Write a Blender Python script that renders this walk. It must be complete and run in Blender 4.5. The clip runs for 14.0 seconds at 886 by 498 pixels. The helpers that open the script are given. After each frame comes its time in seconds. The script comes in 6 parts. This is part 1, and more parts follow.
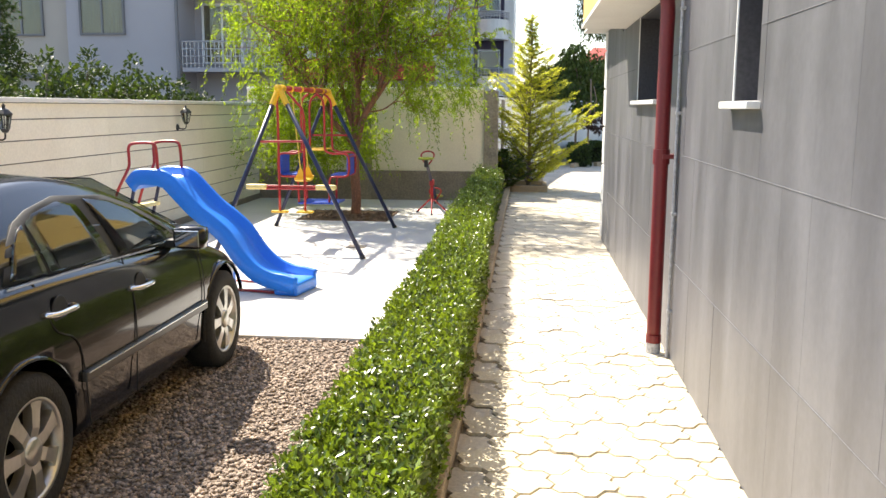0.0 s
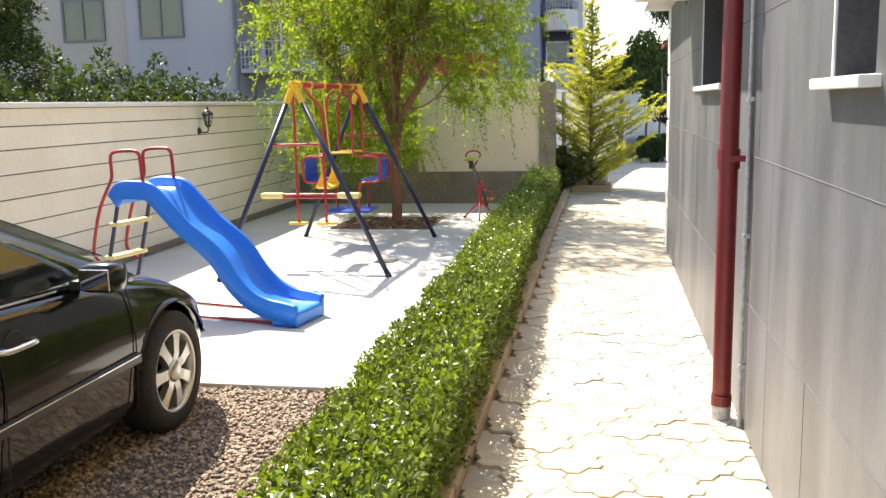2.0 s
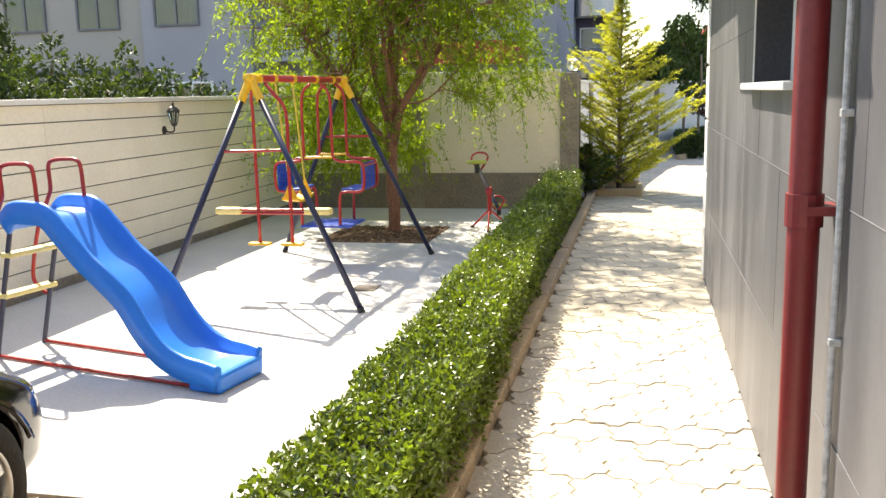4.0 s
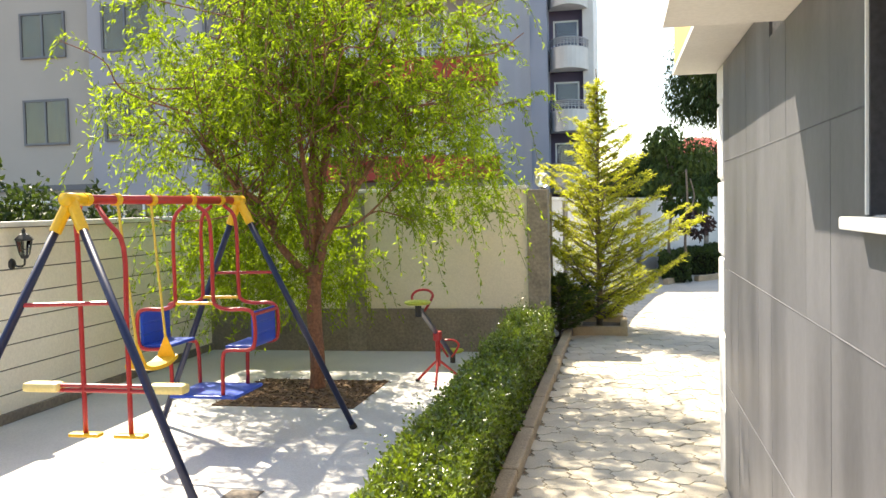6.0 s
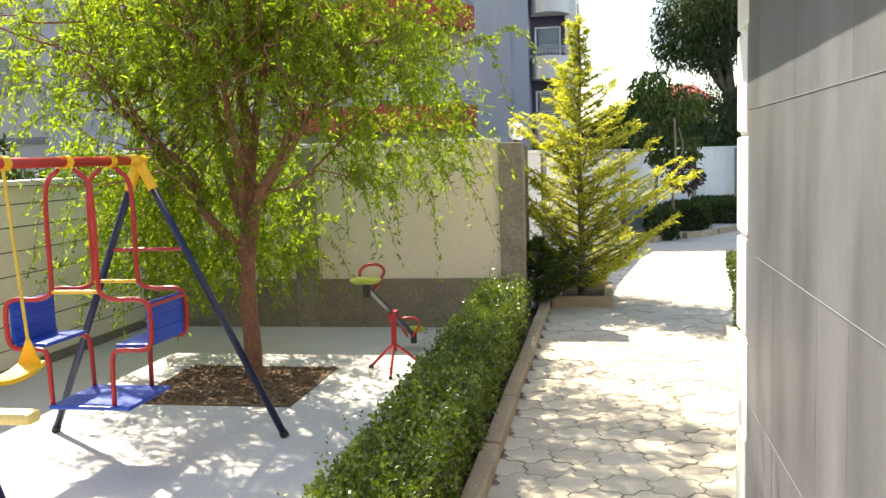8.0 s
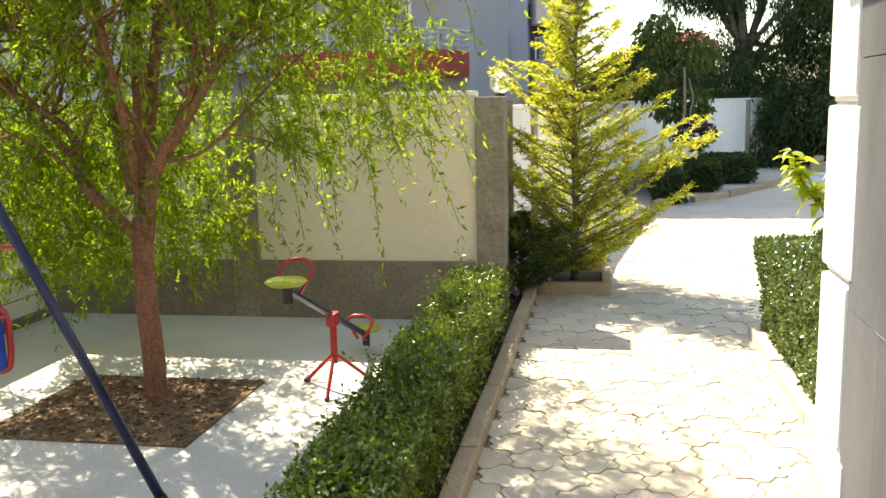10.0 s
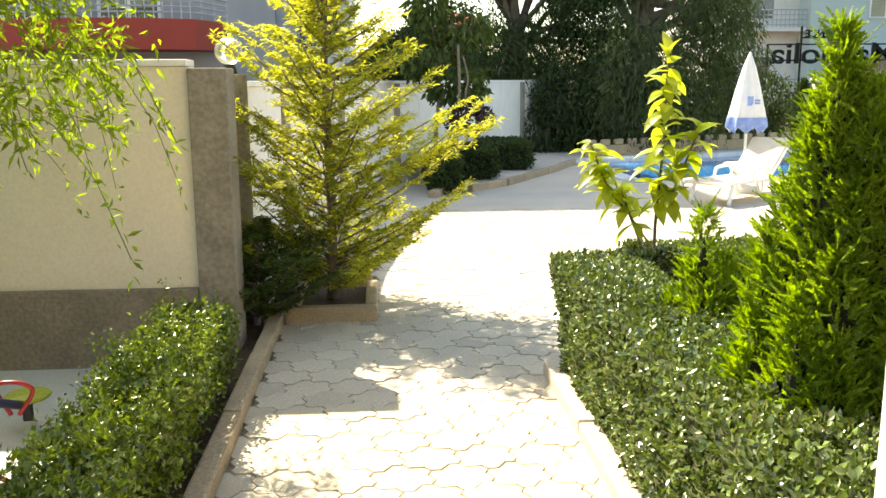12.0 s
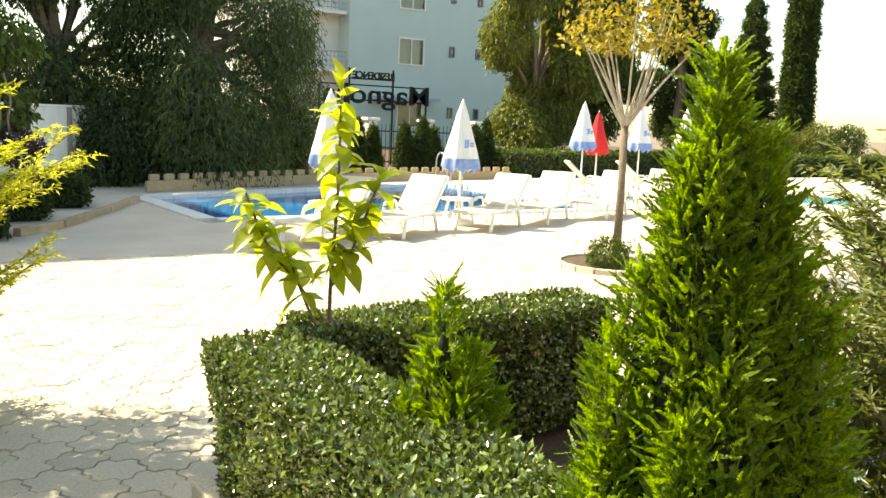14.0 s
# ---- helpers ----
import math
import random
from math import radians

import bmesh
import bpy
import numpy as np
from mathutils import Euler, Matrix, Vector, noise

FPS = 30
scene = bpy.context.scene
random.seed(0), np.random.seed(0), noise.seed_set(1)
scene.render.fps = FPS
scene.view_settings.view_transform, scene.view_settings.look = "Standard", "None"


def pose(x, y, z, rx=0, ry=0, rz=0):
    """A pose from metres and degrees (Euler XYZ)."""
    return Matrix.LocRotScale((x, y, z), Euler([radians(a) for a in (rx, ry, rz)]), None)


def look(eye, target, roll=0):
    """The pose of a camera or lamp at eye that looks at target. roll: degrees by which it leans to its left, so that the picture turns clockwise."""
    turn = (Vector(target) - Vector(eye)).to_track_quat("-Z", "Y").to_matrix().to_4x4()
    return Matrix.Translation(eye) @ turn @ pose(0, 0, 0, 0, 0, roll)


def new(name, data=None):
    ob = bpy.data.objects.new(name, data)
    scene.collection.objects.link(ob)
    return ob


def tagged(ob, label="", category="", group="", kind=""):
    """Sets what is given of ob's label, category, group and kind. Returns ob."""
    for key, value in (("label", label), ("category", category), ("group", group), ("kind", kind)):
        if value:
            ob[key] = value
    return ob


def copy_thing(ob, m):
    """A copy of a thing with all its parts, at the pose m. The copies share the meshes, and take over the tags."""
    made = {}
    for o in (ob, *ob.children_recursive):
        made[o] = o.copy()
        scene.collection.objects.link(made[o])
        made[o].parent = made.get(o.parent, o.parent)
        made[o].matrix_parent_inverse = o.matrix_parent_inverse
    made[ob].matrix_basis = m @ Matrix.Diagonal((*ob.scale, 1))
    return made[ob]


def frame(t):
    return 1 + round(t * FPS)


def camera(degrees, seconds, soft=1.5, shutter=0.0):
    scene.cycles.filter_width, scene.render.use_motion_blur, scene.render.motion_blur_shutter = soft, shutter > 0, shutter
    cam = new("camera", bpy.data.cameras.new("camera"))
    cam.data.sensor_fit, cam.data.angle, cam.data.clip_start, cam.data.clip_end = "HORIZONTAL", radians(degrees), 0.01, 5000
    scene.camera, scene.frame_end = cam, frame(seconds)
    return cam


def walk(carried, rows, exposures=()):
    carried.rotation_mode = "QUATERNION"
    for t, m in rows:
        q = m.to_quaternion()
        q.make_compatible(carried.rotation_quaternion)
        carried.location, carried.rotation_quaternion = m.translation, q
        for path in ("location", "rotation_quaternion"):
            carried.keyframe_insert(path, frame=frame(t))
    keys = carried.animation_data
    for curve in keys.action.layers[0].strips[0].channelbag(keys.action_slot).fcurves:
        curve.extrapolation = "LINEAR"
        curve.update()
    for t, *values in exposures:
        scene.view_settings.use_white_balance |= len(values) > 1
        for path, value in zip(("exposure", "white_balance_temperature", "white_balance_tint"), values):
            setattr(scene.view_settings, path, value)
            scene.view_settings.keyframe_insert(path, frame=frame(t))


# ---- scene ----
# camera and walk: seconds, eye, target, roll
cam = camera(53.2, 14.0, soft=1.5)
PATH = [
    (0, (-0.183, -1.022, 1.535), (-0.367, 0.944, 1.219), 0.3),
    (0.5, (-0.067, -0.631, 1.49), (-0.313, 1.332, 1.193), -0.3),
    (1, (0.002, -0.321, 1.553), (-0.307, 1.633, 1.258), -1.1),
    (1.5, (0.079, -0.028, 1.517), (-0.267, 1.919, 1.222), -1.6),
    (2, (0.075, 0.3, 1.516), (-0.28, 2.242, 1.193), -1.2),
    (2.2, (0.08, 0.447, 1.549), (-0.285, 2.384, 1.21), -1.3),
    (4.3, (0.205, 2.247, 1.586), (-0.232, 4.167, 1.239), -1.3),
    (4.5, (0.192, 2.471, 1.59), (-0.241, 4.397, 1.271), -1.3),
    (5, (0.214, 3.094, 1.61), (-0.219, 5.036, 1.406), -1.4),
    (5.5, (0.195, 3.644, 1.648), (-0.225, 5.596, 1.534), -1.3),
    (6, (0.147, 4.261, 1.642), (-0.248, 6.219, 1.548), -1.4),
    (6.5, (0.133, 4.685, 1.671), (-0.244, 6.645, 1.543), -1.5),
    (7, (0.108, 5.021, 1.701), (-0.239, 6.984, 1.536), -1.9),
    (7.2, (0.115, 5.102, 1.696), (-0.223, 7.066, 1.522), -1.9),
    (9.3, (0.123, 6.657, 1.795), (-0.278, 8.595, 1.51), -1.5),
    (9.5, (0.136, 6.823, 1.813), (-0.261, 8.76, 1.512), -1.4),
    (10, (0.136, 7.254, 1.777), (-0.221, 9.195, 1.454), -1.4),
    (10.5, (0.18, 7.698, 1.732), (-0.123, 9.647, 1.4), -1.7),
    (11, (0.215, 8.181, 1.752), (0.014, 10.139, 1.397), -1.2),
    (11.5, (0.265, 8.581, 1.73), (0.187, 10.546, 1.362), -1.1),
    (12, (0.276, 9.025, 1.738), (0.407, 10.986, 1.365), -0.4),
    (12.5, (0.256, 9.424, 1.712), (0.625, 11.346, 1.304), -0.4),
    (13, (0.274, 9.835, 1.697), (0.873, 11.696, 1.276), -0.3),
    (13.5, (0.163, 10.023, 1.706), (1.02, 11.799, 1.378), 2.0),
    (14, (0.059, 10.305, 1.735), (1.14, 11.964, 1.448), 2.3),
]
walk(cam, [(t, look(eye, target, roll)) for t, eye, target, roll in PATH],
     exposures=((0.0, 1.5, 6950, 10), (5.0, 1.58, 7350, 9), (7.0, 1.69, 7300, 9), (9.3, 1.71, 7700, 7), (12.7, 1.79, 8500, 3), (14.0, 1.61, 9000, 0)))

# world, sun
SUN_FROM = Vector((-1.06, 1.28, 1.86)).normalized()
world = bpy.data.worlds.new("sky")
scene.world = world
world.use_nodes = True
wn = world.node_tree.nodes
sky = wn.new("ShaderNodeTexSky")
sky.sky_type, sky.sun_disc = "NISHITA", False
sky.sun_elevation, sky.sun_rotation = math.asin(SUN_FROM.z), math.atan2(SUN_FROM.x, SUN_FROM.y)
sky.air_density, sky.dust_density, sky.ozone_density = 1.0, 1.0, 1.0
wn["Background"].inputs["Strength"].default_value = 0.133
world.node_tree.links.new(sky.outputs["Color"], wn["Background"].inputs["Color"])
sun = new("sun", bpy.data.lights.new("sun", "SUN"))
sun.data.energy, sun.data.angle, sun.data.color = 4.45, radians(0.6), (1.0, 0.94, 0.84)
sun.matrix_world = look((0, 0, 20), Vector((0, 0, 20)) - SUN_FROM)


# ---- materials ----
def mat(name, base, second=None, scale=6.0, rough=0.7, metal=0.0, bump=0.0, bump_scale=60.0, spread=0.5, fine=0.25, random=0.0,
        translucent=0.0, coat=0.0, spec=0.5, island=False, streak=None):
    """A surface with colour varied at two scales, fine relief, and a random shade a piece."""
    m = bpy.data.materials.new(name)
    m.use_nodes = True
    nt = m.node_tree
    n, l = nt.nodes, nt.links
    b = n["Principled BSDF"]
    b.inputs["Roughness"].default_value, b.inputs["Metallic"].default_value = rough, metal
    b.inputs["Coat Weight"].default_value, b.inputs["Specular IOR Level"].default_value = coat, spec
    b.inputs["Coat Roughness"].default_value = 0.05
    second = second or tuple(c * 0.72 for c in base)
    co = n.new("ShaderNodeTexCoord")
    big = n.new("ShaderNodeTexNoise")
    big.inputs["Scale"].default_value, big.inputs["Detail"].default_value = scale, 5
    if streak:
        mp = n.new("ShaderNodeMapping")
        mp.inputs["Scale"].default_value = streak
        l.new(co.outputs["Object"], mp.inputs["Vector"])
        l.new(mp.outputs["Vector"], big.inputs["Vector"])
    else:
        l.new(co.outputs["Object"], big.inputs["Vector"])
    ramp = n.new("ShaderNodeValToRGB")
    ramp.color_ramp.elements[0].position, ramp.color_ramp.elements[1].position = 0.5 - spread / 2, 0.5 + spread / 2
    ramp.color_ramp.elements[0].color, ramp.color_ramp.elements[1].color = (*second, 1), (*base, 1)
    l.new(big.outputs["Fac"], ramp.inputs["Fac"])
    small = n.new("ShaderNodeTexNoise")
    small.inputs["Scale"].default_value, small.inputs["Detail"].default_value = bump_scale, 3
    l.new(co.outputs["Object"], small.inputs["Vector"])
    grain = n.new("ShaderNodeMapRange")
    grain.inputs["From Min"].default_value, grain.inputs["From Max"].default_value = 0.3, 0.7
    grain.inputs["To Min"].default_value, grain.inputs["To Max"].default_value = 1 - fine, 1 + fine
    l.new(small.outputs["Fac"], grain.inputs["Value"])
    shade = grain.outputs["Result"]
    if random:
        src = n.new("ShaderNodeNewGeometry").outputs["Random Per Island"] if island else n.new("ShaderNodeObjectInfo").outputs["Random"]
        rr = n.new("ShaderNodeMapRange")
        rr.inputs["To Min"].default_value, rr.inputs["To Max"].default_value = 1 - random, 1 + random
        l.new(src, rr.inputs["Value"])
        mul = n.new("ShaderNodeMath")
        mul.operation = "MULTIPLY"
        l.new(shade, mul.inputs[0])
        l.new(rr.outputs["Result"], mul.inputs[1])
        shade = mul.outputs["Value"]
    mix = n.new("ShaderNodeVectorMath")
    mix.operation = "SCALE"
    l.new(ramp.outputs["Color"], mix.inputs[0])
    l.new(shade, mix.inputs["Scale"])
    l.new(mix.outputs["Vector"], b.inputs["Base Color"])
    if bump:
        bp = n.new("ShaderNodeBump")
        bp.inputs["Strength"].default_value, bp.inputs["Distance"].default_value = bump, 0.01
        l.new(small.outputs["Fac"], bp.inputs["Height"])
        l.new(bp.outputs["Normal"], b.inputs["Normal"])
    if translucent:
        tr = n.new("ShaderNodeBsdfTranslucent")
        tint = n.new("ShaderNodeVectorMath")
        tint.operation = "MULTIPLY"
        tint.inputs[1].default_value = (2.1, 2.0, 0.7)
        l.new(mix.outputs["Vector"], tint.inputs[0])
        l.new(tint.outputs["Vector"], tr.inputs["Color"])
        ms = n.new("ShaderNodeMixShader")
        ms.inputs["Fac"].default_value = translucent
        l.new(b.outputs["BSDF"], ms.inputs[1])
        l.new(tr.outputs["BSDF"], ms.inputs[2])
        l.new(ms.outputs["Shader"], n["Material Output"].inputs["Surface"])
    return m


def glass_mat(name, tint, rough=0.02):
    m = bpy.data.materials.new(name)
    m.use_nodes = True
    b = m.node_tree.nodes["Principled BSDF"]
    b.inputs["Base Color"].default_value, b.inputs["Roughness"].default_value = (*tint, 1), rough
    b.inputs["Transmission Weight"].default_value, b.inputs["IOR"].default_value = 1.0, 1.45
    return m


M = dict(
    paver=mat("paver concrete", (0.54, 0.48, 0.37), (0.42, 0.37, 0.29), 3.0, 0.85, bump=0.35, bump_scale=90, fine=0.12, random=0.10),
    paver_warm=mat("yellowed paving", (0.60, 0.525, 0.385), (0.50, 0.43, 0.31), 2.0, 0.85, bump=0.3, bump_scale=70, fine=0.14, random=0.10, island=True),
    paver_far=mat("paving far", (0.55, 0.49, 0.40), (0.45, 0.40, 0.33), 1.2, 0.85, bump=0.3, bump_scale=60, fine=0.14, random=0.10, island=True),
    joint=mat("joint sand", (0.27, 0.225, 0.16), (0.15, 0.125, 0.095), 8, 0.95, bump=0.5, bump_scale=120),
    concrete=mat("concrete slab", (0.61, 0.59, 0.555), (0.51, 0.495, 0.47), 1.5, 0.85, bump=0.25, bump_scale=80, fine=0.1),
    kerb=mat("kerb concrete", (0.44, 0.34, 0.22), (0.31, 0.24, 0.165), 5, 0.9, bump=0.4, bump_scale=70, random=0.08),
    kerb_pale=mat("pale kerb concrete", (0.52, 0.46, 0.38), (0.40, 0.35, 0.29), 5, 0.9, bump=0.4, bump_scale=70, random=0.06),
    soil=mat("soil", (0.10, 0.065, 0.04), (0.05, 0.035, 0.022), 9, 1.0, bump=1.0, bump_scale=50, fine=0.4),
    bed_soil=mat("dry soil with litter", (0.24, 0.15, 0.085), (0.12, 0.075, 0.045), 9, 1.0, bump=1.0, bump_scale=40, fine=0.5),
    gravel=mat("gravel stones", (0.425, 0.33, 0.26), (0.235, 0.185, 0.15), 30, 0.85, fine=0.2, random=0.45, island=True, bump=0.3),
    gravel_bed=mat("gravel bed", (0.22, 0.17, 0.13), (0.12, 0.09, 0.07), 40, 0.95, bump=1.0, bump_scale=70, fine=0.4),
    tile=mat("grey wall tile", (0.150, 0.150, 0.163), (0.078, 0.078, 0.087), 1.3, 0.44, spread=0.40, bump=0.05, bump_scale=30, fine=0.06, random=0.09, streak=(6, 3.0, 0.8)),
    chalk=mat("pale chalky joint", (0.150, 0.150, 0.158), (0.112, 0.112, 0.122), 1.1, 0.9, spread=0.10, fine=0.3),
    grout=mat("tile grout", (0.36, 0.35, 0.35), None, 8, 0.9),
    # jamb shade and the unlit room are put into this near-black colour
    reveal=mat("shade-dark window reveal", (0.05, 0.048, 0.055), (0.04, 0.038, 0.045), 3, 0.6),
    white=mat("white paint", (0.80, 0.78, 0.74), (0.70, 0.68, 0.64), 2.0, 0.6, fine=0.05, bump=0.1),
    white_plastic=mat("white plastic", (0.82, 0.82, 0.80), (0.75, 0.75, 0.73), 4, 0.35, fine=0.03),
    yellow_wall=mat("yellow render", (0.75, 0.50, 0.14), (0.68, 0.44, 0.12), 2.0, 0.85, bump=0.2, fine=0.06),
    cream_light=mat("pale cream painted panels", (0.86, 0.81, 0.69), (0.77, 0.71, 0.59), 1.2, 0.85, bump=0.2, bump_scale=50, fine=0.06, random=0.03),
    cream=mat("cream painted wall", (0.78, 0.72, 0.60), (0.70, 0.63, 0.51), 1.2, 0.85, bump=0.2, bump_scale=50, fine=0.06),
    groove=mat("groove shadow gap", (0.16, 0.145, 0.12), None, 6, 0.95),
    frame_pale=mat("pale grey plastic pipe", (0.45, 0.45, 0.46), (0.38, 0.38, 0.39), 4, 0.5),
    plinth=mat("rough plinth plaster", (0.26, 0.222, 0.178), (0.18, 0.152, 0.122), 4, 0.95, bump=0.8, bump_scale=35, fine=0.2, random=0.05),
    pillar=mat("pillar plaster", (0.30, 0.265, 0.22), (0.20, 0.175, 0.145), 5, 0.95, bump=0.8, bump_scale=30, fine=0.2),
    red_pipe=mat("dark red painted metal", (0.20, 0.018, 0.02), (0.15, 0.014, 0.016), 3, 0.45, fine=0.08),
    leaf_hedge=mat("hedge leaf", (0.135, 0.190, 0.030), (0.080, 0.122, 0.020), 1.4, 0.30, random=0.6, island=True, translucent=0.28, fine=0.1, spec=0.55),
    leaf_priv=mat("glossy hedge leaf", (0.135, 0.188, 0.055), (0.075, 0.112, 0.030), 2.0, 0.2, random=0.65, island=True, translucent=0.12, fine=0.1, spec=1.0),
    # near-black colour stands in for the shade deep inside the foliage
    twig=mat("shade-dark foliage core", (0.025, 0.028, 0.012), (0.012, 0.016, 0.008), 12, 0.95, bump=1.0, bump_scale=40, fine=0.4),
)
GLASS = glass_mat("window glass", (0.75, 0.82, 0.82))


# ---- building blocks ----
def part(name, bm, material, parent=None, label="", smooth=False):
    """One bmesh as one mesh object, under its parent when one is given."""
    me = bpy.data.meshes.new(name)
    bm.to_mesh(me)
    bm.free()
    if smooth:
        for p in me.polygons:
            p.use_smooth = True
    me.materials.append(M[material] if isinstance(material, str) else material)
    ob = new(name, me)
    if parent:
        ob.parent = parent
    if label:
        tagged(ob, label)
    return ob


def mesh_part(name, verts, faces, material, parent=None, label="", smooth=False):
    me = bpy.data.meshes.new(name)
    me.from_pydata(verts, [], faces)
    if smooth:
        for p in me.polygons:
            p.use_smooth = True
    me.materials.append(M[material] if isinstance(material, str) else material)
    ob = new(name, me)
    if parent:
        ob.parent = parent
    if label:
        tagged(ob, label)
    return ob


def anchor(name, x, y, z, turn=0, **tags):
    ob = new(name)
    ob.empty_display_size = 0.1
    ob.matrix_basis = pose(x, y, z, 0, 0, turn)
    return tagged(ob, **tags)


def box(bm, x0, y0, z0, x1, y1, z1, bevel=0.0, m=None):
    r = bmesh.ops.create_cube(bm, size=1, matrix=(m or Matrix()) @ Matrix.Translation(((x0 + x1) / 2, (y0 + y1) / 2, (z0 + z1) / 2))
                              @ Matrix.Diagonal((x1 - x0, y1 - y0, z1 - z0, 1)))
    if bevel:
        edges = list({e for v in r["verts"] for e in v.link_edges})
        bmesh.ops.bevel(bm, geom=edges, offset=bevel, segments=2, profile=0.6, affect="EDGES")
    return bm


def box_bm(*a, **k):
    return box(bmesh.new(), *a, **k)


def smooth_path(points, steps=5):
    """Catmull-Rom through the points."""
    p = [Vector(q) for q in points]
    p = [2 * p[0] - p[1]] + p + [2 * p[-1] - p[-2]]
    out = []
    for i in range(1, len(p) - 2):
        for k in range(steps):
            t = k / steps
            a, b, c, d = p[i - 1], p[i], p[i + 1], p[i + 2]
            out.append(0.5 * ((2 * b) + (c - a) * t + (2 * a - 5 * b + 4 * c - d) * t * t + (3 * b - a - 3 * c + d) * t ** 3))
    out.append(p[-2])
    return out


def tube(bm, points, radius, sides=8, radii=None, caps=True):
    """A round bar along the points."""
    pts = [Vector(p) for p in points]
    rings = []
    side = None
    for i, p in enumerate(pts):
        d = (pts[min(i + 1, len(pts) - 1)] - pts[max(i - 1, 0)]).normalized()
        if side is None:
            side = d.orthogonal().normalized()
        side = (side - d * side.dot(d)).normalized()
        up = d.cross(side)
        r = radii[i] if radii else radius
        rings.append([bm.verts.new(p + (side * math.cos(a) + up * math.sin(a)) * r) for a in [k * math.tau / sides for k in range(sides)]])
    for a, b in zip(rings, rings[1:]):
        for k in range(sides):
            bm.faces.new((a[k], a[(k + 1) % sides], b[(k + 1) % sides], b[k]))
    if caps:
        bm.faces.new(rings[0][::-1])
        bm.faces.new(rings[-1])
    return bm


def tube_bm(points, radius, sides=8, **k):
    return tube(bmesh.new(), points, radius, sides, **k)


def lathe(bm, profile, sides=20, centre=(0, 0, 0), wobble=None, caps=True):
    """A turned shape: radius and height rows."""
    rings = []
    for r, z in profile:
        rings.append([bm.verts.new((centre[0] + r * (wobble(k) if wobble else 1) * math.cos(k * math.tau / sides),
                                    centre[1] + r * (wobble(k) if wobble else 1) * math.sin(k * math.tau / sides), centre[2] + z)) for k in range(sides)])
    for a, b in zip(rings, rings[1:]):
        for k in range(sides):
            bm.faces.new((a[k], a[(k + 1) % sides], b[(k + 1) % sides], b[k]))
    if caps and profile[0][0] > 0:
        bm.faces.new(rings[0][::-1])
    if caps and profile[-1][0] > 0:
        bm.faces.new(rings[-1])
    return bm


RNG = np.random.default_rng(7)


def unit(v):
    return v / np.maximum(np.linalg.norm(v, axis=1, keepdims=True), 1e-9)


def leaves(name, at, ahead, up, length, width, material, parent=None, label="", fold=0.18):
    """Pointed leaves, each four corners folded along the middle: place, way it points, its upper side, sizes."""
    at, ahead = np.asarray(at, float), unit(np.asarray(ahead, float))
    side = unit(np.cross(ahead, np.asarray(up, float) + 1e-6))
    top = np.cross(side, ahead)
    n = len(at)
    length, width = np.broadcast_to(length, n)[:, None], np.broadcast_to(width, n)[:, None]
    mid = at + ahead * length * 0.45
    quad = np.stack([at, mid + side * width / 2 + top * width * fold, at + ahead * length - top * length * 0.12, mid - side * width / 2 + top * width * fold], 1)
    verts = quad.reshape(-1, 3)
    i = np.arange(n)[:, None] * 4
    faces = np.concatenate([i + np.array([[0, 1, 2]]), i + np.array([[0, 2, 3]])], 0)
    me = bpy.data.meshes.new(name)
    me.vertices.add(len(verts))
    me.vertices.foreach_set("co", verts.ravel())
    me.loops.add(faces.size)
    me.loops.foreach_set("vertex_index", faces.ravel().astype(np.int32))
    me.polygons.add(len(faces))
    me.polygons.foreach_set("loop_start", np.arange(0, faces.size, 3, dtype=np.int32))
    me.update()
    me.validate()
    me.materials.append(M[material])
    ob = new(name, me)
    if parent:
        ob.parent = parent
    if label:
        tagged(ob, label)
    return ob


# ---- ground and paving ----
WALL_X = 0.72
KERB_X = -0.47
PAD_Z = -0.12
bm = bmesh.new()
box(bm, -400, -400, -1.2, 400, 400, -0.30)
ground = tagged(part("ground", bm, "gravel_bed"), "bare earth ground around the yards", "ground", kind="structure")
bm = bmesh.new()
box(bm, KERB_X, -6, -0.30, WALL_X + 0.02, 10.2, -0.012)
box(bm, KERB_X, 10.2, -0.30, 1.21, 14.1, -0.012)
box(bm, KERB_X, 14.1, -0.30, 24, 23.9, -0.012)
box(bm, KERB_X, 23.9, -0.30, 4.4, 34, -0.012)
path_bed = tagged(part("pavement", bm, "joint"), "pale interlocking concrete paving of the garden path", "pavement", kind="structure")
pad = part("concrete_slab", box(bmesh.new(), -5.3, 5.12, -0.30, -1.02, 14.9, PAD_Z, bevel=0.012), "concrete")
tagged(pad, "pale sunlit concrete play area slab", "floor", kind="structure")
gb = part("gravel_bed", box_bm(-5.3, -6, -0.30, -1.02, 5.12, -0.15), "gravel_bed")
tagged(gb, "brown gravel parking bay bed", "ground", kind="structure")
hs = part("hedge_soil", box_bm(-1.02, -6, -0.30, -0.57, 15.4, -0.02), "soil")
tagged(hs, "dark soil strip under the low hedge", "soil", kind="structure")

# ---- the grey tiled building ----
WINDOWS = [(2.62, 3.03, 1.57, 2.26), (5.25, 6.51, 1.60, 2.265)]
bm = bmesh.new()
T0, T1 = WALL_X + 0.012, WALL_X + 0.42
cuts = [-6.0] + [v for w in WINDOWS for v in w[:2]] + [9.735]
for a, b in zip(cuts[0::2], cuts[1::2]):
    box(bm, T0, a, -0.3, T1, b, 2.29)
for a, b, z0, z1 in WINDOWS:
    box(bm, T0, a, -0.3, T1, b, z0)
    box(bm, T0, a, z1, T1, b, 2.29)
box(bm, T1, 9.4, -0.3, 9.0, 9.735, 2.29)
box(bm, T0, 7.60, 2.29, T1, 9.735, 2.405)
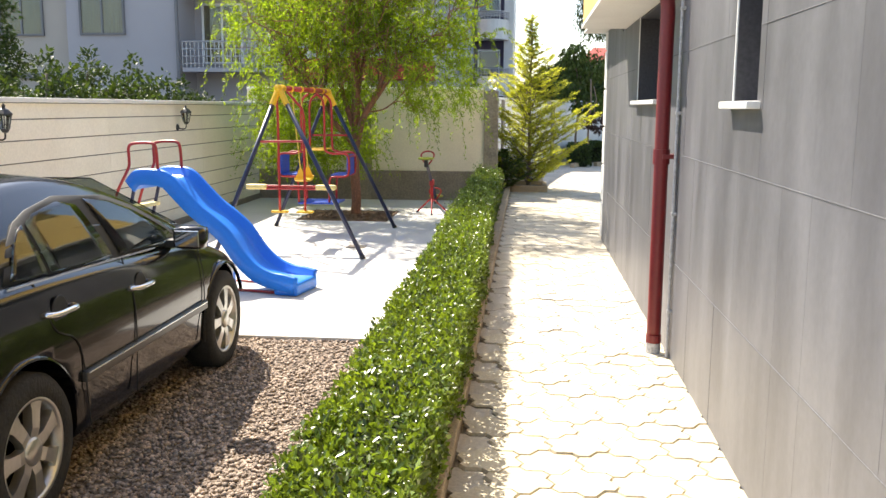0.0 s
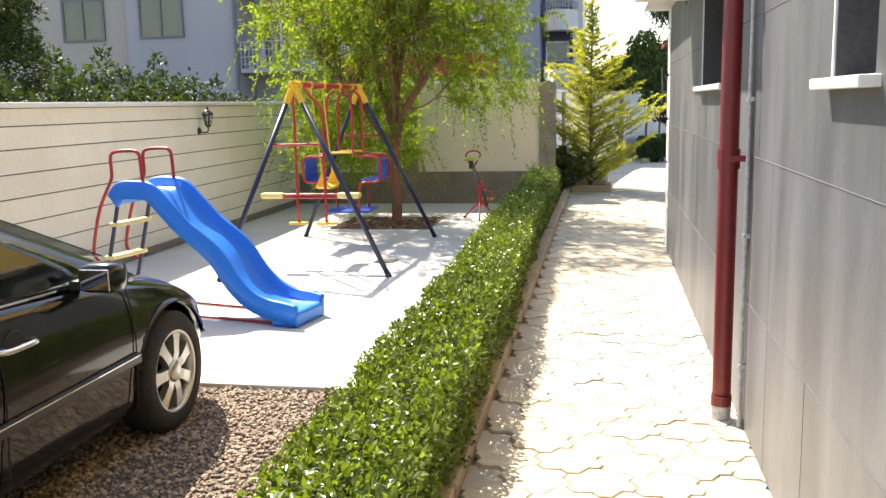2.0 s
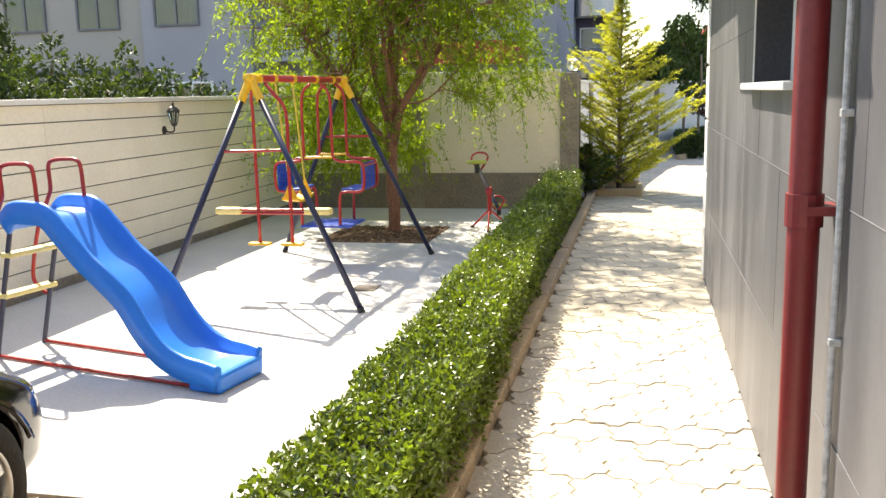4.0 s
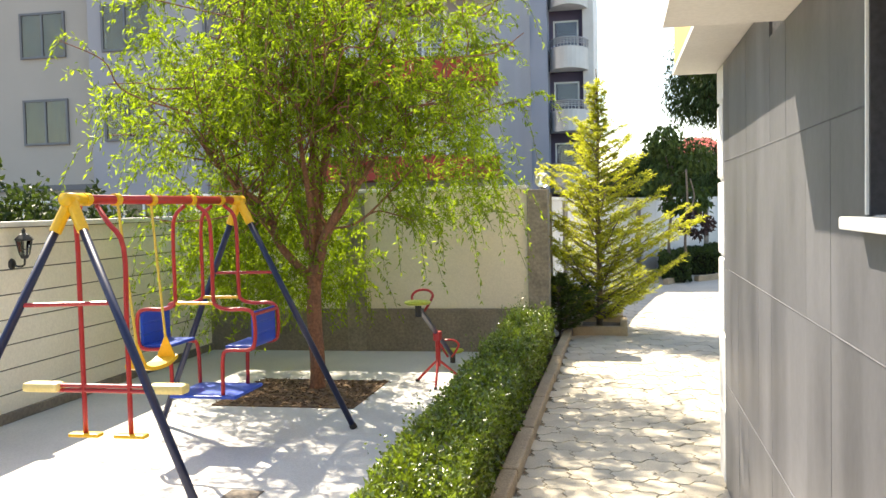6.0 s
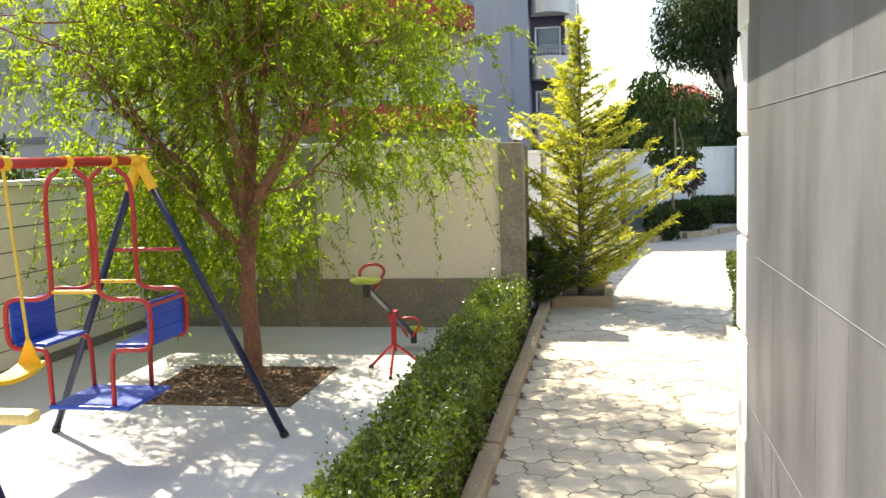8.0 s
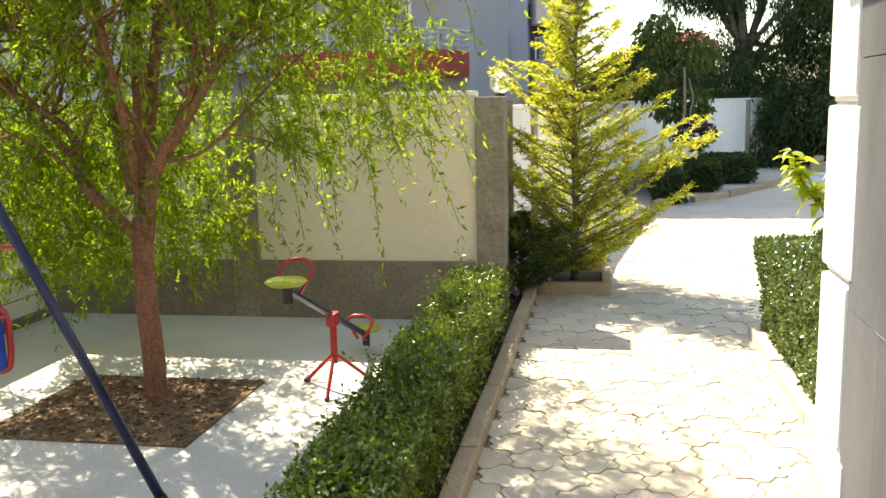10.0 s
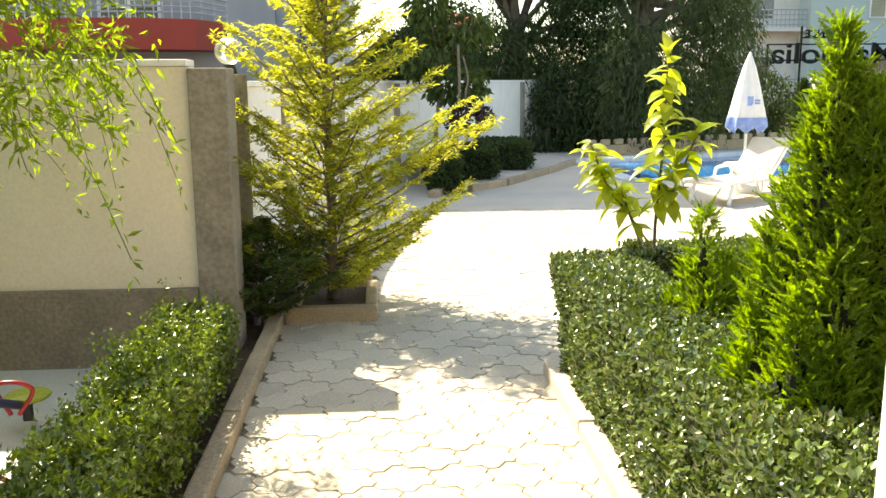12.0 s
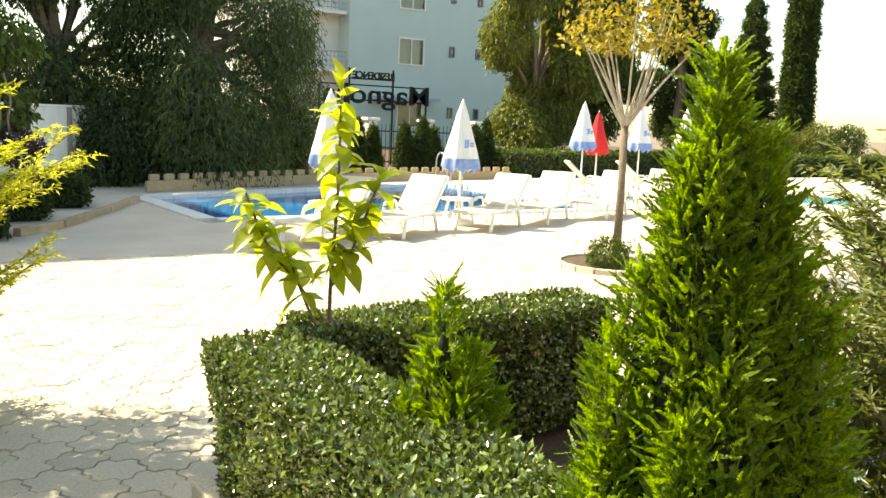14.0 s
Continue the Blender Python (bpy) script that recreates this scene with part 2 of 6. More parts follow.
building = part("wall_east", bm, "grout")
tagged(building, "dark grey tiled ground floor wall of a building", "wall", kind="structure")
# upper storey: shallow overhang, with a deeper bay in the middle
EAVE = 2.30


def prism(bm, z0, z1, out=0.0):
    """The far end of the overhang, up to the building's corner."""
    plan = [(0.49 - out, 7.598), (0.48 - out, 9.86 + out), (9.0, 9.86 + out), (9.0, 7.598)]
    low, top = [[bm.verts.new((x, y, z)) for x, y in plan] for z in (z0, z1)]
    bm.faces.new(low[::-1])
    bm.faces.new(top)
    for i in range(4):
        bm.faces.new((low[i], low[(i + 1) % 4], top[(i + 1) % 4], top[i]))
    bmesh.ops.recalc_face_normals(bm, faces=bm.faces)


bm = bmesh.new()
box(bm, 0.695, -6, EAVE, 9.0, 4.70, 4.3)
box(bm, 0.32, 4.70, EAVE, 9.0, 7.58, 4.3)
prism(bm, 2.44, 4.3)
tagged(part("upper_wall", bm, "yellow_wall"), "yellow rendered overhanging upper storey", "wall", kind="structure")
bm = bmesh.new()
box(bm, 0.685, -6, EAVE - 0.03, 0.80, 4.69, EAVE - 0.004)
box(bm, 0.305, 4.685, EAVE - 0.03, 0.80, 7.592, EAVE - 0.004)
prism(bm, 2.41, 2.436, 0.012)
bm_roof = box_bm(0.25, -6.1, 4.302, 9.1, 10.05, 4.46)
tagged(part("roof_ledge", bm_roof, "white"), "white roof ledge above the yellow storey", "roof", kind="structure")
tagged(part("soffit", bm, "white"), "white painted underside of the overhang", "soffit", kind="structure")
# added room shell, its lack of light painted by the near-black reveal colour
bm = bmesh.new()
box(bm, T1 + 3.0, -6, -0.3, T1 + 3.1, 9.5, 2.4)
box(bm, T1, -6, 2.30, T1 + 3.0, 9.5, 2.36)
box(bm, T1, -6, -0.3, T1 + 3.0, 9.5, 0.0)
tagged(part("room_shell", bm, "reveal"), "room shell behind the windows, coloured near-black as unlit", "room", kind="structure")


def wall_window(a, b, z0, z1, label):
    """A recessed window with white frame, glass, reveal coloured dark for its shade, and a projecting white sill."""
    w = anchor("window_1" if a < 4 else "window_2", WALL_X, (a + b) / 2, z0, label=label, category="window", kind="structure")
    h, d = (b - a) / 2, 0.165
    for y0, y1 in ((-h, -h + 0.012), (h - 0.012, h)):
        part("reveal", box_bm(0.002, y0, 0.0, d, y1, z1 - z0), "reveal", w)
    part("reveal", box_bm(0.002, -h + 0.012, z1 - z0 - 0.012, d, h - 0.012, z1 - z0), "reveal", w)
    f = 0.055
    part("window_frame", box_bm(d, -h, 0, d + 0.06, -h + f, z1 - z0, bevel=0.006), "white_plastic", w)
    part("window_frame", box_bm(d, h - f, 0, d + 0.06, h, z1 - z0, bevel=0.006), "white_plastic", w)
    part("window_frame", box_bm(d, -h + f, 0, d + 0.06, h - f, f + 0.02, bevel=0.006), "white_plastic", w)
    part("window_frame", box_bm(d, -h + f, z1 - z0 - f, d + 0.06, h - f, z1 - z0, bevel=0.006), "white_plastic", w)
    if b - a > 1:
        part("mullion", box_bm(d, -0.03, f + 0.02, d + 0.06, 0.03, z1 - z0 - f, bevel=0.006), "white_plastic", w)
    g = part("pane", box_bm(d + 0.026, -h + f, f + 0.02, d + 0.034, h - f, z1 - z0 - f), GLASS, w)
    g.visible_shadow = False
    part("corner_bead", box_bm(-0.004, h - 0.001, 0.0, 0.012, h + 0.012, z1 - z0), "white_plastic", w)
    part("window_sill", box_bm(-0.055, -h - 0.05, -0.035, d, h + 0.05, -0.004, bevel=0.006), "white_plastic", w, "white projecting sill")
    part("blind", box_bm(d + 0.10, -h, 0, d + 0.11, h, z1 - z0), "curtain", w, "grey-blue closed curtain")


M["curtain"] = mat("grey curtain", (0.20, 0.22, 0.27), (0.13, 0.14, 0.18), 3, 0.9, streak=(1, 30, 0.5))
wall_window(*WINDOWS[0], "narrow recessed window with a white sill")
wall_window(*WINDOWS[1], "wide recessed window with white plastic frame and sill")

# quoins at the corner
for k in range(6):
    z0, long = k * 0.44, k % 2
    q = part("quoin", box_bm(WALL_X - 0.006, 9.50 - 0.04 * long, z0 + 0.012, WALL_X + 0.30, 9.75, min(z0 + 0.43, 2.405), bevel=0.012), "white", building, "white painted corner stone")
    part("quoin_core", box_bm(WALL_X + 0.008, 9.52, z0, WALL_X + 0.30, 9.738, z0 + 0.012), "white", building)

# red rainwater downpipe with conduit beside it
dp = anchor("downpipe", 0.636, 4.50, 0.0, label="dark red metal rainwater downpipe on the grey tiled wall", category="downpipe")
part("pipe", tube_bm(smooth_path([(0, 0, 0.08), (0, 0, 0.6), (0, 0, 1.2), (0, 0, 1.9), (0, 0, 2.14), (-0.03, 0.0, 2.215), (-0.12, 0.02, 2.245), (-0.16, 0.02, 2.285)], 4), 0.043, 14), "red_pipe", dp, smooth=True)
part("collar", tube_bm([(0, 0, 1.20), (0, 0, 1.29)], 0.051, 16), "red_pipe", dp)
part("bracket", box_bm(0.0, -0.062, 1.235, 0.095, 0.062, 1.26), "red_pipe", dp)
part("shoe", tube_bm([(0, 0, 0.08), (0, 0, 0.13)], 0.048, 16), "red_pipe", dp)
part("drain_stub", tube_bm([(0, 0, 0.0), (0, 0, 0.085)], 0.046, 16), "frame_pale", dp, "pale grey drain stub")
cd = anchor("cable_conduit", 0.70, 4.37, 0.0, label="thin pale grey cable conduit beside the downpipe", category="conduit")
part("conduit", tube_bm([(0, 0, 0.02), (0, 0, 2.26)], 0.009, 8), "frame_pale", cd)
for z in (0.3, 0.9, 1.5, 2.1):
    part("clip", box_bm(-0.012, -0.016, z, 0.02, 0.016, z + 0.02, bevel=0.003), "frame_pale", cd)

# ---- left boundary wall with horizontal grooves ----
LW = -5.05
wl = part("wall_west", box_bm(LW - 0.22, -6, -0.3, LW - 0.012, 15.1, 1.56), "groove")
tagged(wl, "cream boundary wall with horizontal grooves", "wall", kind="structure")
z = PAD_Z - 0.1
edges = [-0.22, 0.125, 0.335, 0.545, 0.765, 0.98, 1.195, 1.40, 1.56]
for z0, z1 in zip(edges, edges[1:]):
    for y0 in np.arange(-6, 15, 3.0):
        part("panel", box_bm(LW - 0.012, y0, z0 + 0.0055, LW, min(y0 + 2.997, 14.845), z1 - 0.0055, bevel=0.003), "cream_light", wl)
cp = part("coping", box_bm(LW - 0.26, -6, 1.562, LW + 0.045, 15.1, 1.61, bevel=0.008), "white")
tagged(cp, "white coping on the boundary wall", "trim", kind="structure")
part("footing", box_bm(LW - 0.01, 4.9, PAD_Z, LW + 0.03, 14.84, PAD_Z + 0.09, bevel=0.01), "plinth", wl)

# ---- back wall, plinth, pillars ----
BW = 14.85
wb = part("wall_north", box_bm(LW - 0.2, BW, -0.3, -0.95, BW + 0.2, 1.84), "cream")
tagged(wb, "cream painted garden wall over a rough grey plinth", "wall", kind="structure")
x = LW + 0.0
rr = random.Random(3)
for row, (z0, z1) in enumerate(((PAD_Z - 0.1, 0.41),)):
    x = LW + 0.002
    while x < -1.0:
        w = rr.uniform(1.3, 1.9)
        e = min(x + w, -0.955)
        if e - x > 0.05:
            part("stone", box_bm(x, BW - 0.055 - rr.uniform(0, 0.002), z0, e - 0.001, BW - 0.002, z1 - 0.004, bevel=0.003), "plinth", wb)
        x = e
        if e > -0.96:
            break
tagged(part("wall_cap", box_bm(LW - 0.2, BW - 0.03, 1.842, -0.955, BW + 0.23, 1.885, bevel=0.008), "white"), "white cap on the back garden wall", "trim", kind="structure")
for x0, x1, z1 in ((-3.22, -2.97, 1.84), (-0.95, -0.70, 1.83)):
    pl = part("pillar", box_bm(x0, BW - 0.06 if x0 > -2 else BW - 0.058, -0.2, x1, BW + 0.24, z1, bevel=0.012), "pillar")
    tagged(pl, "rough grey-brown plastered wall pillar", "pillar", kind="structure")

# white wall that goes on behind, in straight panels between posts
RUN = [(-1.02, 15.03), (-0.78, 18.2), (-0.35, 21.2), (0.45, 24.2), (2.2, 27.6), (3.6, 30.6), (5.2, 32.8)]
for (xa, ya), (xb, yb) in zip(RUN, RUN[1:]):
    L = math.hypot(xb - xa, yb - ya)
    w = anchor("wall_far", xa, ya, 0, math.degrees(math.atan2(yb - ya, xb - xa)), label="white painted boundary wall panel with grey post", category="wall", kind="structure")
    n = max(2, round(L / 0.9))
    for k in range(n):
        part("panel", box_bm(k * L / n + 0.008, -0.05, -0.3, (k + 1) * L / n - 0.008, 0.05, 1.70, bevel=0.006), "white", w)
    part("cap", box_bm(0, -0.08, 1.702, L, 0.08, 1.75, bevel=0.008), "white", w)
    if ya > 16:
        part("post", box_bm(-0.10, -0.10, -0.3, 0.10, 0.10, 1.70, bevel=0.01), "pillar", w, "grey plastered post")


# ---- hedges ----
def hedge(name, outline, z0, z1, count, size, material, label, seed, ragged=0.03, extra=None, sprigs=0):
    """A clipped hedge over a plan made of rectangles x0, y0, x1, y1: a solid core coloured near-black for the shade
    inside, and leaves over its faces.
    """
    rng = np.random.default_rng(seed)
    th = anchor(name, (outline[0][0] + outline[0][2]) / 2, outline[0][1], z0, label=label, category="hedge")
    ox, oy = th.location.x, th.location.y
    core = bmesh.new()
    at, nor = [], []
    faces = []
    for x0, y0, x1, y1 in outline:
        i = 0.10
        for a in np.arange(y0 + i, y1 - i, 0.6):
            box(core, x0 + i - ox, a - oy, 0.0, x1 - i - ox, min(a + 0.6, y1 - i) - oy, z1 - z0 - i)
        h = z1 - z0
        faces += [((x0, y0, z1), (x1 - x0, 0, 0), (0, y1 - y0, 0), (0, 0, 1)), ((x0, y0, z0 + 0.05), (0, y1 - y0, 0), (0, 0, h - 0.05), (-1, 0, 0)),
                  ((x1, y0, z0 + 0.05), (0, y1 - y0, 0), (0, 0, h - 0.05), (1, 0, 0)), ((x0, y0, z0 + 0.05), (x1 - x0, 0, 0), (0, 0, h - 0.05), (0, -1, 0)),
                  ((x0, y1, z0 + 0.05), (x1 - x0, 0, 0), (0, 0, h - 0.05), (0, 1, 0))]
    if extra:
        spots = extra(np.array([v.co for v in core.verts]) + np.array((ox, oy, z0)))
        for v, q in zip(core.verts, spots):
            v.co = Vector(q) - Vector((ox, oy, z0))
    # solid boxes, not modelled twigs; their dark colour paints the hedge's inner shade
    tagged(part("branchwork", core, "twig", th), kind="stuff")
    areas = np.array([np.linalg.norm(np.cross(f[1], f[2])) for f in faces])
    for f, a in zip(faces, areas):
        n = int(count * a / areas.sum())
        u, v = rng.random((n, 1)), rng.random((n, 1))
        nn = np.array(f[3], float)
        p = np.array(f[0]) + u * np.array(f[1]) + v * np.array(f[2])
        at.append(p)
        nor.append(np.tile(nn, (n, 1)))
    at, nor = np.concatenate(at), np.concatenate(nor)
    bumpy = np.array([noise.noise(Vector(p) * 4.0) + 0.5 * noise.noise(Vector(p) * 11.0) for p in at])[:, None]
    depth = rng.random((len(at), 1)) ** 1.6 * 0.14
    # round the long edges a little
    at = at + nor * (bumpy * ragged - depth)
    if extra:
        at = extra(at)
    way = nor * 0.45 + rng.normal(size=at.shape) * 0.7 + np.array([0, 0, 0.35])
    up = nor + rng.normal(size=at.shape) * 0.55
    s = rng.uniform(0.7, 1.3, len(at)) * size
    top = np.flatnonzero((nor[:, 2] > 0.5) & (at[:, 1] > 8.0))
    if sprigs and len(top):
        pick = at[rng.choice(top, sprigs)]
        L = rng.uniform(0.05, 0.16, (sprigs, 1, 1))
        u = np.linspace(0, 1, 9)[None, :, None]
        lean_to = rng.normal(size=(sprigs, 1, 3)) * 0.35 + np.array((0, 0, 1.0))
        new_at = (pick[:, None, :] + lean_to * L * u).reshape(-1, 3)
        at, way = np.concatenate([at, new_at]), np.concatenate([way, rng.normal(size=new_at.shape) * 0.7 + (0, 0, 0.5)])
        up = np.concatenate([up, rng.normal(size=new_at.shape) + (0, 0, 0.8)])
        s = np.concatenate([s, rng.uniform(0.6, 1.0, len(new_at)) * size])
    leaves("leaves", at - np.array([ox, oy, z0]), way, up, s, s * 0.60, material, th)
    return th


def taper(at):
    """The far half of the low hedge is narrower and looser."""
    k = np.clip((at[:, 1] - 8.0) / 5.0, 0, 1)
    mid = -0.73
    at[:, 0] = mid + (at[:, 0] - mid) * (1 - 0.18 * k) - 0.08 * np.clip((at[:, 1] - 5.5) / 4.0, 0, 1)
    wav = np.array([noise.noise(Vector((p[1] * 1.6, 0, 3))) for p in at])
    at[:, 2] += k * 0.08 * wav * (at[:, 2] > 0.15) + 0.05 * k
    at[:, 0] += k * 0.05 * wav
    rough = np.array([noise.noise(Vector(p) * 5.0) for p in at])[:, None]
    rng = np.random.default_rng(9)
    at += (0.2 + k[:, None]) * (rng.normal(size=at.shape) * 0.022 + rough * np.array((0.05, 0.0, 0.06)))
    return at


hedge("low_hedge", [(-0.95, -4.5, -0.505, 14.1)], -0.02, 0.42, 150000, 0.031, "leaf_hedge", "long low clipped bright green hedge along the path kerb", 5, 0.05, taper, 420)



def lean(at):
    """The corner hedge is wider at the top than at its foot, towards the path."""
    near = np.clip((1.6 - at[:, 0]) / 0.3, 0, 1)
    c = np.array((1.52, 13.70))
    v = at[:, :2] - c
    corner = (v[:, 0] < 0) & (v[:, 1] > 0)
    far = np.maximum(np.linalg.norm(v, axis=1), 1e-6)
    lim = np.where(corner, np.minimum(far, 0.26 + 0.06 * (far / 0.34)), far)
    at[:, :2] = np.where(corner[:, None], c + v / far[:, None] * lim[:, None], at[:, :2])
    at[:, 0] -= 0.11 * near * np.clip(at[:, 2] / 0.76, 0, 1)
    return at


hedge("garden_hedge", [(1.32, 10.0, 1.70, 13.98), (1.70, 13.86, 3.55, 14.28)], 0.02, 0.76, 130000, 0.031, "leaf_priv", "clipped dark glossy green hedge around the corner bed", 6, 0.04, lean)
# ---- play area ----
M.update(
    blue=mat("blue plastic", (0.012, 0.19, 0.74), (0.010, 0.16, 0.64), 3, 0.35, fine=0.04, spec=0.4),
    seat_blue=mat("deep blue plastic", (0.012, 0.07, 0.48), (0.01, 0.055, 0.38), 4, 0.38, fine=0.05),
    navy=mat("navy painted steel", (0.010, 0.016, 0.06), (0.008, 0.012, 0.045), 5, 0.35, fine=0.08),
    red=mat("red painted steel", (0.42, 0.025, 0.025), (0.34, 0.02, 0.02), 6, 0.38, fine=0.08),
    yellow=mat("yellow plastic", (0.80, 0.48, 0.02), (0.72, 0.42, 0.02), 6, 0.42, fine=0.06),
    pale_yellow=mat("faded yellow plastic", (0.80, 0.66, 0.28), (0.72, 0.58, 0.22), 6, 0.5, fine=0.06),
    rope=mat("yellow rope", (0.72, 0.55, 0.10), (0.6, 0.45, 0.08), 60, 0.8, bump=0.6, bump_scale=200),
    black=mat("black cast metal", (0.02, 0.02, 0.022), (0.03, 0.028, 0.026), 9, 0.5),
    lime=mat("lime green plastic", (0.42, 0.46, 0.05), (0.36, 0.40, 0.04), 6, 0.45),
)


def play_slide():
    """Wavy blue slide on a small ladder frame with red handrails."""
    s = anchor("slide", -2.985, 6.93, PAD_Z, label="blue plastic wavy slide with red handrails and yellow steps", category="slide")
    s_mat = Matrix.Translation((3.0 - 0.05, -6.9 - 0.20, -PAD_Z)) @ Matrix.Translation((-2.2, 6.85, 0)) @ Matrix.Rotation(radians(-10), 4, "Z") @ Matrix.Diagonal((0.935, 1, 1, 1)) @ Matrix.Translation((2.2, -6.85, 0))
    run = smooth_path([(-3.93, 6.98, 0.80), (-3.84, 6.98, 0.88), (-3.66, 6.98, 0.89), (-3.52, 6.97, 0.87), (-3.38, 6.96, 0.76), (-3.20, 6.95, 0.61), (-3.02, 6.93, 0.50),
                       (-2.86, 6.92, 0.38), (-2.70, 6.90, 0.20), (-2.54, 6.88, 0.08), (-2.38, 6.87, 0.02), (-2.22, 6.86, 0.0), (-2.10, 6.85, -0.02)], 5)
    shape = [(-0.245, -0.075), (-0.235, 0.06), (-0.215, 0.075), (-0.19, 0.06), (-0.175, 0.0), (-0.12, -0.018), (0.12, -0.018), (0.175, 0.0), (0.19, 0.06), (0.215, 0.075), (0.235, 0.06), (0.245, -0.075), (0.215, -0.078), (0.17, -0.05), (-0.17, -0.05), (-0.215, -0.078)]
    bm = bmesh.new()
    rings = []
    for i, p in enumerate(run):
        d = (run[min(i + 1, len(run) - 1)] - run[max(i - 1, 0)]).normalized()
        up = Vector((0, 1, 0)).cross(d) * -1
        up = up if up.z > 0 else -up
        rings.append([bm.verts.new(s_mat @ (p + Vector((0, a, 0)) + up * b)) for a, b in shape])
    k = len(shape)
    for a, b in zip(rings, rings[1:]):
        for j in range(k):
            bm.faces.new((a[j], b[j], b[(j + 1) % k], a[(j + 1) % k]))
    bm.faces.new(rings[0])
    bm.faces.new(rings[-1][::-1])
    bmesh.ops.recalc_face_normals(bm, faces=bm.faces)
    part("chute", bm, "blue", s, smooth=True)
    bm = bmesh.new()
    box(bm, -2.33, 6.63, PAD_Z + 0.002, -2.085, 7.08, 0.0, bevel=0.025, m=s_mat)
    part("foot_block", bm, "blue", s)
    # ladder: uprights, steps, rails
    for y in (6.78, 7.18):
        part("upright", tube_bm([s_mat @ Vector(p) for p in ((-4.16, y, PAD_Z), (-3.88, y, 0.84))], 0.017), "navy", s)
        rail = smooth_path([(-4.06, y, 0.24), (-4.17, y, 0.30), (-4.20, y, 0.40), (-4.10, y, 0.72), (-3.96, y, 0.95), (-3.94, y, 1.02), (-3.94, y, 1.15), (-3.89, y, 1.19), (-3.75, y, 1.20), (-3.66, y, 1.19), (-3.63, y, 1.13), (-3.62, y, 0.90)], 4)
        part("handrail", tube_bm([s_mat @ p for p in rail], 0.014, 8), "red", s, "red tubular handrail", smooth=True)
        part("ground_bar", tube_bm([s_mat @ Vector(p) for p in ((-4.16, y, PAD_Z + 0.016), (-3.3, y - 0.05, PAD_Z + 0.016), (-2.2, y - (0.1 if y < 7 else 0.12), PAD_Z + 0.016))], 0.013), "red", s)
    for z in (0.32, 0.60):
        x = -4.16 + 0.28 * (z - PAD_Z) / 0.96
        part("step", box_bm(x - 0.05, 6.76, z - 0.02, x + 0.05, 7.20, z + 0.015, bevel=0.01, m=s_mat), "pale_yellow", s, "faded yellow step")


play_slide()


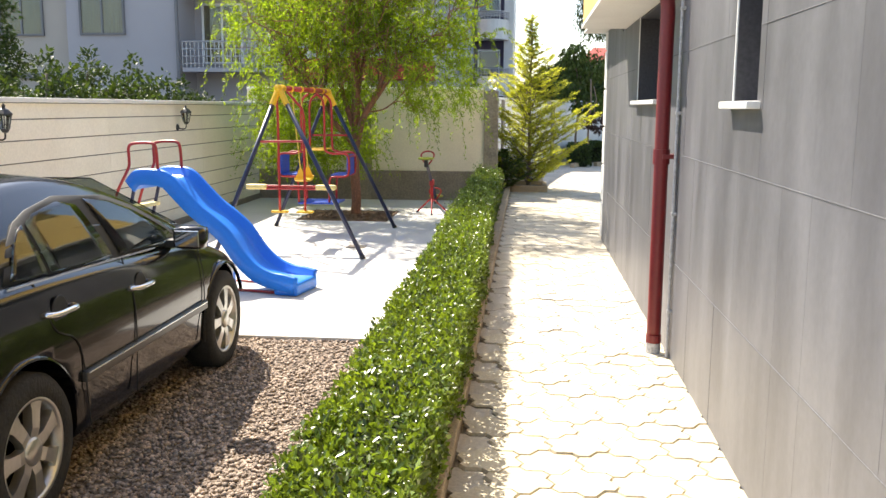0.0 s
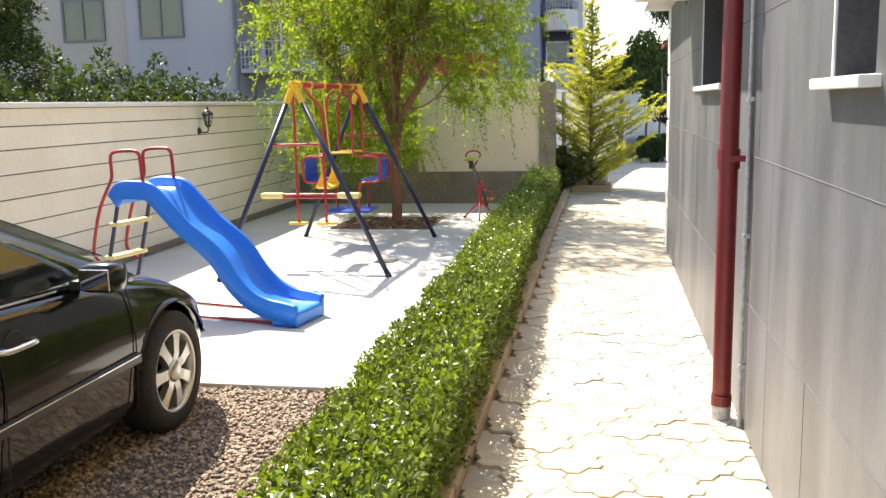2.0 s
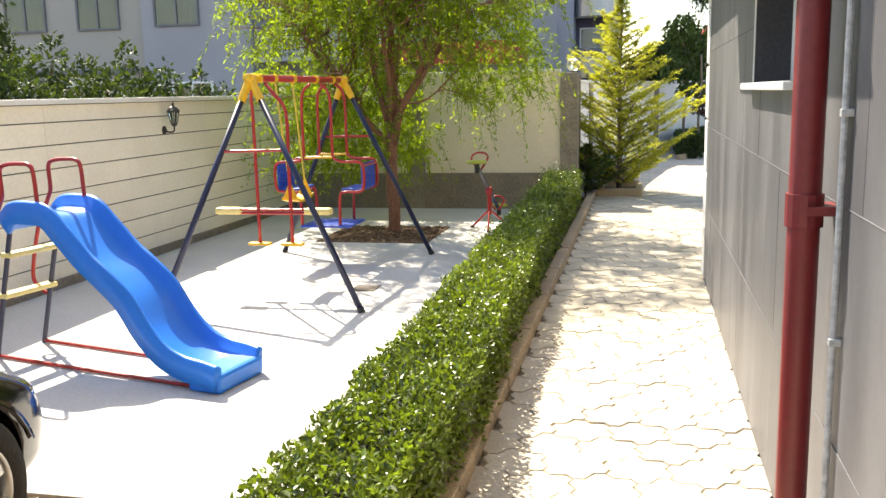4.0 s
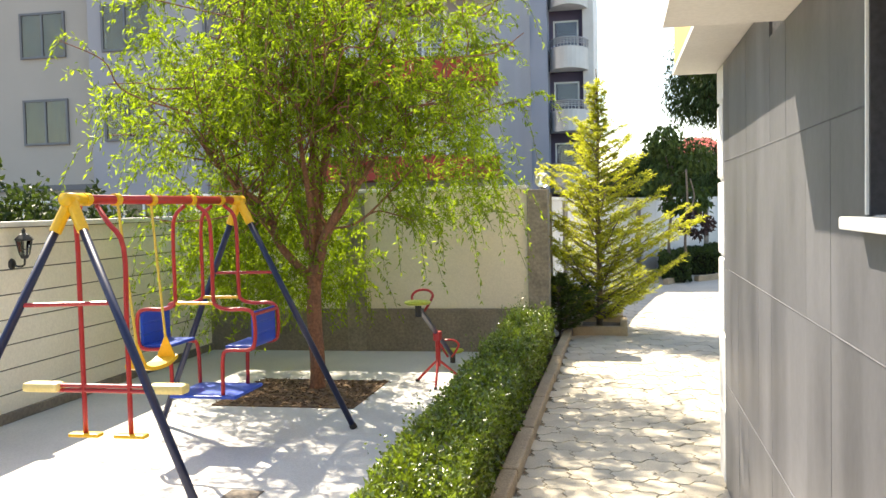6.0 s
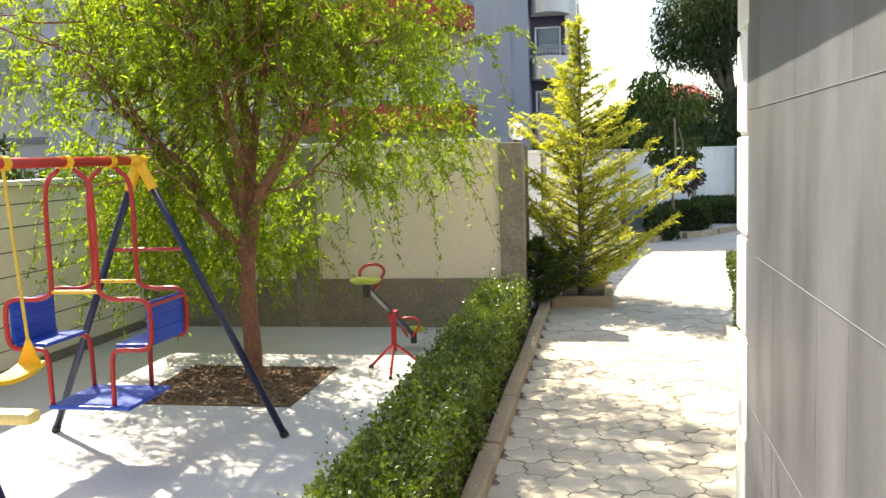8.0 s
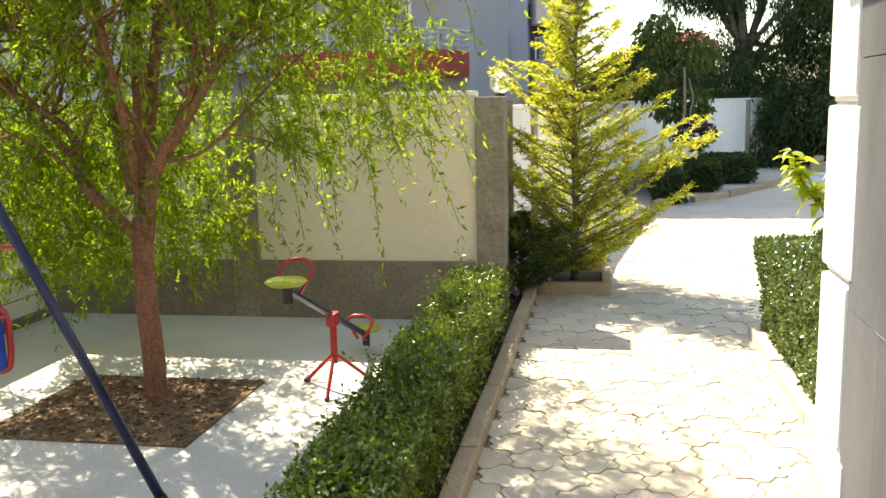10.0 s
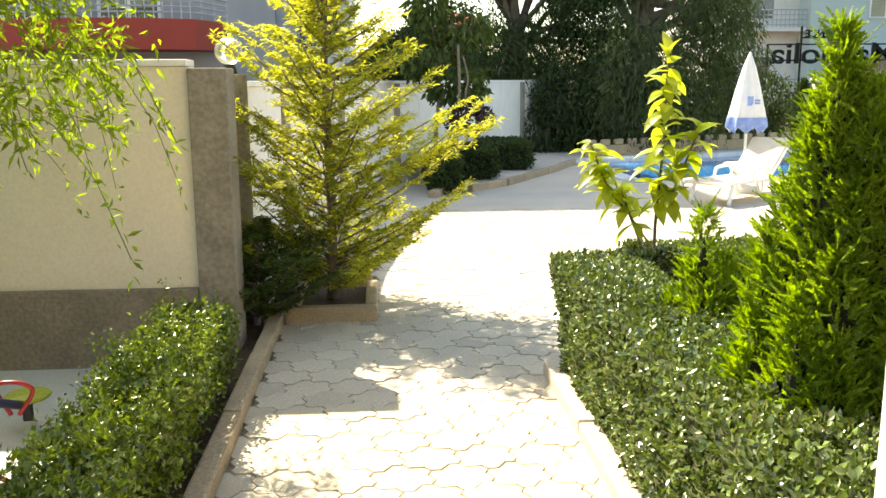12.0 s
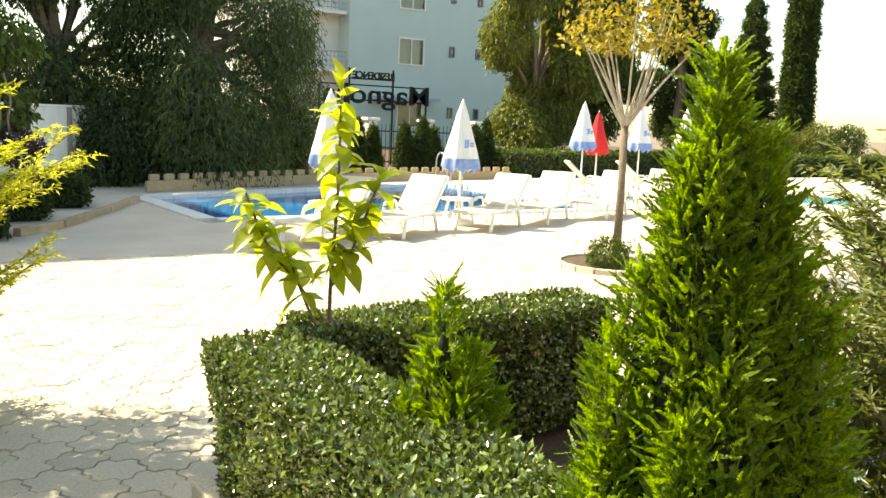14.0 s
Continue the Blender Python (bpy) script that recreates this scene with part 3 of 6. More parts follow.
def swing_set():
    """A-frame swing: two navy A legs, red top bar, glider, rope swing and a two-seat gondola."""
    s = anchor("swing_set", -2.81, 9.9, PAD_Z, label="children's swing set with navy legs and red top bar", category="swing set")
    o = Vector((-2.81, 9.9, PAD_Z))

    def P(*pts):
        return [Vector(p) - o for p in pts]

    F, B = Vector((-2.97, 8.86, 1.74)), Vector((-2.89, 10.98, 1.74))
    feet = {"fl": Vector((-3.54, 8.11, PAD_Z)), "fr": Vector((-1.95, 8.46, PAD_Z)), "bl": Vector((-3.66, 11.0, PAD_Z)), "br": Vector((-1.98, 11.02, PAD_Z))}
    part("top_bar", tube_bm(P(F, B), 0.030, 12), "red", s, "red tubular top bar", smooth=True)
    for key, top in (("fl", F), ("fr", F), ("bl", B), ("br", B)):
        f = feet[key]
        d = (f - top).normalized()
        leg = part("leg", tube_bm(P(top + d * 0.1, f), 0.025, 12), "navy", s, smooth=True)
        part("end_cap", tube_bm(P(f - d * 0.04, f), 0.030, 12), "black", leg)
        part("joint", tube_bm(P(top + d * 0.01, top + d * 0.21), 0.035, 12), "yellow", s, "yellow plastic corner joint")
    for e, t in ((F, 1), (B, -1)):
        part("bar_joint", tube_bm(P(e + Vector((0, -0.06 * t, 0)), e + Vector((0, 0.13 * t, 0))), 0.039, 12), "yellow", s, smooth=True)
    for a, b, top in (("fl", "fr", F), ("bl", "br", B)):
        k = 0.34
        part("cross_bar", tube_bm(P(top.lerp(feet[a], k * 0.93), top.lerp(feet[b], k * 0.93)), 0.013), "red", s)

    def hanger(y):
        x = F.lerp(B, (y - F.y) / (B.y - F.y)).x
        part("hanger", tube_bm(P((x, y - 0.025, 1.74), (x, y + 0.025, 1.74)), 0.040, 12), "yellow", s, "yellow bar clamp")

    # glider
    y = 9.0
    for x, yt in ((-3.03, 8.98), (-2.73, 9.06)):
        part("glider_rod", tube_bm(P(*smooth_path([(-2.96 + (x + 2.88) * 0.2, yt, 1.70), (-2.93 + (x + 2.88) * 0.7, y, 1.60), (x, y, 1.45), (x, y, 1.0), (x, y, 0.34)], 4)), 0.015, 8), "red", s, smooth=True)
        part("foot_rest", box_bm(x - 0.10, y - 0.035, 0.315, x + 0.10, y + 0.035, 0.34, bevel=0.01, m=Matrix.Translation(-o)), "yellow", s)
    hanger(9.0)
    for z in (0.595, 0.625):
        part("glider_bar", tube_bm(P((-3.27, y, z), (-2.58, y, z)), 0.013), "red", s)
    for x in (-3.42, -2.60):
        bm = bmesh.new()
        box(bm, x, y - 0.05, 0.585, x + 0.24, y + 0.05, 0.645, bevel=0.025, m=Matrix.Translation(-o))
        part("glider_seat", bm, "pale_yellow", s, "faded yellow moulded saddle")
    # rope swing
    for yr in (9.30, 9.70):
        hanger(yr)
        part("swing_rope", tube_bm(P((-2.94, yr, 1.71), (-2.86, yr + (0.02 if yr < 9.5 else -0.02), 0.80)), 0.009, 6), "rope", s)
        bm = bmesh.new()
        yy = yr + (0.02 if yr < 9.5 else -0.02)
        vs = [bm.verts.new(Vector(v) - o) for v in ((-2.93, yy - 0.006, 0.68), (-2.79, yy - 0.006, 0.68), (-2.86, yy - 0.006, 0.84), (-2.93, yy + 0.006, 0.68), (-2.79, yy + 0.006, 0.68), (-2.86, yy + 0.006, 0.84))]
        for f in ((0, 1, 2), (5, 4, 3), (0, 3, 4, 1), (1, 4, 5, 2), (2, 5, 3, 0)):
            bm.faces.new([vs[q] for q in f])
        part("seat_bracket", bm, "yellow", s)
    bm = bmesh.new()
    seat = smooth_path([(0, 9.29, 0.70), (0, 9.39, 0.672), (0, 9.50, 0.665), (0, 9.61, 0.672), (0, 9.71, 0.70)], 3)
    a = [(bm.verts.new(Vector((-2.93, p.y, p.z)) - o), bm.verts.new(Vector((-2.79, p.y, p.z)) - o), bm.verts.new(Vector((-2.79, p.y, p.z - 0.025)) - o), bm.verts.new(Vector((-2.93, p.y, p.z - 0.025)) - o)) for p in seat]
    for p, q in zip(a, a[1:]):
        for j in range(4):
            bm.faces.new((p[j], q[j], q[(j + 1) % 4], p[(j + 1) % 4]))
    bm.faces.new(a[0])
    bm.faces.new(a[-1][::-1])
    bmesh.ops.recalc_face_normals(bm, faces=bm.faces)
    part("swing_seat", bm, "yellow", s, "yellow swing seat")
    # gondola with two facing seats
    for yg in (10.22, 10.66):
        for sx in (-1, 1):
            cx = -2.92
            pts = [(cx + sx * 0.05, yg, 1.70), (cx + sx * 0.13, yg, 1.62), (cx + sx * 0.15, yg, 1.45), (cx + sx * 0.15, yg, 1.05), (cx + sx * 0.17, yg, 0.97), (cx + sx * 0.26, yg, 0.94), (cx + sx * 0.40, yg, 0.94),
                   (cx + sx * 0.46, yg, 0.89), (cx + sx * 0.46, yg, 0.70), (cx + sx * 0.41, yg, 0.645), (cx + sx * 0.26, yg, 0.64), (cx + sx * 0.21, yg, 0.59), (cx + sx * 0.20, yg, 0.31)]
            part("gondola_frame", tube_bm(P(*smooth_path(pts, 4)), 0.015, 8), "red", s, smooth=True)
        hanger(yg)
        part("brace", tube_bm(P((-3.07, yg, 0.985), (-2.77, yg, 0.985)), 0.012), "yellow", s)
    for sx in (-1, 1):
        cx = -2.92 + sx * 0.44
        bm = bmesh.new()
        for k in range(3):
            box(bm, cx - 0.012, 10.24, 0.67 + k * 0.082, cx + 0.012, 10.64, 0.67 + k * 0.082 + 0.074, bevel=0.008, m=Matrix.Translation(-o))
        box(bm, cx - 0.006, 10.23, 0.665, cx + 0.006, 10.65, 0.92, m=Matrix.Translation(-o))
        part("backrest", bm, "seat_blue", s, "blue ribbed plastic backrest")
        x0, x1 = sorted((cx - sx * 0.01, cx - sx * 0.22))
        part("seat", box_bm(x0, 10.235, 0.65, x1, 10.645, 0.675, bevel=0.01, m=Matrix.Translation(-o)), "seat_blue", s)
        part("back_rail", tube_bm(P((cx + sx * 0.02, 10.22, 0.90), (cx + sx * 0.02, 10.66, 0.90)), 0.012), "red", s)
    part("platform", box_bm(-3.13, 10.19, 0.285, -2.61, 10.69, 0.31, bevel=0.008, m=Matrix.Translation(-o)), "seat_blue", s, "blue plastic foot platform")


swing_set()


def seesaw():
    """Small see-saw on a three-legged stand, with looped handles."""
    s = anchor("seesaw", -1.66, 12.84, PAD_Z, label="small children's see-saw with red stand and lime seats", category="see-saw")
    for a in (95, 215, -25):
        dx, dy = 0.27 * math.cos(radians(a - 180)), 0.27 * math.sin(radians(a - 180))
        part("leg", tube_bm(smooth_path([(0, 0, 0.24), (dx * 0.25, dy * 0.25, 0.19), (dx, dy, 0.012)], 3), 0.013), "red", s)
        part("foot", tube_bm([(dx * 0.93, dy * 0.93, 0.012), (dx * 1.05, dy * 1.05, 0.012)], 0.017), "black", s)
    part("post", tube_bm([(0, 0, 0.18), (0, 0, 0.46)], 0.024, 10), "red", s)
    part("pivot", box_bm(-0.035, -0.05, 0.44, 0.035, 0.05, 0.53, bevel=0.008), "red", s)
    hi, lo = Vector((0.0, -0.82, 0.86)), Vector((-0.03, 0.92, 0.13))
    part("beam", tube_bm([hi, lo], 0.024, 10), "navy", s, "navy steel beam")
    for e, d in ((hi, 1), (lo, -1)):
        part("seat_post", tube_bm([e + Vector((0, 0, -0.08)), e + Vector((0, 0, 0.03))], 0.03, 8), "black", s)
        bm = lathe(bmesh.new(), [(0.03, -0.012), (0.10, -0.008), (0.125, 0.012), (0.11, 0.026), (0.0, 0.03)], 16, e + Vector((0, -0.02 * d, 0.04)))
        part("seat", bm, "lime", s, "lime round plastic seat", smooth=True)
        c = e + Vector((0, d * 0.16, 0.03 if d > 0 else 0.09))
        loop = smooth_path([c + Vector((-0.02, 0, -0.08)), c + Vector((-0.08, -0.02 * d, 0.01)), c + Vector((-0.09, 0.01 * d, 0.07)), c + Vector((-0.04, 0.04 * d, 0.11)), c + Vector((0.05, 0.04 * d, 0.11)), c + Vector((0.10, 0.01 * d, 0.07)), c + Vector((0.08, -0.02 * d, 0.01)), c + Vector((0.02, 0, -0.08))], 4)
        part("handle", tube_bm(loop, 0.012, 8), "red", s, smooth=True)


seesaw()


def wall_lantern(y, z):
    """Black coach lantern on a bracket."""
    l = anchor("wall_lantern", LW, y, z, label="black coach lantern on a bracket on the cream wall", category="wall lamp", group="lanterns on the boundary wall")
    bm = lathe(bmesh.new(), [(0.05, -0.01), (0.05, 0.0), (0.035, 0.015)], 14)
    bmesh.ops.transform(bm, matrix=pose(0.002, 0, -0.08, 0, 90, 0), verts=bm.verts)
    part("wall_plate", bm, "black", l)
    part("bracket", tube_bm(smooth_path([(0.0, 0, -0.08), (0.06, 0, -0.10), (0.12, 0, -0.09), (0.13, 0, -0.03)], 4), 0.009), "black", l)
    c = (0.13, 0, 0)
    part("base", lathe(bmesh.new(), [(0.0, -0.04), (0.03, -0.03), (0.04, -0.01), (0.045, 0.0)], 6, c), "black", l)
    g = part("glass", lathe(bmesh.new(), [(0.040, 0.0), (0.068, 0.13)], 6, c), GLASS, l, "clear lantern glass")
    for k in range(6):
        a = k * math.tau / 6
        part("bar", tube_bm([(0.13 + 0.043 * math.cos(a), 0.043 * math.sin(a), 0), (0.13 + 0.071 * math.cos(a), 0.071 * math.sin(a), 0.13)], 0.005, 5), "black", l)
    part("roof", lathe(bmesh.new(), [(0.085, 0.128), (0.08, 0.14), (0.045, 0.175), (0.015, 0.19), (0.015, 0.20), (0.02, 0.21), (0.0, 0.235)], 6, c), "black", l)


for y in (2.4, 6.70, 11.05):
    wall_lantern(y, 1.32)

# drain cover in the slab
part_dc = part("drain_cover", box_bm(-2.30, 9.20, PAD_Z + 0.001, -2.08, 9.42, PAD_Z + 0.008, bevel=0.003), "plinth")
tagged(part_dc, "grey square drain cover set in the concrete slab", "drain cover")


# ---- car ----
M.update(
    paint=mat("black car paint", (0.006, 0.006, 0.007), (0.008, 0.007, 0.007), 2, 0.15, coat=0.55, fine=0.02, spec=0.25),
    rubber=mat("tyre rubber", (0.018, 0.018, 0.018), (0.028, 0.026, 0.024), 20, 0.85, bump=0.4),
    alloy=mat("silver alloy", (0.62, 0.61, 0.58), (0.5, 0.49, 0.47), 6, 0.32, metal=0.85, fine=0.05),
    chrome=mat("chrome", (0.8, 0.8, 0.8), (0.75, 0.75, 0.75), 3, 0.08, metal=1.0, fine=0.02),
    trim=mat("dark rubbing strip", (0.055, 0.052, 0.05), (0.045, 0.043, 0.042), 6, 0.3, fine=0.03),
    plastic=mat("black plastic", (0.018, 0.018, 0.018), (0.014, 0.014, 0.014), 9, 0.6),
)
CAR_GLASS = glass_mat("tinted car glass", (0.32, 0.38, 0.35))


def wheel(parent, x, y, z, r):
    """Tyre and a seven-spoke alloy rim, turned towards +x."""
    turn = pose(x, y, z, 0, 90, 0)
    bm = lathe(bmesh.new(), [(r * 0.66, -0.10), (r * 0.93, -0.10), (r, -0.075), (r, 0.075), (r * 0.93, 0.10), (r * 0.70, 0.102), (r * 0.66, 0.09)], 40, caps=False)
    bmesh.ops.transform(bm, matrix=turn, verts=bm.verts)
    w = part("wheel", bm, "rubber", parent, "black rubber tyre on a silver alloy rim", smooth=True)
    bm = lathe(bmesh.new(), [(r * 0.70, 0.088), (r * 0.685, 0.100), (r * 0.64, 0.094), (r * 0.62, 0.03), (r * 0.62, -0.08), (r * 0.3, -0.08)], 40, caps=False)
    bmesh.ops.transform(bm, matrix=turn, verts=bm.verts)
    part("rim", bm, "alloy", w, smooth=True)
    bm = lathe(bmesh.new(), [(r * 0.60, 0.0), (0.0, 0.0)], 28)
    bmesh.ops.transform(bm, matrix=turn, verts=bm.verts)
    part("brake_disc", bm, "plastic", w)
    for k in range(7):
        a = k * math.tau / 7 + 0.2
        bm = bmesh.new()
        prof = [(0.03, 0.030, 0.085), (r * 0.30, 0.026, 0.095), (r * 0.52, 0.030, 0.090), (r * 0.66, 0.046, 0.086)]
        rows = [[bm.verts.new((p, -h, t)), bm.verts.new((p, h, t)), bm.verts.new((p, h, t - 0.04)), bm.verts.new((p, -h, t - 0.04))] for p, h, t in prof]
        for p, q in zip(rows, rows[1:]):
            for j in range(4):
                bm.faces.new((p[j], p[(j + 1) % 4], q[(j + 1) % 4], q[j]))
        bmesh.ops.recalc_face_normals(bm, faces=bm.faces)
        bmesh.ops.transform(bm, matrix=turn @ Matrix.Rotation(a, 4, "Z"), verts=bm.verts)
        part("spoke", bm, "alloy", w)
    bm = lathe(bmesh.new(), [(0.060, 0.05), (0.058, 0.094), (0.045, 0.102), (0.0, 0.104)], 20)
    bmesh.ops.transform(bm, matrix=turn, verts=bm.verts)
    part("hub_cap", bm, "alloy", w, smooth=True)


def dense(rows, k):
    """Rows of numbers, rounded off by k - 1 new rows between each two."""
    a = np.array(rows, float)
    a = np.concatenate([2 * a[:1] - a[1:2], a, 2 * a[-1:] - a[-2:-1]])
    out = []
    for i in range(1, len(a) - 2):
        for j in range(k):
            u = j / k
            out.append(0.5 * (2 * a[i] + (a[i + 1] - a[i - 1]) * u + (2 * a[i - 1] - 5 * a[i] + 4 * a[i + 1] - a[i + 2]) * u * u + (3 * a[i] - a[i - 1] - 3 * a[i + 1] + a[i + 2]) * u ** 3))
    out.append(a[-2])
    return [tuple(r) for r in out]


def parked_car():
    cx, g = -2.925, -0.145
    c = anchor("car", cx, 2.9, g, label="parked black saloon car with silver alloy wheels on gravel", category="car")
    o = Vector((cx, 2.9, g))
    # station: y, half width, bottom, belt, top at the middle line
    st = [(0.72, 0.62, 0.20, 0.55, 0.60), (0.78, 0.74, 0.12, 0.66, 0.74), (1.0, 0.81, 0.08, 0.76, 0.82), (1.5, 0.85, 0.06, 0.82, 0.86), (2.0, 0.862, 0.06, 0.83, 0.87), (2.6, 0.865, 0.06, 0.81, 0.86), (3.2, 0.865, 0.06, 0.775, 0.83),
          (3.7, 0.862, 0.06, 0.74, 0.78), (4.1, 0.855, 0.06, 0.67, 0.735), (4.45, 0.83, 0.07, 0.58, 0.66), (4.72, 0.77, 0.09, 0.47, 0.57), (4.86, 0.68, 0.11, 0.38, 0.47), (4.93, 0.55, 0.16, 0.30, 0.36)]
    bm = bmesh.new()
    rings = []
    for y, hw, zb, zs, zt in dense(st, 4):
        h = zs - zb
        half = [(hw - 0.16, zb), (hw - 0.035, zb + 0.03), (hw - 0.012, zb + h * 0.28), (hw, zb + h * 0.50), (hw - 0.004, zb + h * 0.72), (hw - 0.028, zb + h * 0.92), (hw - 0.075, zs), (hw - 0.22, zs + (zt - zs) * 0.55), (hw * 0.4, zs + (zt - zs) * 0.92)]
        half = dense(half + [(0, zt)], 3)[:-1]
        full = half + [(0, zt)] + [(-a, b) for a, b in half[::-1]]
        rings.append([bm.verts.new(Vector((cx + a, y, b)) - o) for a, b in full])
    n = len(rings[0])
    for a, b in zip(rings, rings[1:]):
        for j in range(n):
            bm.faces.new((a[j], b[j], b[(j + 1) % n], a[(j + 1) % n]))
    bm.faces.new(rings[0][::-1])
    bm.faces.new(rings[-1])
    bmesh.ops.recalc_face_normals(bm, faces=bm.faces)
    body = part("body", bm, "paint", c, "glossy black bodywork", smooth=True)
    hubs = [(1.95, 0.17), (4.22, 0.17)]
    cut = bmesh.new()
    for y, z in hubs:
        for sx in (-1, 1):
            bmesh.ops.create_cone(cut, cap_ends=True, segments=40, radius1=0.365, radius2=0.365, depth=0.46, matrix=Matrix.Translation(Vector((cx + sx * 0.83, y, z)) - o) @ Matrix.Rotation(radians(90), 4, "Y"))
    me = bpy.data.meshes.new("arch")
    cut.to_mesh(me)
    cut.free()
    cutter = new("arch", me)
    cutter.parent = c
    mod = body.modifiers.new("arches", "BOOLEAN")
    mod.object, mod.operation, mod.solver = cutter, "DIFFERENCE", "EXACT"
    bpy.context.view_layer.update()
    done = bpy.data.meshes.new_from_object(body.evaluated_get(bpy.context.evaluated_depsgraph_get()))
    body.modifiers.clear()
    body.data = done
    bpy.data.objects.remove(cutter)
    for y, z in hubs:
        for sx in (-1, 1):
            bm = lathe(bmesh.new(), [(0.365, -0.012), (0.385, -0.006), (0.385, 0.006), (0.365, 0.012)], 40, caps=False)
            m = Matrix.Translation(Vector((cx + sx * 0.855, y, z)) - o) @ Matrix.Rotation(radians(90 * sx), 4, "Y")
            bmesh.ops.transform(bm, matrix=m, verts=bm.verts)
            bmesh.ops.delete(bm, geom=[f for f in bm.faces if f.calc_center_median().z + o.z < 0.30], context="FACES")
            part("arch_lip", bm, "paint", c, smooth=True)
    # cabin
    def lower(pts):
        return [(y, z if z < 0.8 else 0.8 + (z - 0.8) * 0.88) for y, z in pts]

    prof = [(1.38, 0.835), (1.70, 1.06), (2.02, 1.205), (2.40, 1.255), (2.78, 1.245), (3.10, 1.17), (3.42, 1.03), (3.74, 0.86), (3.98, 0.745)]

    def hw(z):
        return 0.80 - max(z - 0.76, 0) * 0.22 - max(z - 0.76, 0) ** 2 * 0.62

    bm = bmesh.new()
    rings = []
    for y, z in dense(lower(prof), 4):
        b = 0.84 - (y - 1.4) * 0.043
        lo = min(b, z - 0.002) - 0.03
        half = [(hw(lo), lo), (hw(lo + (z - lo) * 0.5), lo + (z - lo) * 0.5), (hw(z) - 0.012, z - 0.045 * min(1, (z - lo) / 0.3)), (hw(z) - 0.09, z), (hw(z) * 0.45, z + 0.022)]
        half = dense(half + [(0, z + 0.028)], 3)[:-1]
        full = half + [(0, z + 0.028)] + [(-a, q) for a, q in half[::-1]]
        rings.append([bm.verts.new(Vector((cx + a, y, q)) - o) for a, q in full])
    n = len(rings[0])
    for a, b in zip(rings, rings[1:]):
        for j in range(n - 1):
            bm.faces.new((a[j], b[j], b[j + 1], a[j + 1]))
    bm.faces.new(rings[0][::-1])
    bm.faces.new(rings[-1])
    bmesh.ops.recalc_face_normals(bm, faces=bm.faces)
    part("roof", bm, "paint", c, smooth=True)

    def side_panel(name, pts, material, out=0.006, label="", rows=10):
        """A curved panel on the cabin's flank, filled row by row between the outline's front and rear edges."""
        bm = bmesh.new()
        zs = [z for _, z in pts]
        grid = []
        for k in range(rows + 1):
            z = min(zs) + (max(zs) - min(zs)) * (0.002 + 0.996 * k / rows)
            cross = []
            for (ya, za), (yb, zb) in zip(pts, pts[1:] + pts[:1]):
                if (za - z) * (zb - z) < 0:
                    cross.append(ya + (yb - ya) * (z - za) / (zb - za))
            grid.append([bm.verts.new(Vector((cx + hw(z) + out, min(cross) + (max(cross) - min(cross)) * j / 6, z)) - o) for j in range(7)])
        for p, q in zip(grid, grid[1:]):
            for j in range(6):
                bm.faces.new((p[j], p[j + 1], q[j + 1], q[j]))
        r = bmesh.ops.extrude_face_region(bm, geom=bm.faces[:])
        bmesh.ops.translate(bm, vec=(-0.003, 0, 0), verts=[x for x in r["geom"] if isinstance(x, bmesh.types.BMVert)])
        bmesh.ops.recalc_face_normals(bm, faces=bm.faces)
        return part(name, bm, material, c, label, smooth=True)

    q1 = [(1.98, 0.835), (2.10, 0.99), (2.20, 1.06), (2.24, 1.075), (2.26, 0.83)]
    q2 = [(2.29, 0.83), (2.27, 1.085), (2.40, 1.125), (2.58, 1.145), (2.72, 1.14), (2.84, 0.805)]
    q3 = [(2.93, 0.80), (2.82, 1.135), (3.0, 1.11), (3.22, 1.03), (3.42, 0.92), (3.56, 0.835), (3.58, 0.78)]
    frame_pts = [(1.93, 0.82), (2.06, 0.99), (2.19, 1.085), (2.40, 1.155), (2.60, 1.172), (2.80, 1.162), (3.02, 1.135), (3.25, 1.05), (3.46, 0.93), (3.64, 0.81), (3.64, 0.765)]
    side_panel("window_surround", lower(frame_pts), "plastic", 0.0)
    for q in (q1, q2, q3):
        side_panel("side_window", lower(q), CAR_GLASS, 0.008, "tinted side window")
    part("belt_strip", tube_bm([Vector((cx + 0.800, y, z)) - o for y, z in ((1.93, 0.825), (2.9, 0.795), (3.62, 0.765))], 0.008, 6), "chrome", c)
    # windscreen and rear window
    for name, (ya, za), (yb, zb) in (("windscreen", (3.16, 1.120), (3.90, 0.79)), ("rear_window", (1.96, 1.152), (1.46, 0.892))):
        bm = bmesh.new()
        v = [bm.verts.new(Vector((cx + s * (hw(z) - 0.10), y, z + 0.04)) - o) for s, y, z in ((-1, ya, za), (1, ya, za), (1, yb, zb), (-1, yb, zb))]
        bm.faces.new(v)
        r = bmesh.ops.extrude_face_region(bm, geom=bm.faces[:])
        bmesh.ops.translate(bm, vec=(0, 0, 0.006), verts=[x for x in r["geom"] if isinstance(x, bmesh.types.BMVert)])
        bmesh.ops.recalc_face_normals(bm, faces=bm.faces)
        part(name, bm, CAR_GLASS, c)
    # rubbing strip, handles, mirror, door gaps, lamps
    part("rubbing_strip", box_bm(cx + 0.855, 2.36, 0.325, cx + 0.882, 3.86, 0.375, bevel=0.008, m=Matrix.Translation(-o)), "trim", c, "dark rubbing strip along the doors")
    part("strip_trim", box_bm(cx + 0.878, 2.38, 0.362, cx + 0.886, 3.84, 0.369, bevel=0.002, m=Matrix.Translation(-o)), "chrome", c, "thin bright line on the rubbing strip")
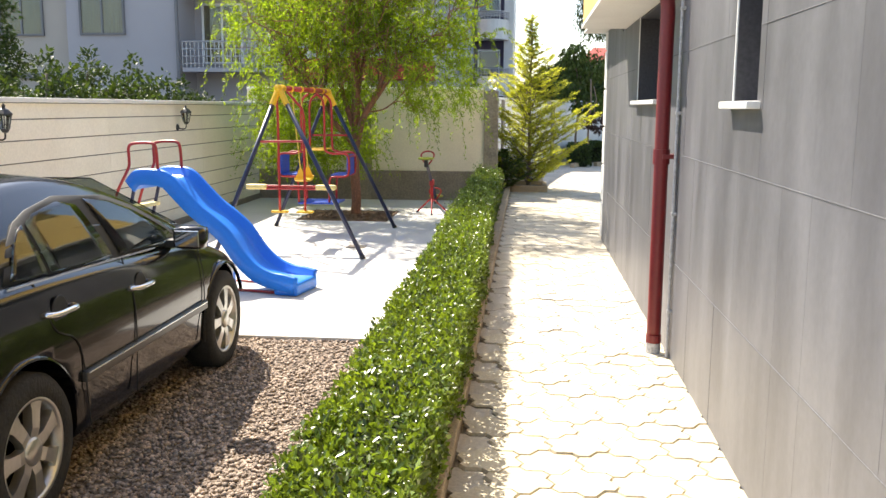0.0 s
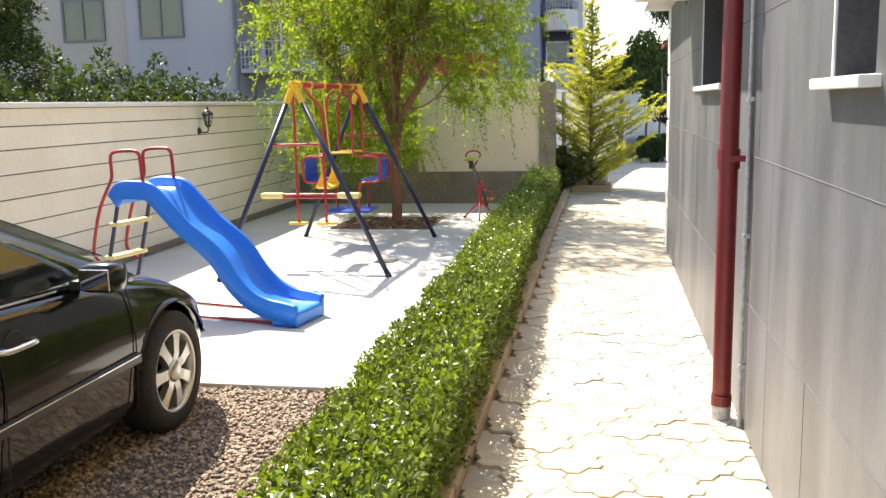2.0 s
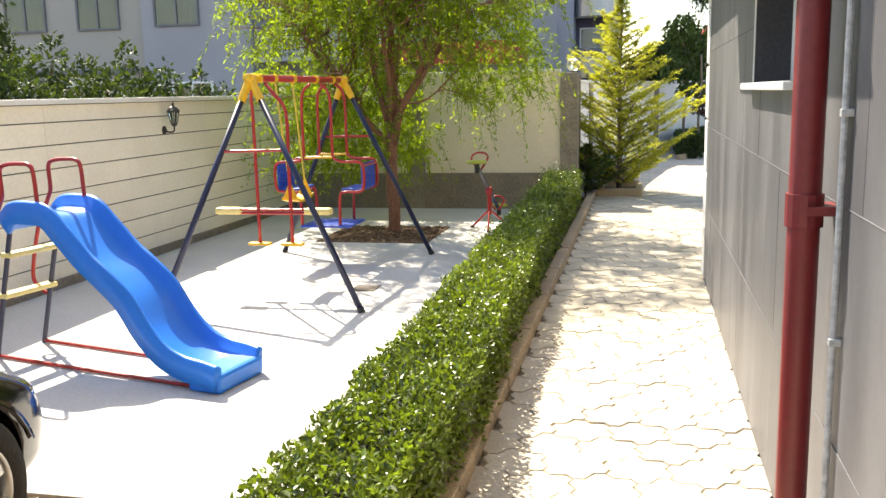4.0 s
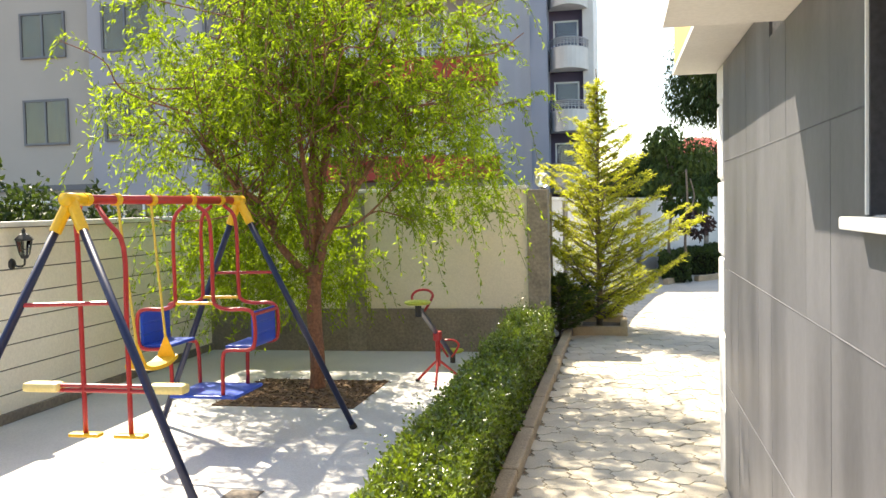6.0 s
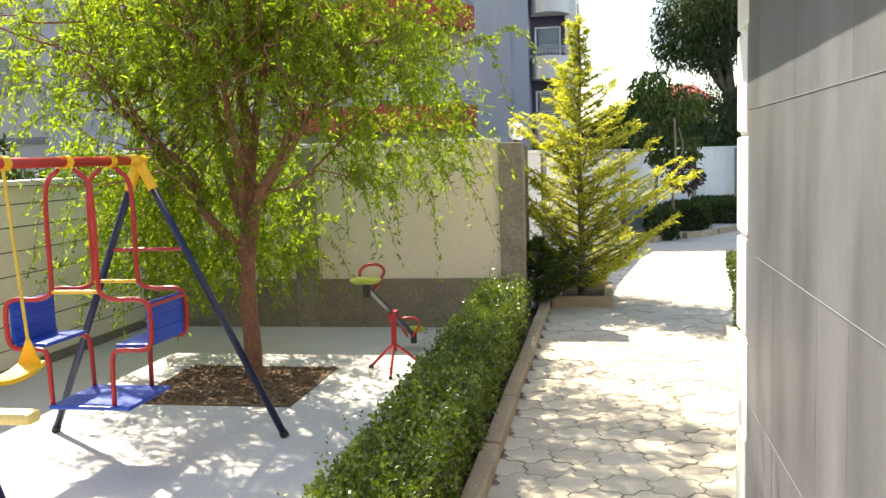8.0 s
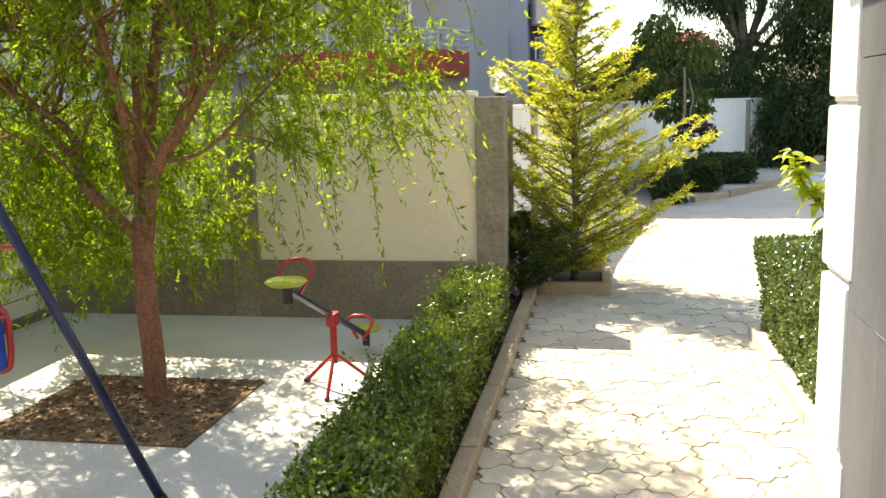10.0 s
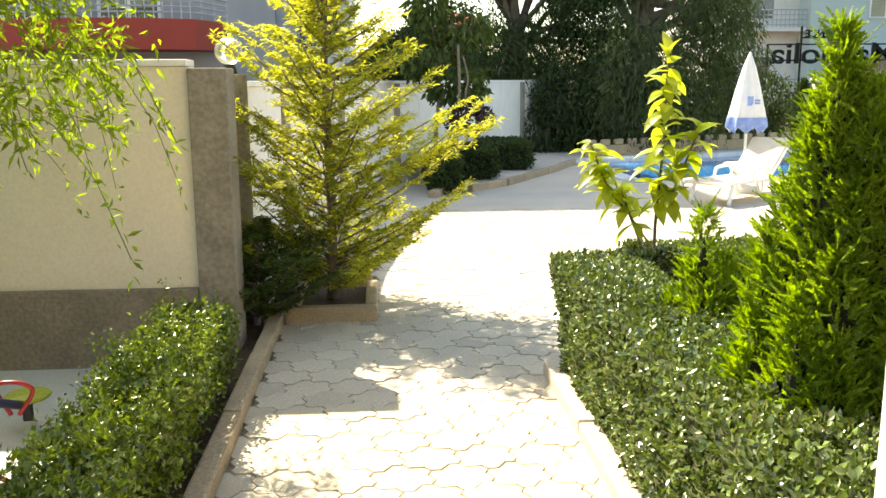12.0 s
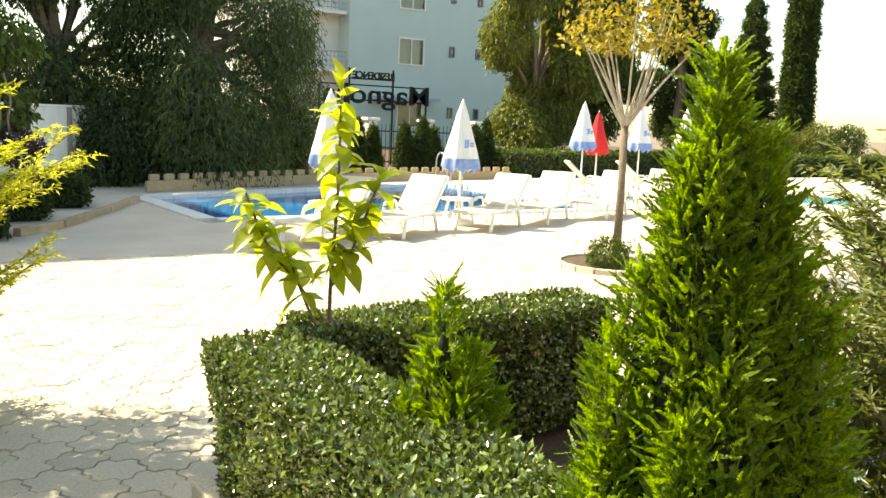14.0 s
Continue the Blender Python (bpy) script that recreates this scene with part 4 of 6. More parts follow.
    part("bumper_strip", box_bm(cx + 0.79, 0.95, 0.40, cx + 0.862, 1.55, 0.42, bevel=0.006, m=Matrix.Translation(-o)), "chrome", c)
    for y, z in ((2.22, 0.685), (3.00, 0.64)):
        bm = bmesh.new()
        tube(bm, smooth_path([Vector((cx + 0.845, y - 0.11, z)) - o, Vector((cx + 0.885, y - 0.08, z)) - o, Vector((cx + 0.89, y, z)) - o, Vector((cx + 0.885, y + 0.08, z)) - o, Vector((cx + 0.845, y + 0.11, z)) - o], 4), 0.013, 8)
        part("door_handle", bm, "chrome", c, "chrome door handle", smooth=True)
        bm = lathe(bmesh.new(), [(0.065, 0.0), (0.06, 0.004), (0.0, 0.004)], 18)
        bmesh.ops.transform(bm, matrix=Matrix.Translation(Vector((cx + 0.852, y, z)) - o) @ Matrix.Rotation(radians(90), 4, "Y"), verts=bm.verts)
        part("handle_cup", bm, "plastic", c)
    for pts in (((2.88, 0.80), (2.90, 0.55), (2.88, 0.12)), ((3.82, 0.70), (3.84, 0.50), (3.82, 0.12)), ((2.10, 0.82), (2.16, 0.62), (2.34, 0.50), (2.40, 0.12))):
        ring = [Vector((cx + (0.867 if z < 0.6 else 0.867 - (z - 0.6) * 0.25), y, z)) - o for y, z in pts]
        part("door_gap", tube_bm(smooth_path(ring, 6), 0.0035, 5), "plastic", c)
    for sx in (1, -1):
        xa, xb = sorted((cx + sx * 0.84, cx + sx * 1.02))
        part("wing_mirror", box_bm(xa, 3.44, 0.745, xb, 3.58, 0.875, bevel=0.045, m=Matrix.Translation(-o)), "paint", c, smooth=True)
        part("mirror_glass", box_bm(xa + 0.025, 3.434, 0.765, xb - 0.02, 3.442, 0.855, bevel=0.003, m=Matrix.Translation(-o)), "chrome", c)
        part("mirror_arm", box_bm(min(cx + sx * 0.78, cx + sx * 0.86), 3.46, 0.755, max(cx + sx * 0.78, cx + sx * 0.86), 3.54, 0.80, bevel=0.01, m=Matrix.Translation(-o)), "plastic", c)
        bm = bmesh.new()
        bmesh.ops.create_uvsphere(bm, u_segments=16, v_segments=10, radius=1, matrix=Matrix.Translation(Vector((cx + sx * 0.58, 4.72, 0.40)) - o) @ Matrix.Diagonal((0.17, 0.12, 0.085, 1)))
        part("headlight", bm, "chrome", c, "clear oval headlight", smooth=True)
    for y, z in hubs:
        for sx in (1, -1):
            wheel(c, sx * 0.765, y - 2.9, 0.315, 0.315)
    c.location = (cx - 0.05, 3.12, g)


parked_car()
# ---- plants ----
M.update(
    bark=mat("reddish bark", (0.27, 0.125, 0.07), (0.15, 0.075, 0.045), 14, 0.9, bump=0.9, bump_scale=45, fine=0.3, streak=(3, 3, 0.6)),
    willow_twig=mat("green willow shoots", (0.17, 0.18, 0.045), (0.13, 0.12, 0.04), 6, 0.7),
    far_willow=mat("far willow foliage", (0.100, 0.135, 0.040), (0.040, 0.060, 0.020), 0.9, 0.45, random=0.5, island=True, translucent=0.35, fine=0.1),
    bark_pale=mat("pale smooth bark", (0.46, 0.42, 0.36), (0.30, 0.26, 0.21), 10, 0.8, bump=0.3, bump_scale=60, fine=0.2),
    bark_grey=mat("grey bark", (0.20, 0.16, 0.12), (0.13, 0.10, 0.075), 14, 0.9, bump=0.7, bump_scale=50, fine=0.3),
    willow=mat("willow leaf", (0.172, 0.242, 0.026), (0.105, 0.158, 0.018), 0.9, 0.5, random=0.4, island=True, translucent=0.64, spec=0.25, fine=0.1),
    larch=mat("yellow-green needle sprays", (0.330, 0.345, 0.075), (0.215, 0.238, 0.045), 1.6, 0.5, spec=0.25, random=0.4, island=True, translucent=0.55, fine=0.1),
    thuja=mat("thuja spray", (0.180, 0.270, 0.022), (0.090, 0.160, 0.013), 5.0, 0.5, random=0.45, island=True, translucent=0.5, fine=0.1),
    dark_leaf=mat("dark foliage", (0.055, 0.085, 0.026), (0.028, 0.048, 0.016), 0.8, 0.55, spec=0.25, random=0.45, island=True, translucent=0.25, fine=0.1),
    mid_leaf=mat("green foliage", (0.080, 0.120, 0.032), (0.045, 0.070, 0.020), 0.8, 0.55, spec=0.25, random=0.45, island=True, translucent=0.3, fine=0.1),
    olive_leaf=mat("olive-yellow foliage", (0.150, 0.165, 0.030), (0.075, 0.100, 0.020), 0.7, 0.5, random=0.45, island=True, translucent=0.35, fine=0.1),
    magnolia=mat("broad light green leaf", (0.330, 0.385, 0.060), (0.220, 0.275, 0.036), 3.0, 0.35, random=0.35, translucent=0.55, fine=0.08, spec=0.6),
    needle=mat("grey-green needle spray", (0.160, 0.190, 0.080), (0.105, 0.135, 0.055), 2.0, 0.5, random=0.4, island=True, translucent=0.3, fine=0.1),
    blue_needle=mat("blue-grey needle spray", (0.30, 0.38, 0.40), (0.20, 0.26, 0.28), 2.0, 0.5, random=0.3, island=True, translucent=0.15, fine=0.1),
    autumn=mat("yellowing leaves", (0.26, 0.19, 0.03), (0.13, 0.13, 0.02), 1.5, 0.5, random=0.4, island=True, translucent=0.4, fine=0.1),
)


def limb_path(rng, a, b, bend=0.12, steps=5):
    a, b = Vector(a), Vector(b)
    d = (b - a).length
    pts = [a] + [a.lerp(b, k / 3) + Vector(rng.normal(size=3)) * d * bend * 0.5 for k in (1, 2)] + [b]
    return smooth_path(pts, steps)


def limb(bm, rng, a, b, r0, r1, bend=0.12, sides=8):
    p = limb_path(rng, a, b, bend)
    tube(bm, p, r0, sides, radii=[r0 + (r1 - r0) * i / (len(p) - 1) for i in range(len(p))])
    return p


def weeping_tree():
    """The play area's tree: forked reddish trunk, limbs, and drooping leafy shoots."""
    rng = np.random.default_rng(21)
    t = anchor("weeping_tree", -2.82, 12.52, PAD_Z - 0.02, label="bright green weeping tree with forked reddish trunk", category="tree")
    o = np.array(t.location)
    bm = bmesh.new()
    trunk = smooth_path([(0, 0, 0), (0.01, 0, 0.3), (-0.01, 0.0, 0.7), (0.0, 0.0, 1.12), (0.02, 0.0, 1.25)], 5)
    tube(bm, trunk, 0.1, 14, radii=[0.095 if i == 0 else 0.076 - 0.008 * i / len(trunk) for i in range(len(trunk))])
    part("trunk", bm, "bark", t, smooth=True)
    main = [((0, 0, 1.12), (-0.16, 0.05, 3.3), 0.062), ((0.02, 0, 1.10), (0.50, -0.05, 2.35), 0.058), ((0, 0, 1.08), (-0.72, -0.15, 2.05), 0.045),
            ((0.02, 0.02, 1.15), (0.28, 0.25, 3.5), 0.050), ((-0.04, 0, 1.4), (-0.60, 0.25, 3.2), 0.042), ((0.22, -0.02, 1.65), (0.95, 0.15, 3.0), 0.036),
            ((0.0, 0.02, 1.3), (0.1, -0.55, 2.9), 0.036), ((-0.4, -0.08, 1.65), (-1.15, -0.3, 2.7), 0.028)]
    tips = []
    for a, b, r in main:
        bm = bmesh.new()
        p = limb(bm, rng, a, b, r, r * 0.5, 0.07, 10)
        part("limb", bm, "bark", t, smooth=True)
        tips.append((p, r * 0.5))
    ends = []
    sub = bmesh.new()
    C = np.array((-0.08, 0.08, 3.0))
    R = np.array((2.05, 1.75, 2.45))
    for p, r in tips:
        for k in range(11):
            s = np.array(p[int(rng.integers(len(p) // 3, len(p)))])
            a = rng.uniform(0, math.tau)
            d = np.array((math.cos(a), math.sin(a), rng.uniform(0.1, 1.5)))
            d /= np.linalg.norm(d)
            e = s + d * rng.uniform(0.7, 1.6)
            off = (e - C) / R
            far = np.linalg.norm(off)
            if far > 0.92:
                e = C + off / far * R * 0.92
            q = limb(sub, rng, s, e, max(0.010, r * 0.5), 0.006, 0.14, 6)
            ends.append(q)
            for j in range(3):
                s2 = q[int(rng.integers(len(q) // 3, len(q)))]
                e2 = np.array(s2) + rng.normal(size=3) * (0.36, 0.36, 0.28) + d * 0.2 + (0, 0, 0.18)
                ends.append(limb(sub, rng, s2, e2, 0.010, 0.004, 0.2, 5))
    tagged(part("branchwork", sub, "bark", t, smooth=True), kind="stuff")
    at, way = [], []
    shoots = bmesh.new()
    for k in range(3750):
        q = ends[int(rng.integers(len(ends)))]
        s = np.array(q[int(rng.integers(len(q) // 3, len(q)))])
        hang = rng.random() < 0.25
        if k % 6 == 0:
            a, h = rng.uniform(0, math.tau), rng.uniform(-0.45, 0.95)
            rad = math.sqrt(1 - h * h) * rng.uniform(0.6, 1.0)
            s = C + R * np.array((rad * math.cos(a), rad * math.sin(a), h))
        elif k % 4 == 1:
            s = np.array((rng.uniform(-1.6, 0.1), rng.uniform(-0.3, 1.7), rng.uniform(0.75, 1.9)))
        elif k % 16 == 2:
            s = np.array((rng.uniform(0.5, 1.7), rng.uniform(-0.5, 1.5), rng.uniform(1.6, 2.6)))
            hang = rng.random() < 0.5
        elif k % 11 == 3:
            a, h = rng.uniform(0, math.tau), rng.uniform(0.25, 0.95)
            rad = math.sqrt(1 - h * h) * rng.uniform(0.2, 1.0)
            s = C + R * np.array((rad * math.cos(a), rad * math.sin(a), h))
        if noise.noise(Vector(s) * 1.7 + Vector((3, 1, 7))) < -0.22:
            continue
        out = s - C
        out[2] = 0
        out = out / (np.linalg.norm(out) + 1e-6)
        L = rng.uniform(0.28, 0.62) * (1.5 if hang else 1.0)
        n = int(18 * L / 0.6)
        u = np.linspace(0, 1, n)[:, None]
        side = out * 0.5 + rng.normal(size=3) * 0.4
        p = s + side * L * u * (1 - 0.3 * u) + np.array((0, 0, 1)) * L * ((0.3 * u - 1.0 * u * u) if hang else (0.75 * u - 0.7 * u * u))
        p = p[p[:, 2] > 0.45 + 0.5 * max(0, out[0])]
        if len(p) < 4:
            continue
        tube(shoots, [Vector(v) for v in p[:: max(1, len(p) // 4)]], 0.0028, 3, caps=False)
        for rep in range(2):
            at.append(p + rng.normal(size=p.shape) * 0.016)
            way.append(rng.normal(size=p.shape) * 0.8 + np.array((0, 0, -0.9 if hang else -0.25)) + side * 0.5)
    tagged(part("shootwork", shoots, "willow_twig", t), kind="stuff")
    at, way = np.concatenate(at), np.concatenate(way)
    n = len(at)
    L = rng.uniform(0.042, 0.082, n)
    leaves("crown", at, way, rng.normal(size=(n, 3)) + (0, 0, 0.6), L, L * 0.27, "willow", t, "crown of narrow bright green leaves")


weeping_tree()
bm = box_bm(-3.55, 11.70, PAD_Z - 0.1, -2.20, 12.92, PAD_Z + 0.012)
tagged(part("tree_bed", bm, "bed_soil"), "square bed of dry soil and fallen leaves in the slab", "soil", kind="structure")
rng0 = np.random.default_rng(4)
n = 1500
p = np.stack([rng0.uniform(-3.54, -2.21, n), rng0.uniform(11.71, 12.91, n), np.full(n, PAD_Z + 0.016)], 1)
lit = leaves("leaf_litter", p, rng0.normal(size=(n, 3)) * (1, 1, 0.25), rng0.normal(size=(n, 3)) * 0.4 + (0, 0, 1), rng0.uniform(0.03, 0.07, n), 0.018, "bed_soil")
tagged(lit, "fallen dry leaves on the tree bed", "leaf litter", kind="stuff")


def sprays(rng, path, count, spread, droop, at, way):
    """Short side sprays along a branch."""
    for _ in range(count):
        i = int(rng.integers(max(1, len(path) // 6), len(path)))
        s = np.array(path[i])
        d = np.array(path[min(i + 1, len(path) - 1)]) - np.array(path[i - 1])
        d /= np.linalg.norm(d) + 1e-9
        side = np.cross(d, (0, 0, 1)) * rng.choice((-1, 1))
        L = spread * rng.uniform(0.4, 1.0)
        v = side * 0.8 + d * 0.6 + np.array((0, 0, rng.uniform(-0.2, 0.15) - droop))
        n = 7
        u = np.linspace(0.1, 1, n)[:, None]
        p = s + v * L * u
        for sg in (-1, 1):
            at.append(p + rng.normal(size=p.shape) * 0.006)
            way.append(v * 0.8 + sg * np.cross(v, (0, 0, 1)) * 0.8 + rng.normal(size=p.shape) * 0.35)


def airy_conifer(name, x, y, z, H, count, wide, first, rise, spray, needle, material, label, crown, seed, category="tree", long_ones=()):
    """A conifer of thin upswept branches set with flat needle sprays."""
    rng = np.random.default_rng(seed)
    t = anchor(name, x, y, z, label=label, category=category)
    bm = bmesh.new()
    trunk = smooth_path([(0, 0, 0), (0.01, 0.0, H * 0.25), (-0.01, 0, H * 0.55), (0.02, 0, H * 0.8), (0.0, 0, H)], 5)
    tube(bm, trunk, 0.03, 10, radii=[0.0125 * H * (1 - 0.92 * i / (len(trunk) - 1)) + 0.003 for i in range(len(trunk))])
    part("trunk", bm, "bark_grey", t, smooth=True)
    at, way = [], []
    br = bmesh.new()
    for k in range(count):
        w = k / (count - 1)
        z = first + (H * 0.93 - first) * w ** 1.3
        a = k * 2.4 + rng.uniform(-0.4, 0.4)
        reach = wide * (min(1.0, 1.6 * (1 - w) ** 0.9) if w < 0.86 else 0.09) * rng.uniform(0.5, 1.1)
        if k in long_ones:
            a, reach = rng.uniform(-0.15, 0.25), wide * 1.25
        d = np.array((math.cos(a), math.sin(a), 0))
        up = rise * rng.uniform(0.7, 1.25)
        e = d * reach + np.array((0, 0, z + reach * up))
        p = smooth_path([(0, 0, z), tuple(d * reach * 0.5 + np.array((0, 0, z + reach * up * 0.42))), tuple(e)], 6)
        tube(br, p, 0.008, 5, radii=[0.009 * (1 - 0.8 * i / (len(p) - 1)) + 0.002 for i in range(len(p))])
        sprays(rng, p, int(6 + 27 * reach), spray * (0.5 + 0.5 * reach / wide), 0.02, at, way)
    tagged(part("branchwork", br, "bark_grey", t), kind="stuff")
    at, way = np.concatenate(at), np.concatenate(way)
    n = len(at)
    leaves("crown", at, way, rng.normal(size=(n, 3)) * 0.5 + (0, 0, 1), rng.uniform(0.7, 1.3, n) * needle, needle * 0.26, material, t, crown)


airy_conifer("young_conifer", -0.14, 15.85, 0.06, 3.30, 150, 0.98, 0.06, 0.60, 0.20, 0.052, "larch", "airy yellow-green young conifer growing in a kerbed bed", "crown of yellow-green needle sprays", 31, long_ones=(37, 44, 52))


def thuja(x, y, z, leaders, count, seed, label):
    """Thuja of upright flattened sprays, grown from several leaders: offset x y, height, radius, lowest height."""
    rng = np.random.default_rng(seed)
    t = anchor("thuja", x, y, z, label=label, category="shrub")
    top = max(l[2] for l in leaders)
    part("trunk", tube_bm([(0, 0, 0), (0, 0, top * 0.6)], 0.03, 8), "bark_grey", t)
    total = sum(l[2] * l[3] for l in leaders)
    at, way, up = [], [], []
    inner = bmesh.new()
    for dx, dy, h, r, low in leaders:
        # solid dark filler per leader, inner shade put into its colour
        lathe(inner, [(r * 0.2, low + 0.03), (r * 0.6, low + (h - low) * 0.25), (r * 0.5, low + (h - low) * 0.5), (r * 0.2, low + (h - low) * 0.75), (0.0, low + (h - low) * 0.85)], 10, (dx, dy, 0))
        for _ in range(int(count / 24 * h * r / total)):
            u = rng.random() ** 0.9
            zz = low + (h - low) * u * 0.97
            a = rng.uniform(0, math.tau)
            lump = 1 + 0.75 * noise.noise(Vector((math.cos(a) * 1.6, math.sin(a) * 1.6, zz * 5.0 + seed + dx * 9))) + 0.2 * noise.noise(Vector((math.cos(a) * 4, math.sin(a) * 4, zz * 14)))
            rr = r * min(1.0, 0.35 + 2.6 * u) * (1 - u) ** 0.5 * 1.15 * rng.uniform(0.7, 1.05) * lump
            out = np.array((math.cos(a), math.sin(a), 0))
            c = np.array((dx, dy, zz)) + out * rr
            d = out * rng.uniform(0.2, 1.2) + np.array((0, 0, 0.75)) + rng.normal(size=3) * 0.38
            L = rng.uniform(0.025, 0.055)
            m = 12
            v = np.linspace(0, 1, m)[:, None]
            tang = np.cross(d, np.array((math.cos(a + rng.normal()), math.sin(a + rng.normal()), 0.2)))
            tang = tang / (np.linalg.norm(tang) + 1e-9)
            nrm = np.cross(d, tang)
            p = c + d * L * v
            for s in (-1, 1):
                at.append(p)
                way.append(np.tile(d * 0.75, (m, 1)) + s * tang * 1.0 * (1.15 - v) + rng.normal(size=(m, 3)) * 0.08)
                up.append(np.tile(nrm, (m, 1)))
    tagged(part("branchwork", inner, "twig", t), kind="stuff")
    at, way, up = np.concatenate(at), np.concatenate(way), np.concatenate(up)
    k = len(at)
    leaves("crown", at, way, up, rng.uniform(0.008, 0.016, k), 0.0058, "thuja", t)
    return t


thuja(1.68, 11.67, 0.0, [(-0.027, -0.018, 1.92, 0.085, 1), (0.018, -0.027, 1.8, 0.095, 0.9), (-0.063, 0.018, 1.7, 0.085, 0.9), (0.063, -0.081, 1.74, 0.081, 0.9), (0.108, -0.108, 1.6, 0.076, 0.8), (0.009, -0.09, 1.48, 0.126, 0.1), (-0.117, 0.09, 1.46, 0.101, 0.1), (0.144, -0.144, 1.5, 0.101, 0.1),
    (-0.162, 0.108, 1.3, 0.109, 0.03), (0.198, -0.18, 1.38, 0.101, 0.05), (-0.045, -0.117, 1.26, 0.143, 0.05), (0.234, -0.198, 1.12, 0.118, 0), (-0.198, 0.09, 1.02, 0.118, 0), (-0.054, -0.171, 0.98, 0.134, 0), (0.099, 0.126, 1.42, 0.143, 0), (-0.135, -0.09, 1.14, 0.126, 0), (0.126, -0.198, 1.1, 0.126, 0)], 345000, 41, "tall bright green thuja with feathery pointed tips in the corner bed")
thuja(1.69, 12.74, 0.0, [(-0.02, 0.01, 1.22, 0.10, 0.2), (-0.06, 0.04, 0.98, 0.13, 0), (0.06, -0.04, 1.02, 0.13, 0), (0.11, -0.09, 0.86, 0.12, 0), (-0.15, 0.03, 0.82, 0.12, 0), (-0.03, -0.10, 0.90, 0.15, 0)], 84000, 42, "small bright green conical thuja behind the hedge")


def broad_leaf_mesh():
    """One broad pointed leaf, 1 m long, folded along the rib and curled down."""
    bm = bmesh.new()
    rows = []
    for i in range(7):
        u = i / 6
        w = 0.215 * math.sin(math.pi * (0.06 + 0.92 * u) ** 0.85)
        z = 0.10 * math.sin(u * 1.9) - 0.20 * u * u
        rows.append([bm.verts.new((u, -w, z + w * 0.32)), bm.verts.new((u, 0, z)), bm.verts.new((u, w, z + w * 0.32))])
    for a, b in zip(rows, rows[1:]):
        bm.faces.new((a[0], a[1], b[1], b[0]))
        bm.faces.new((a[1], a[2], b[2], b[1]))
    me = bpy.data.meshes.new("leaf")
    bm.to_mesh(me)
    bm.free()
    for p in me.polygons:
        p.use_smooth = True
    me.materials.append(M["magnolia"])
    return me


def sapling():
    rng = np.random.default_rng(51)
    t = anchor("sapling", 1.85, 13.97, 0.0, label="broad-leaved sapling with large light green leaves", category="tree")
    stem = smooth_path([(0, 0, 0), (0.0, 0.02, 0.5), (-0.01, 0.02, 0.9), (0.02, 0.02, 1.4), (0.03, 0.03, 1.88)], 6)
    twig = smooth_path([(0.0, 0.02, 0.74), (-0.13, 0.08, 0.94), (-0.27, 0.15, 1.14), (-0.36, 0.20, 1.38)], 5)
    twig2 = smooth_path([(0.0, 0.02, 0.95), (0.09, -0.03, 1.16), (0.20, -0.08, 1.5)], 5)
    twig3 = smooth_path([(0.0, 0.02, 0.62), (-0.10, 0.06, 0.84), (-0.20, 0.10, 1.12)], 5)
    part("stem", tube_bm(stem, 0.012, 8, radii=[0.014 - 0.009 * i / (len(stem) - 1) for i in range(len(stem))]), "bark_grey", t, smooth=True)
    for q in (twig, twig2, twig3):
        part("twig", tube_bm(q, 0.006, 6), "bark_grey", t)
    me = broad_leaf_mesh()
    spots = [(stem, 0.56 + 0.44 * k / 61, k) for k in range(62)] + [(twig, 0.45 + 0.55 * k / 41, k) for k in range(42)] + [(twig2, 0.25 + 0.75 * k / 35, k) for k in range(36)] + [(twig3, 0.6 + 0.4 * k / 13, k) for k in range(14)]
    for q, u, k in spots:
        f = u * (len(q) - 1)
        i = min(int(f), len(q) - 2)
        p = q[i].lerp(q[i + 1], f - i)
        a = math.degrees(k * 2.4) + rng.uniform(-20, 20)
        s = rng.uniform(0.12, 0.21) * (0.8 if u > 0.93 else 1.0)
        top = q is stem and u > 0.985
        ob = new("leaf", me)
        ob.parent = t
        ob.matrix_basis = pose(*p, 0, -60 if top else rng.uniform(-30, 48), a) @ pose(0, 0, 0, rng.uniform(-25, 25)) @ Matrix.Diagonal((s, s, s, 1))


sapling()


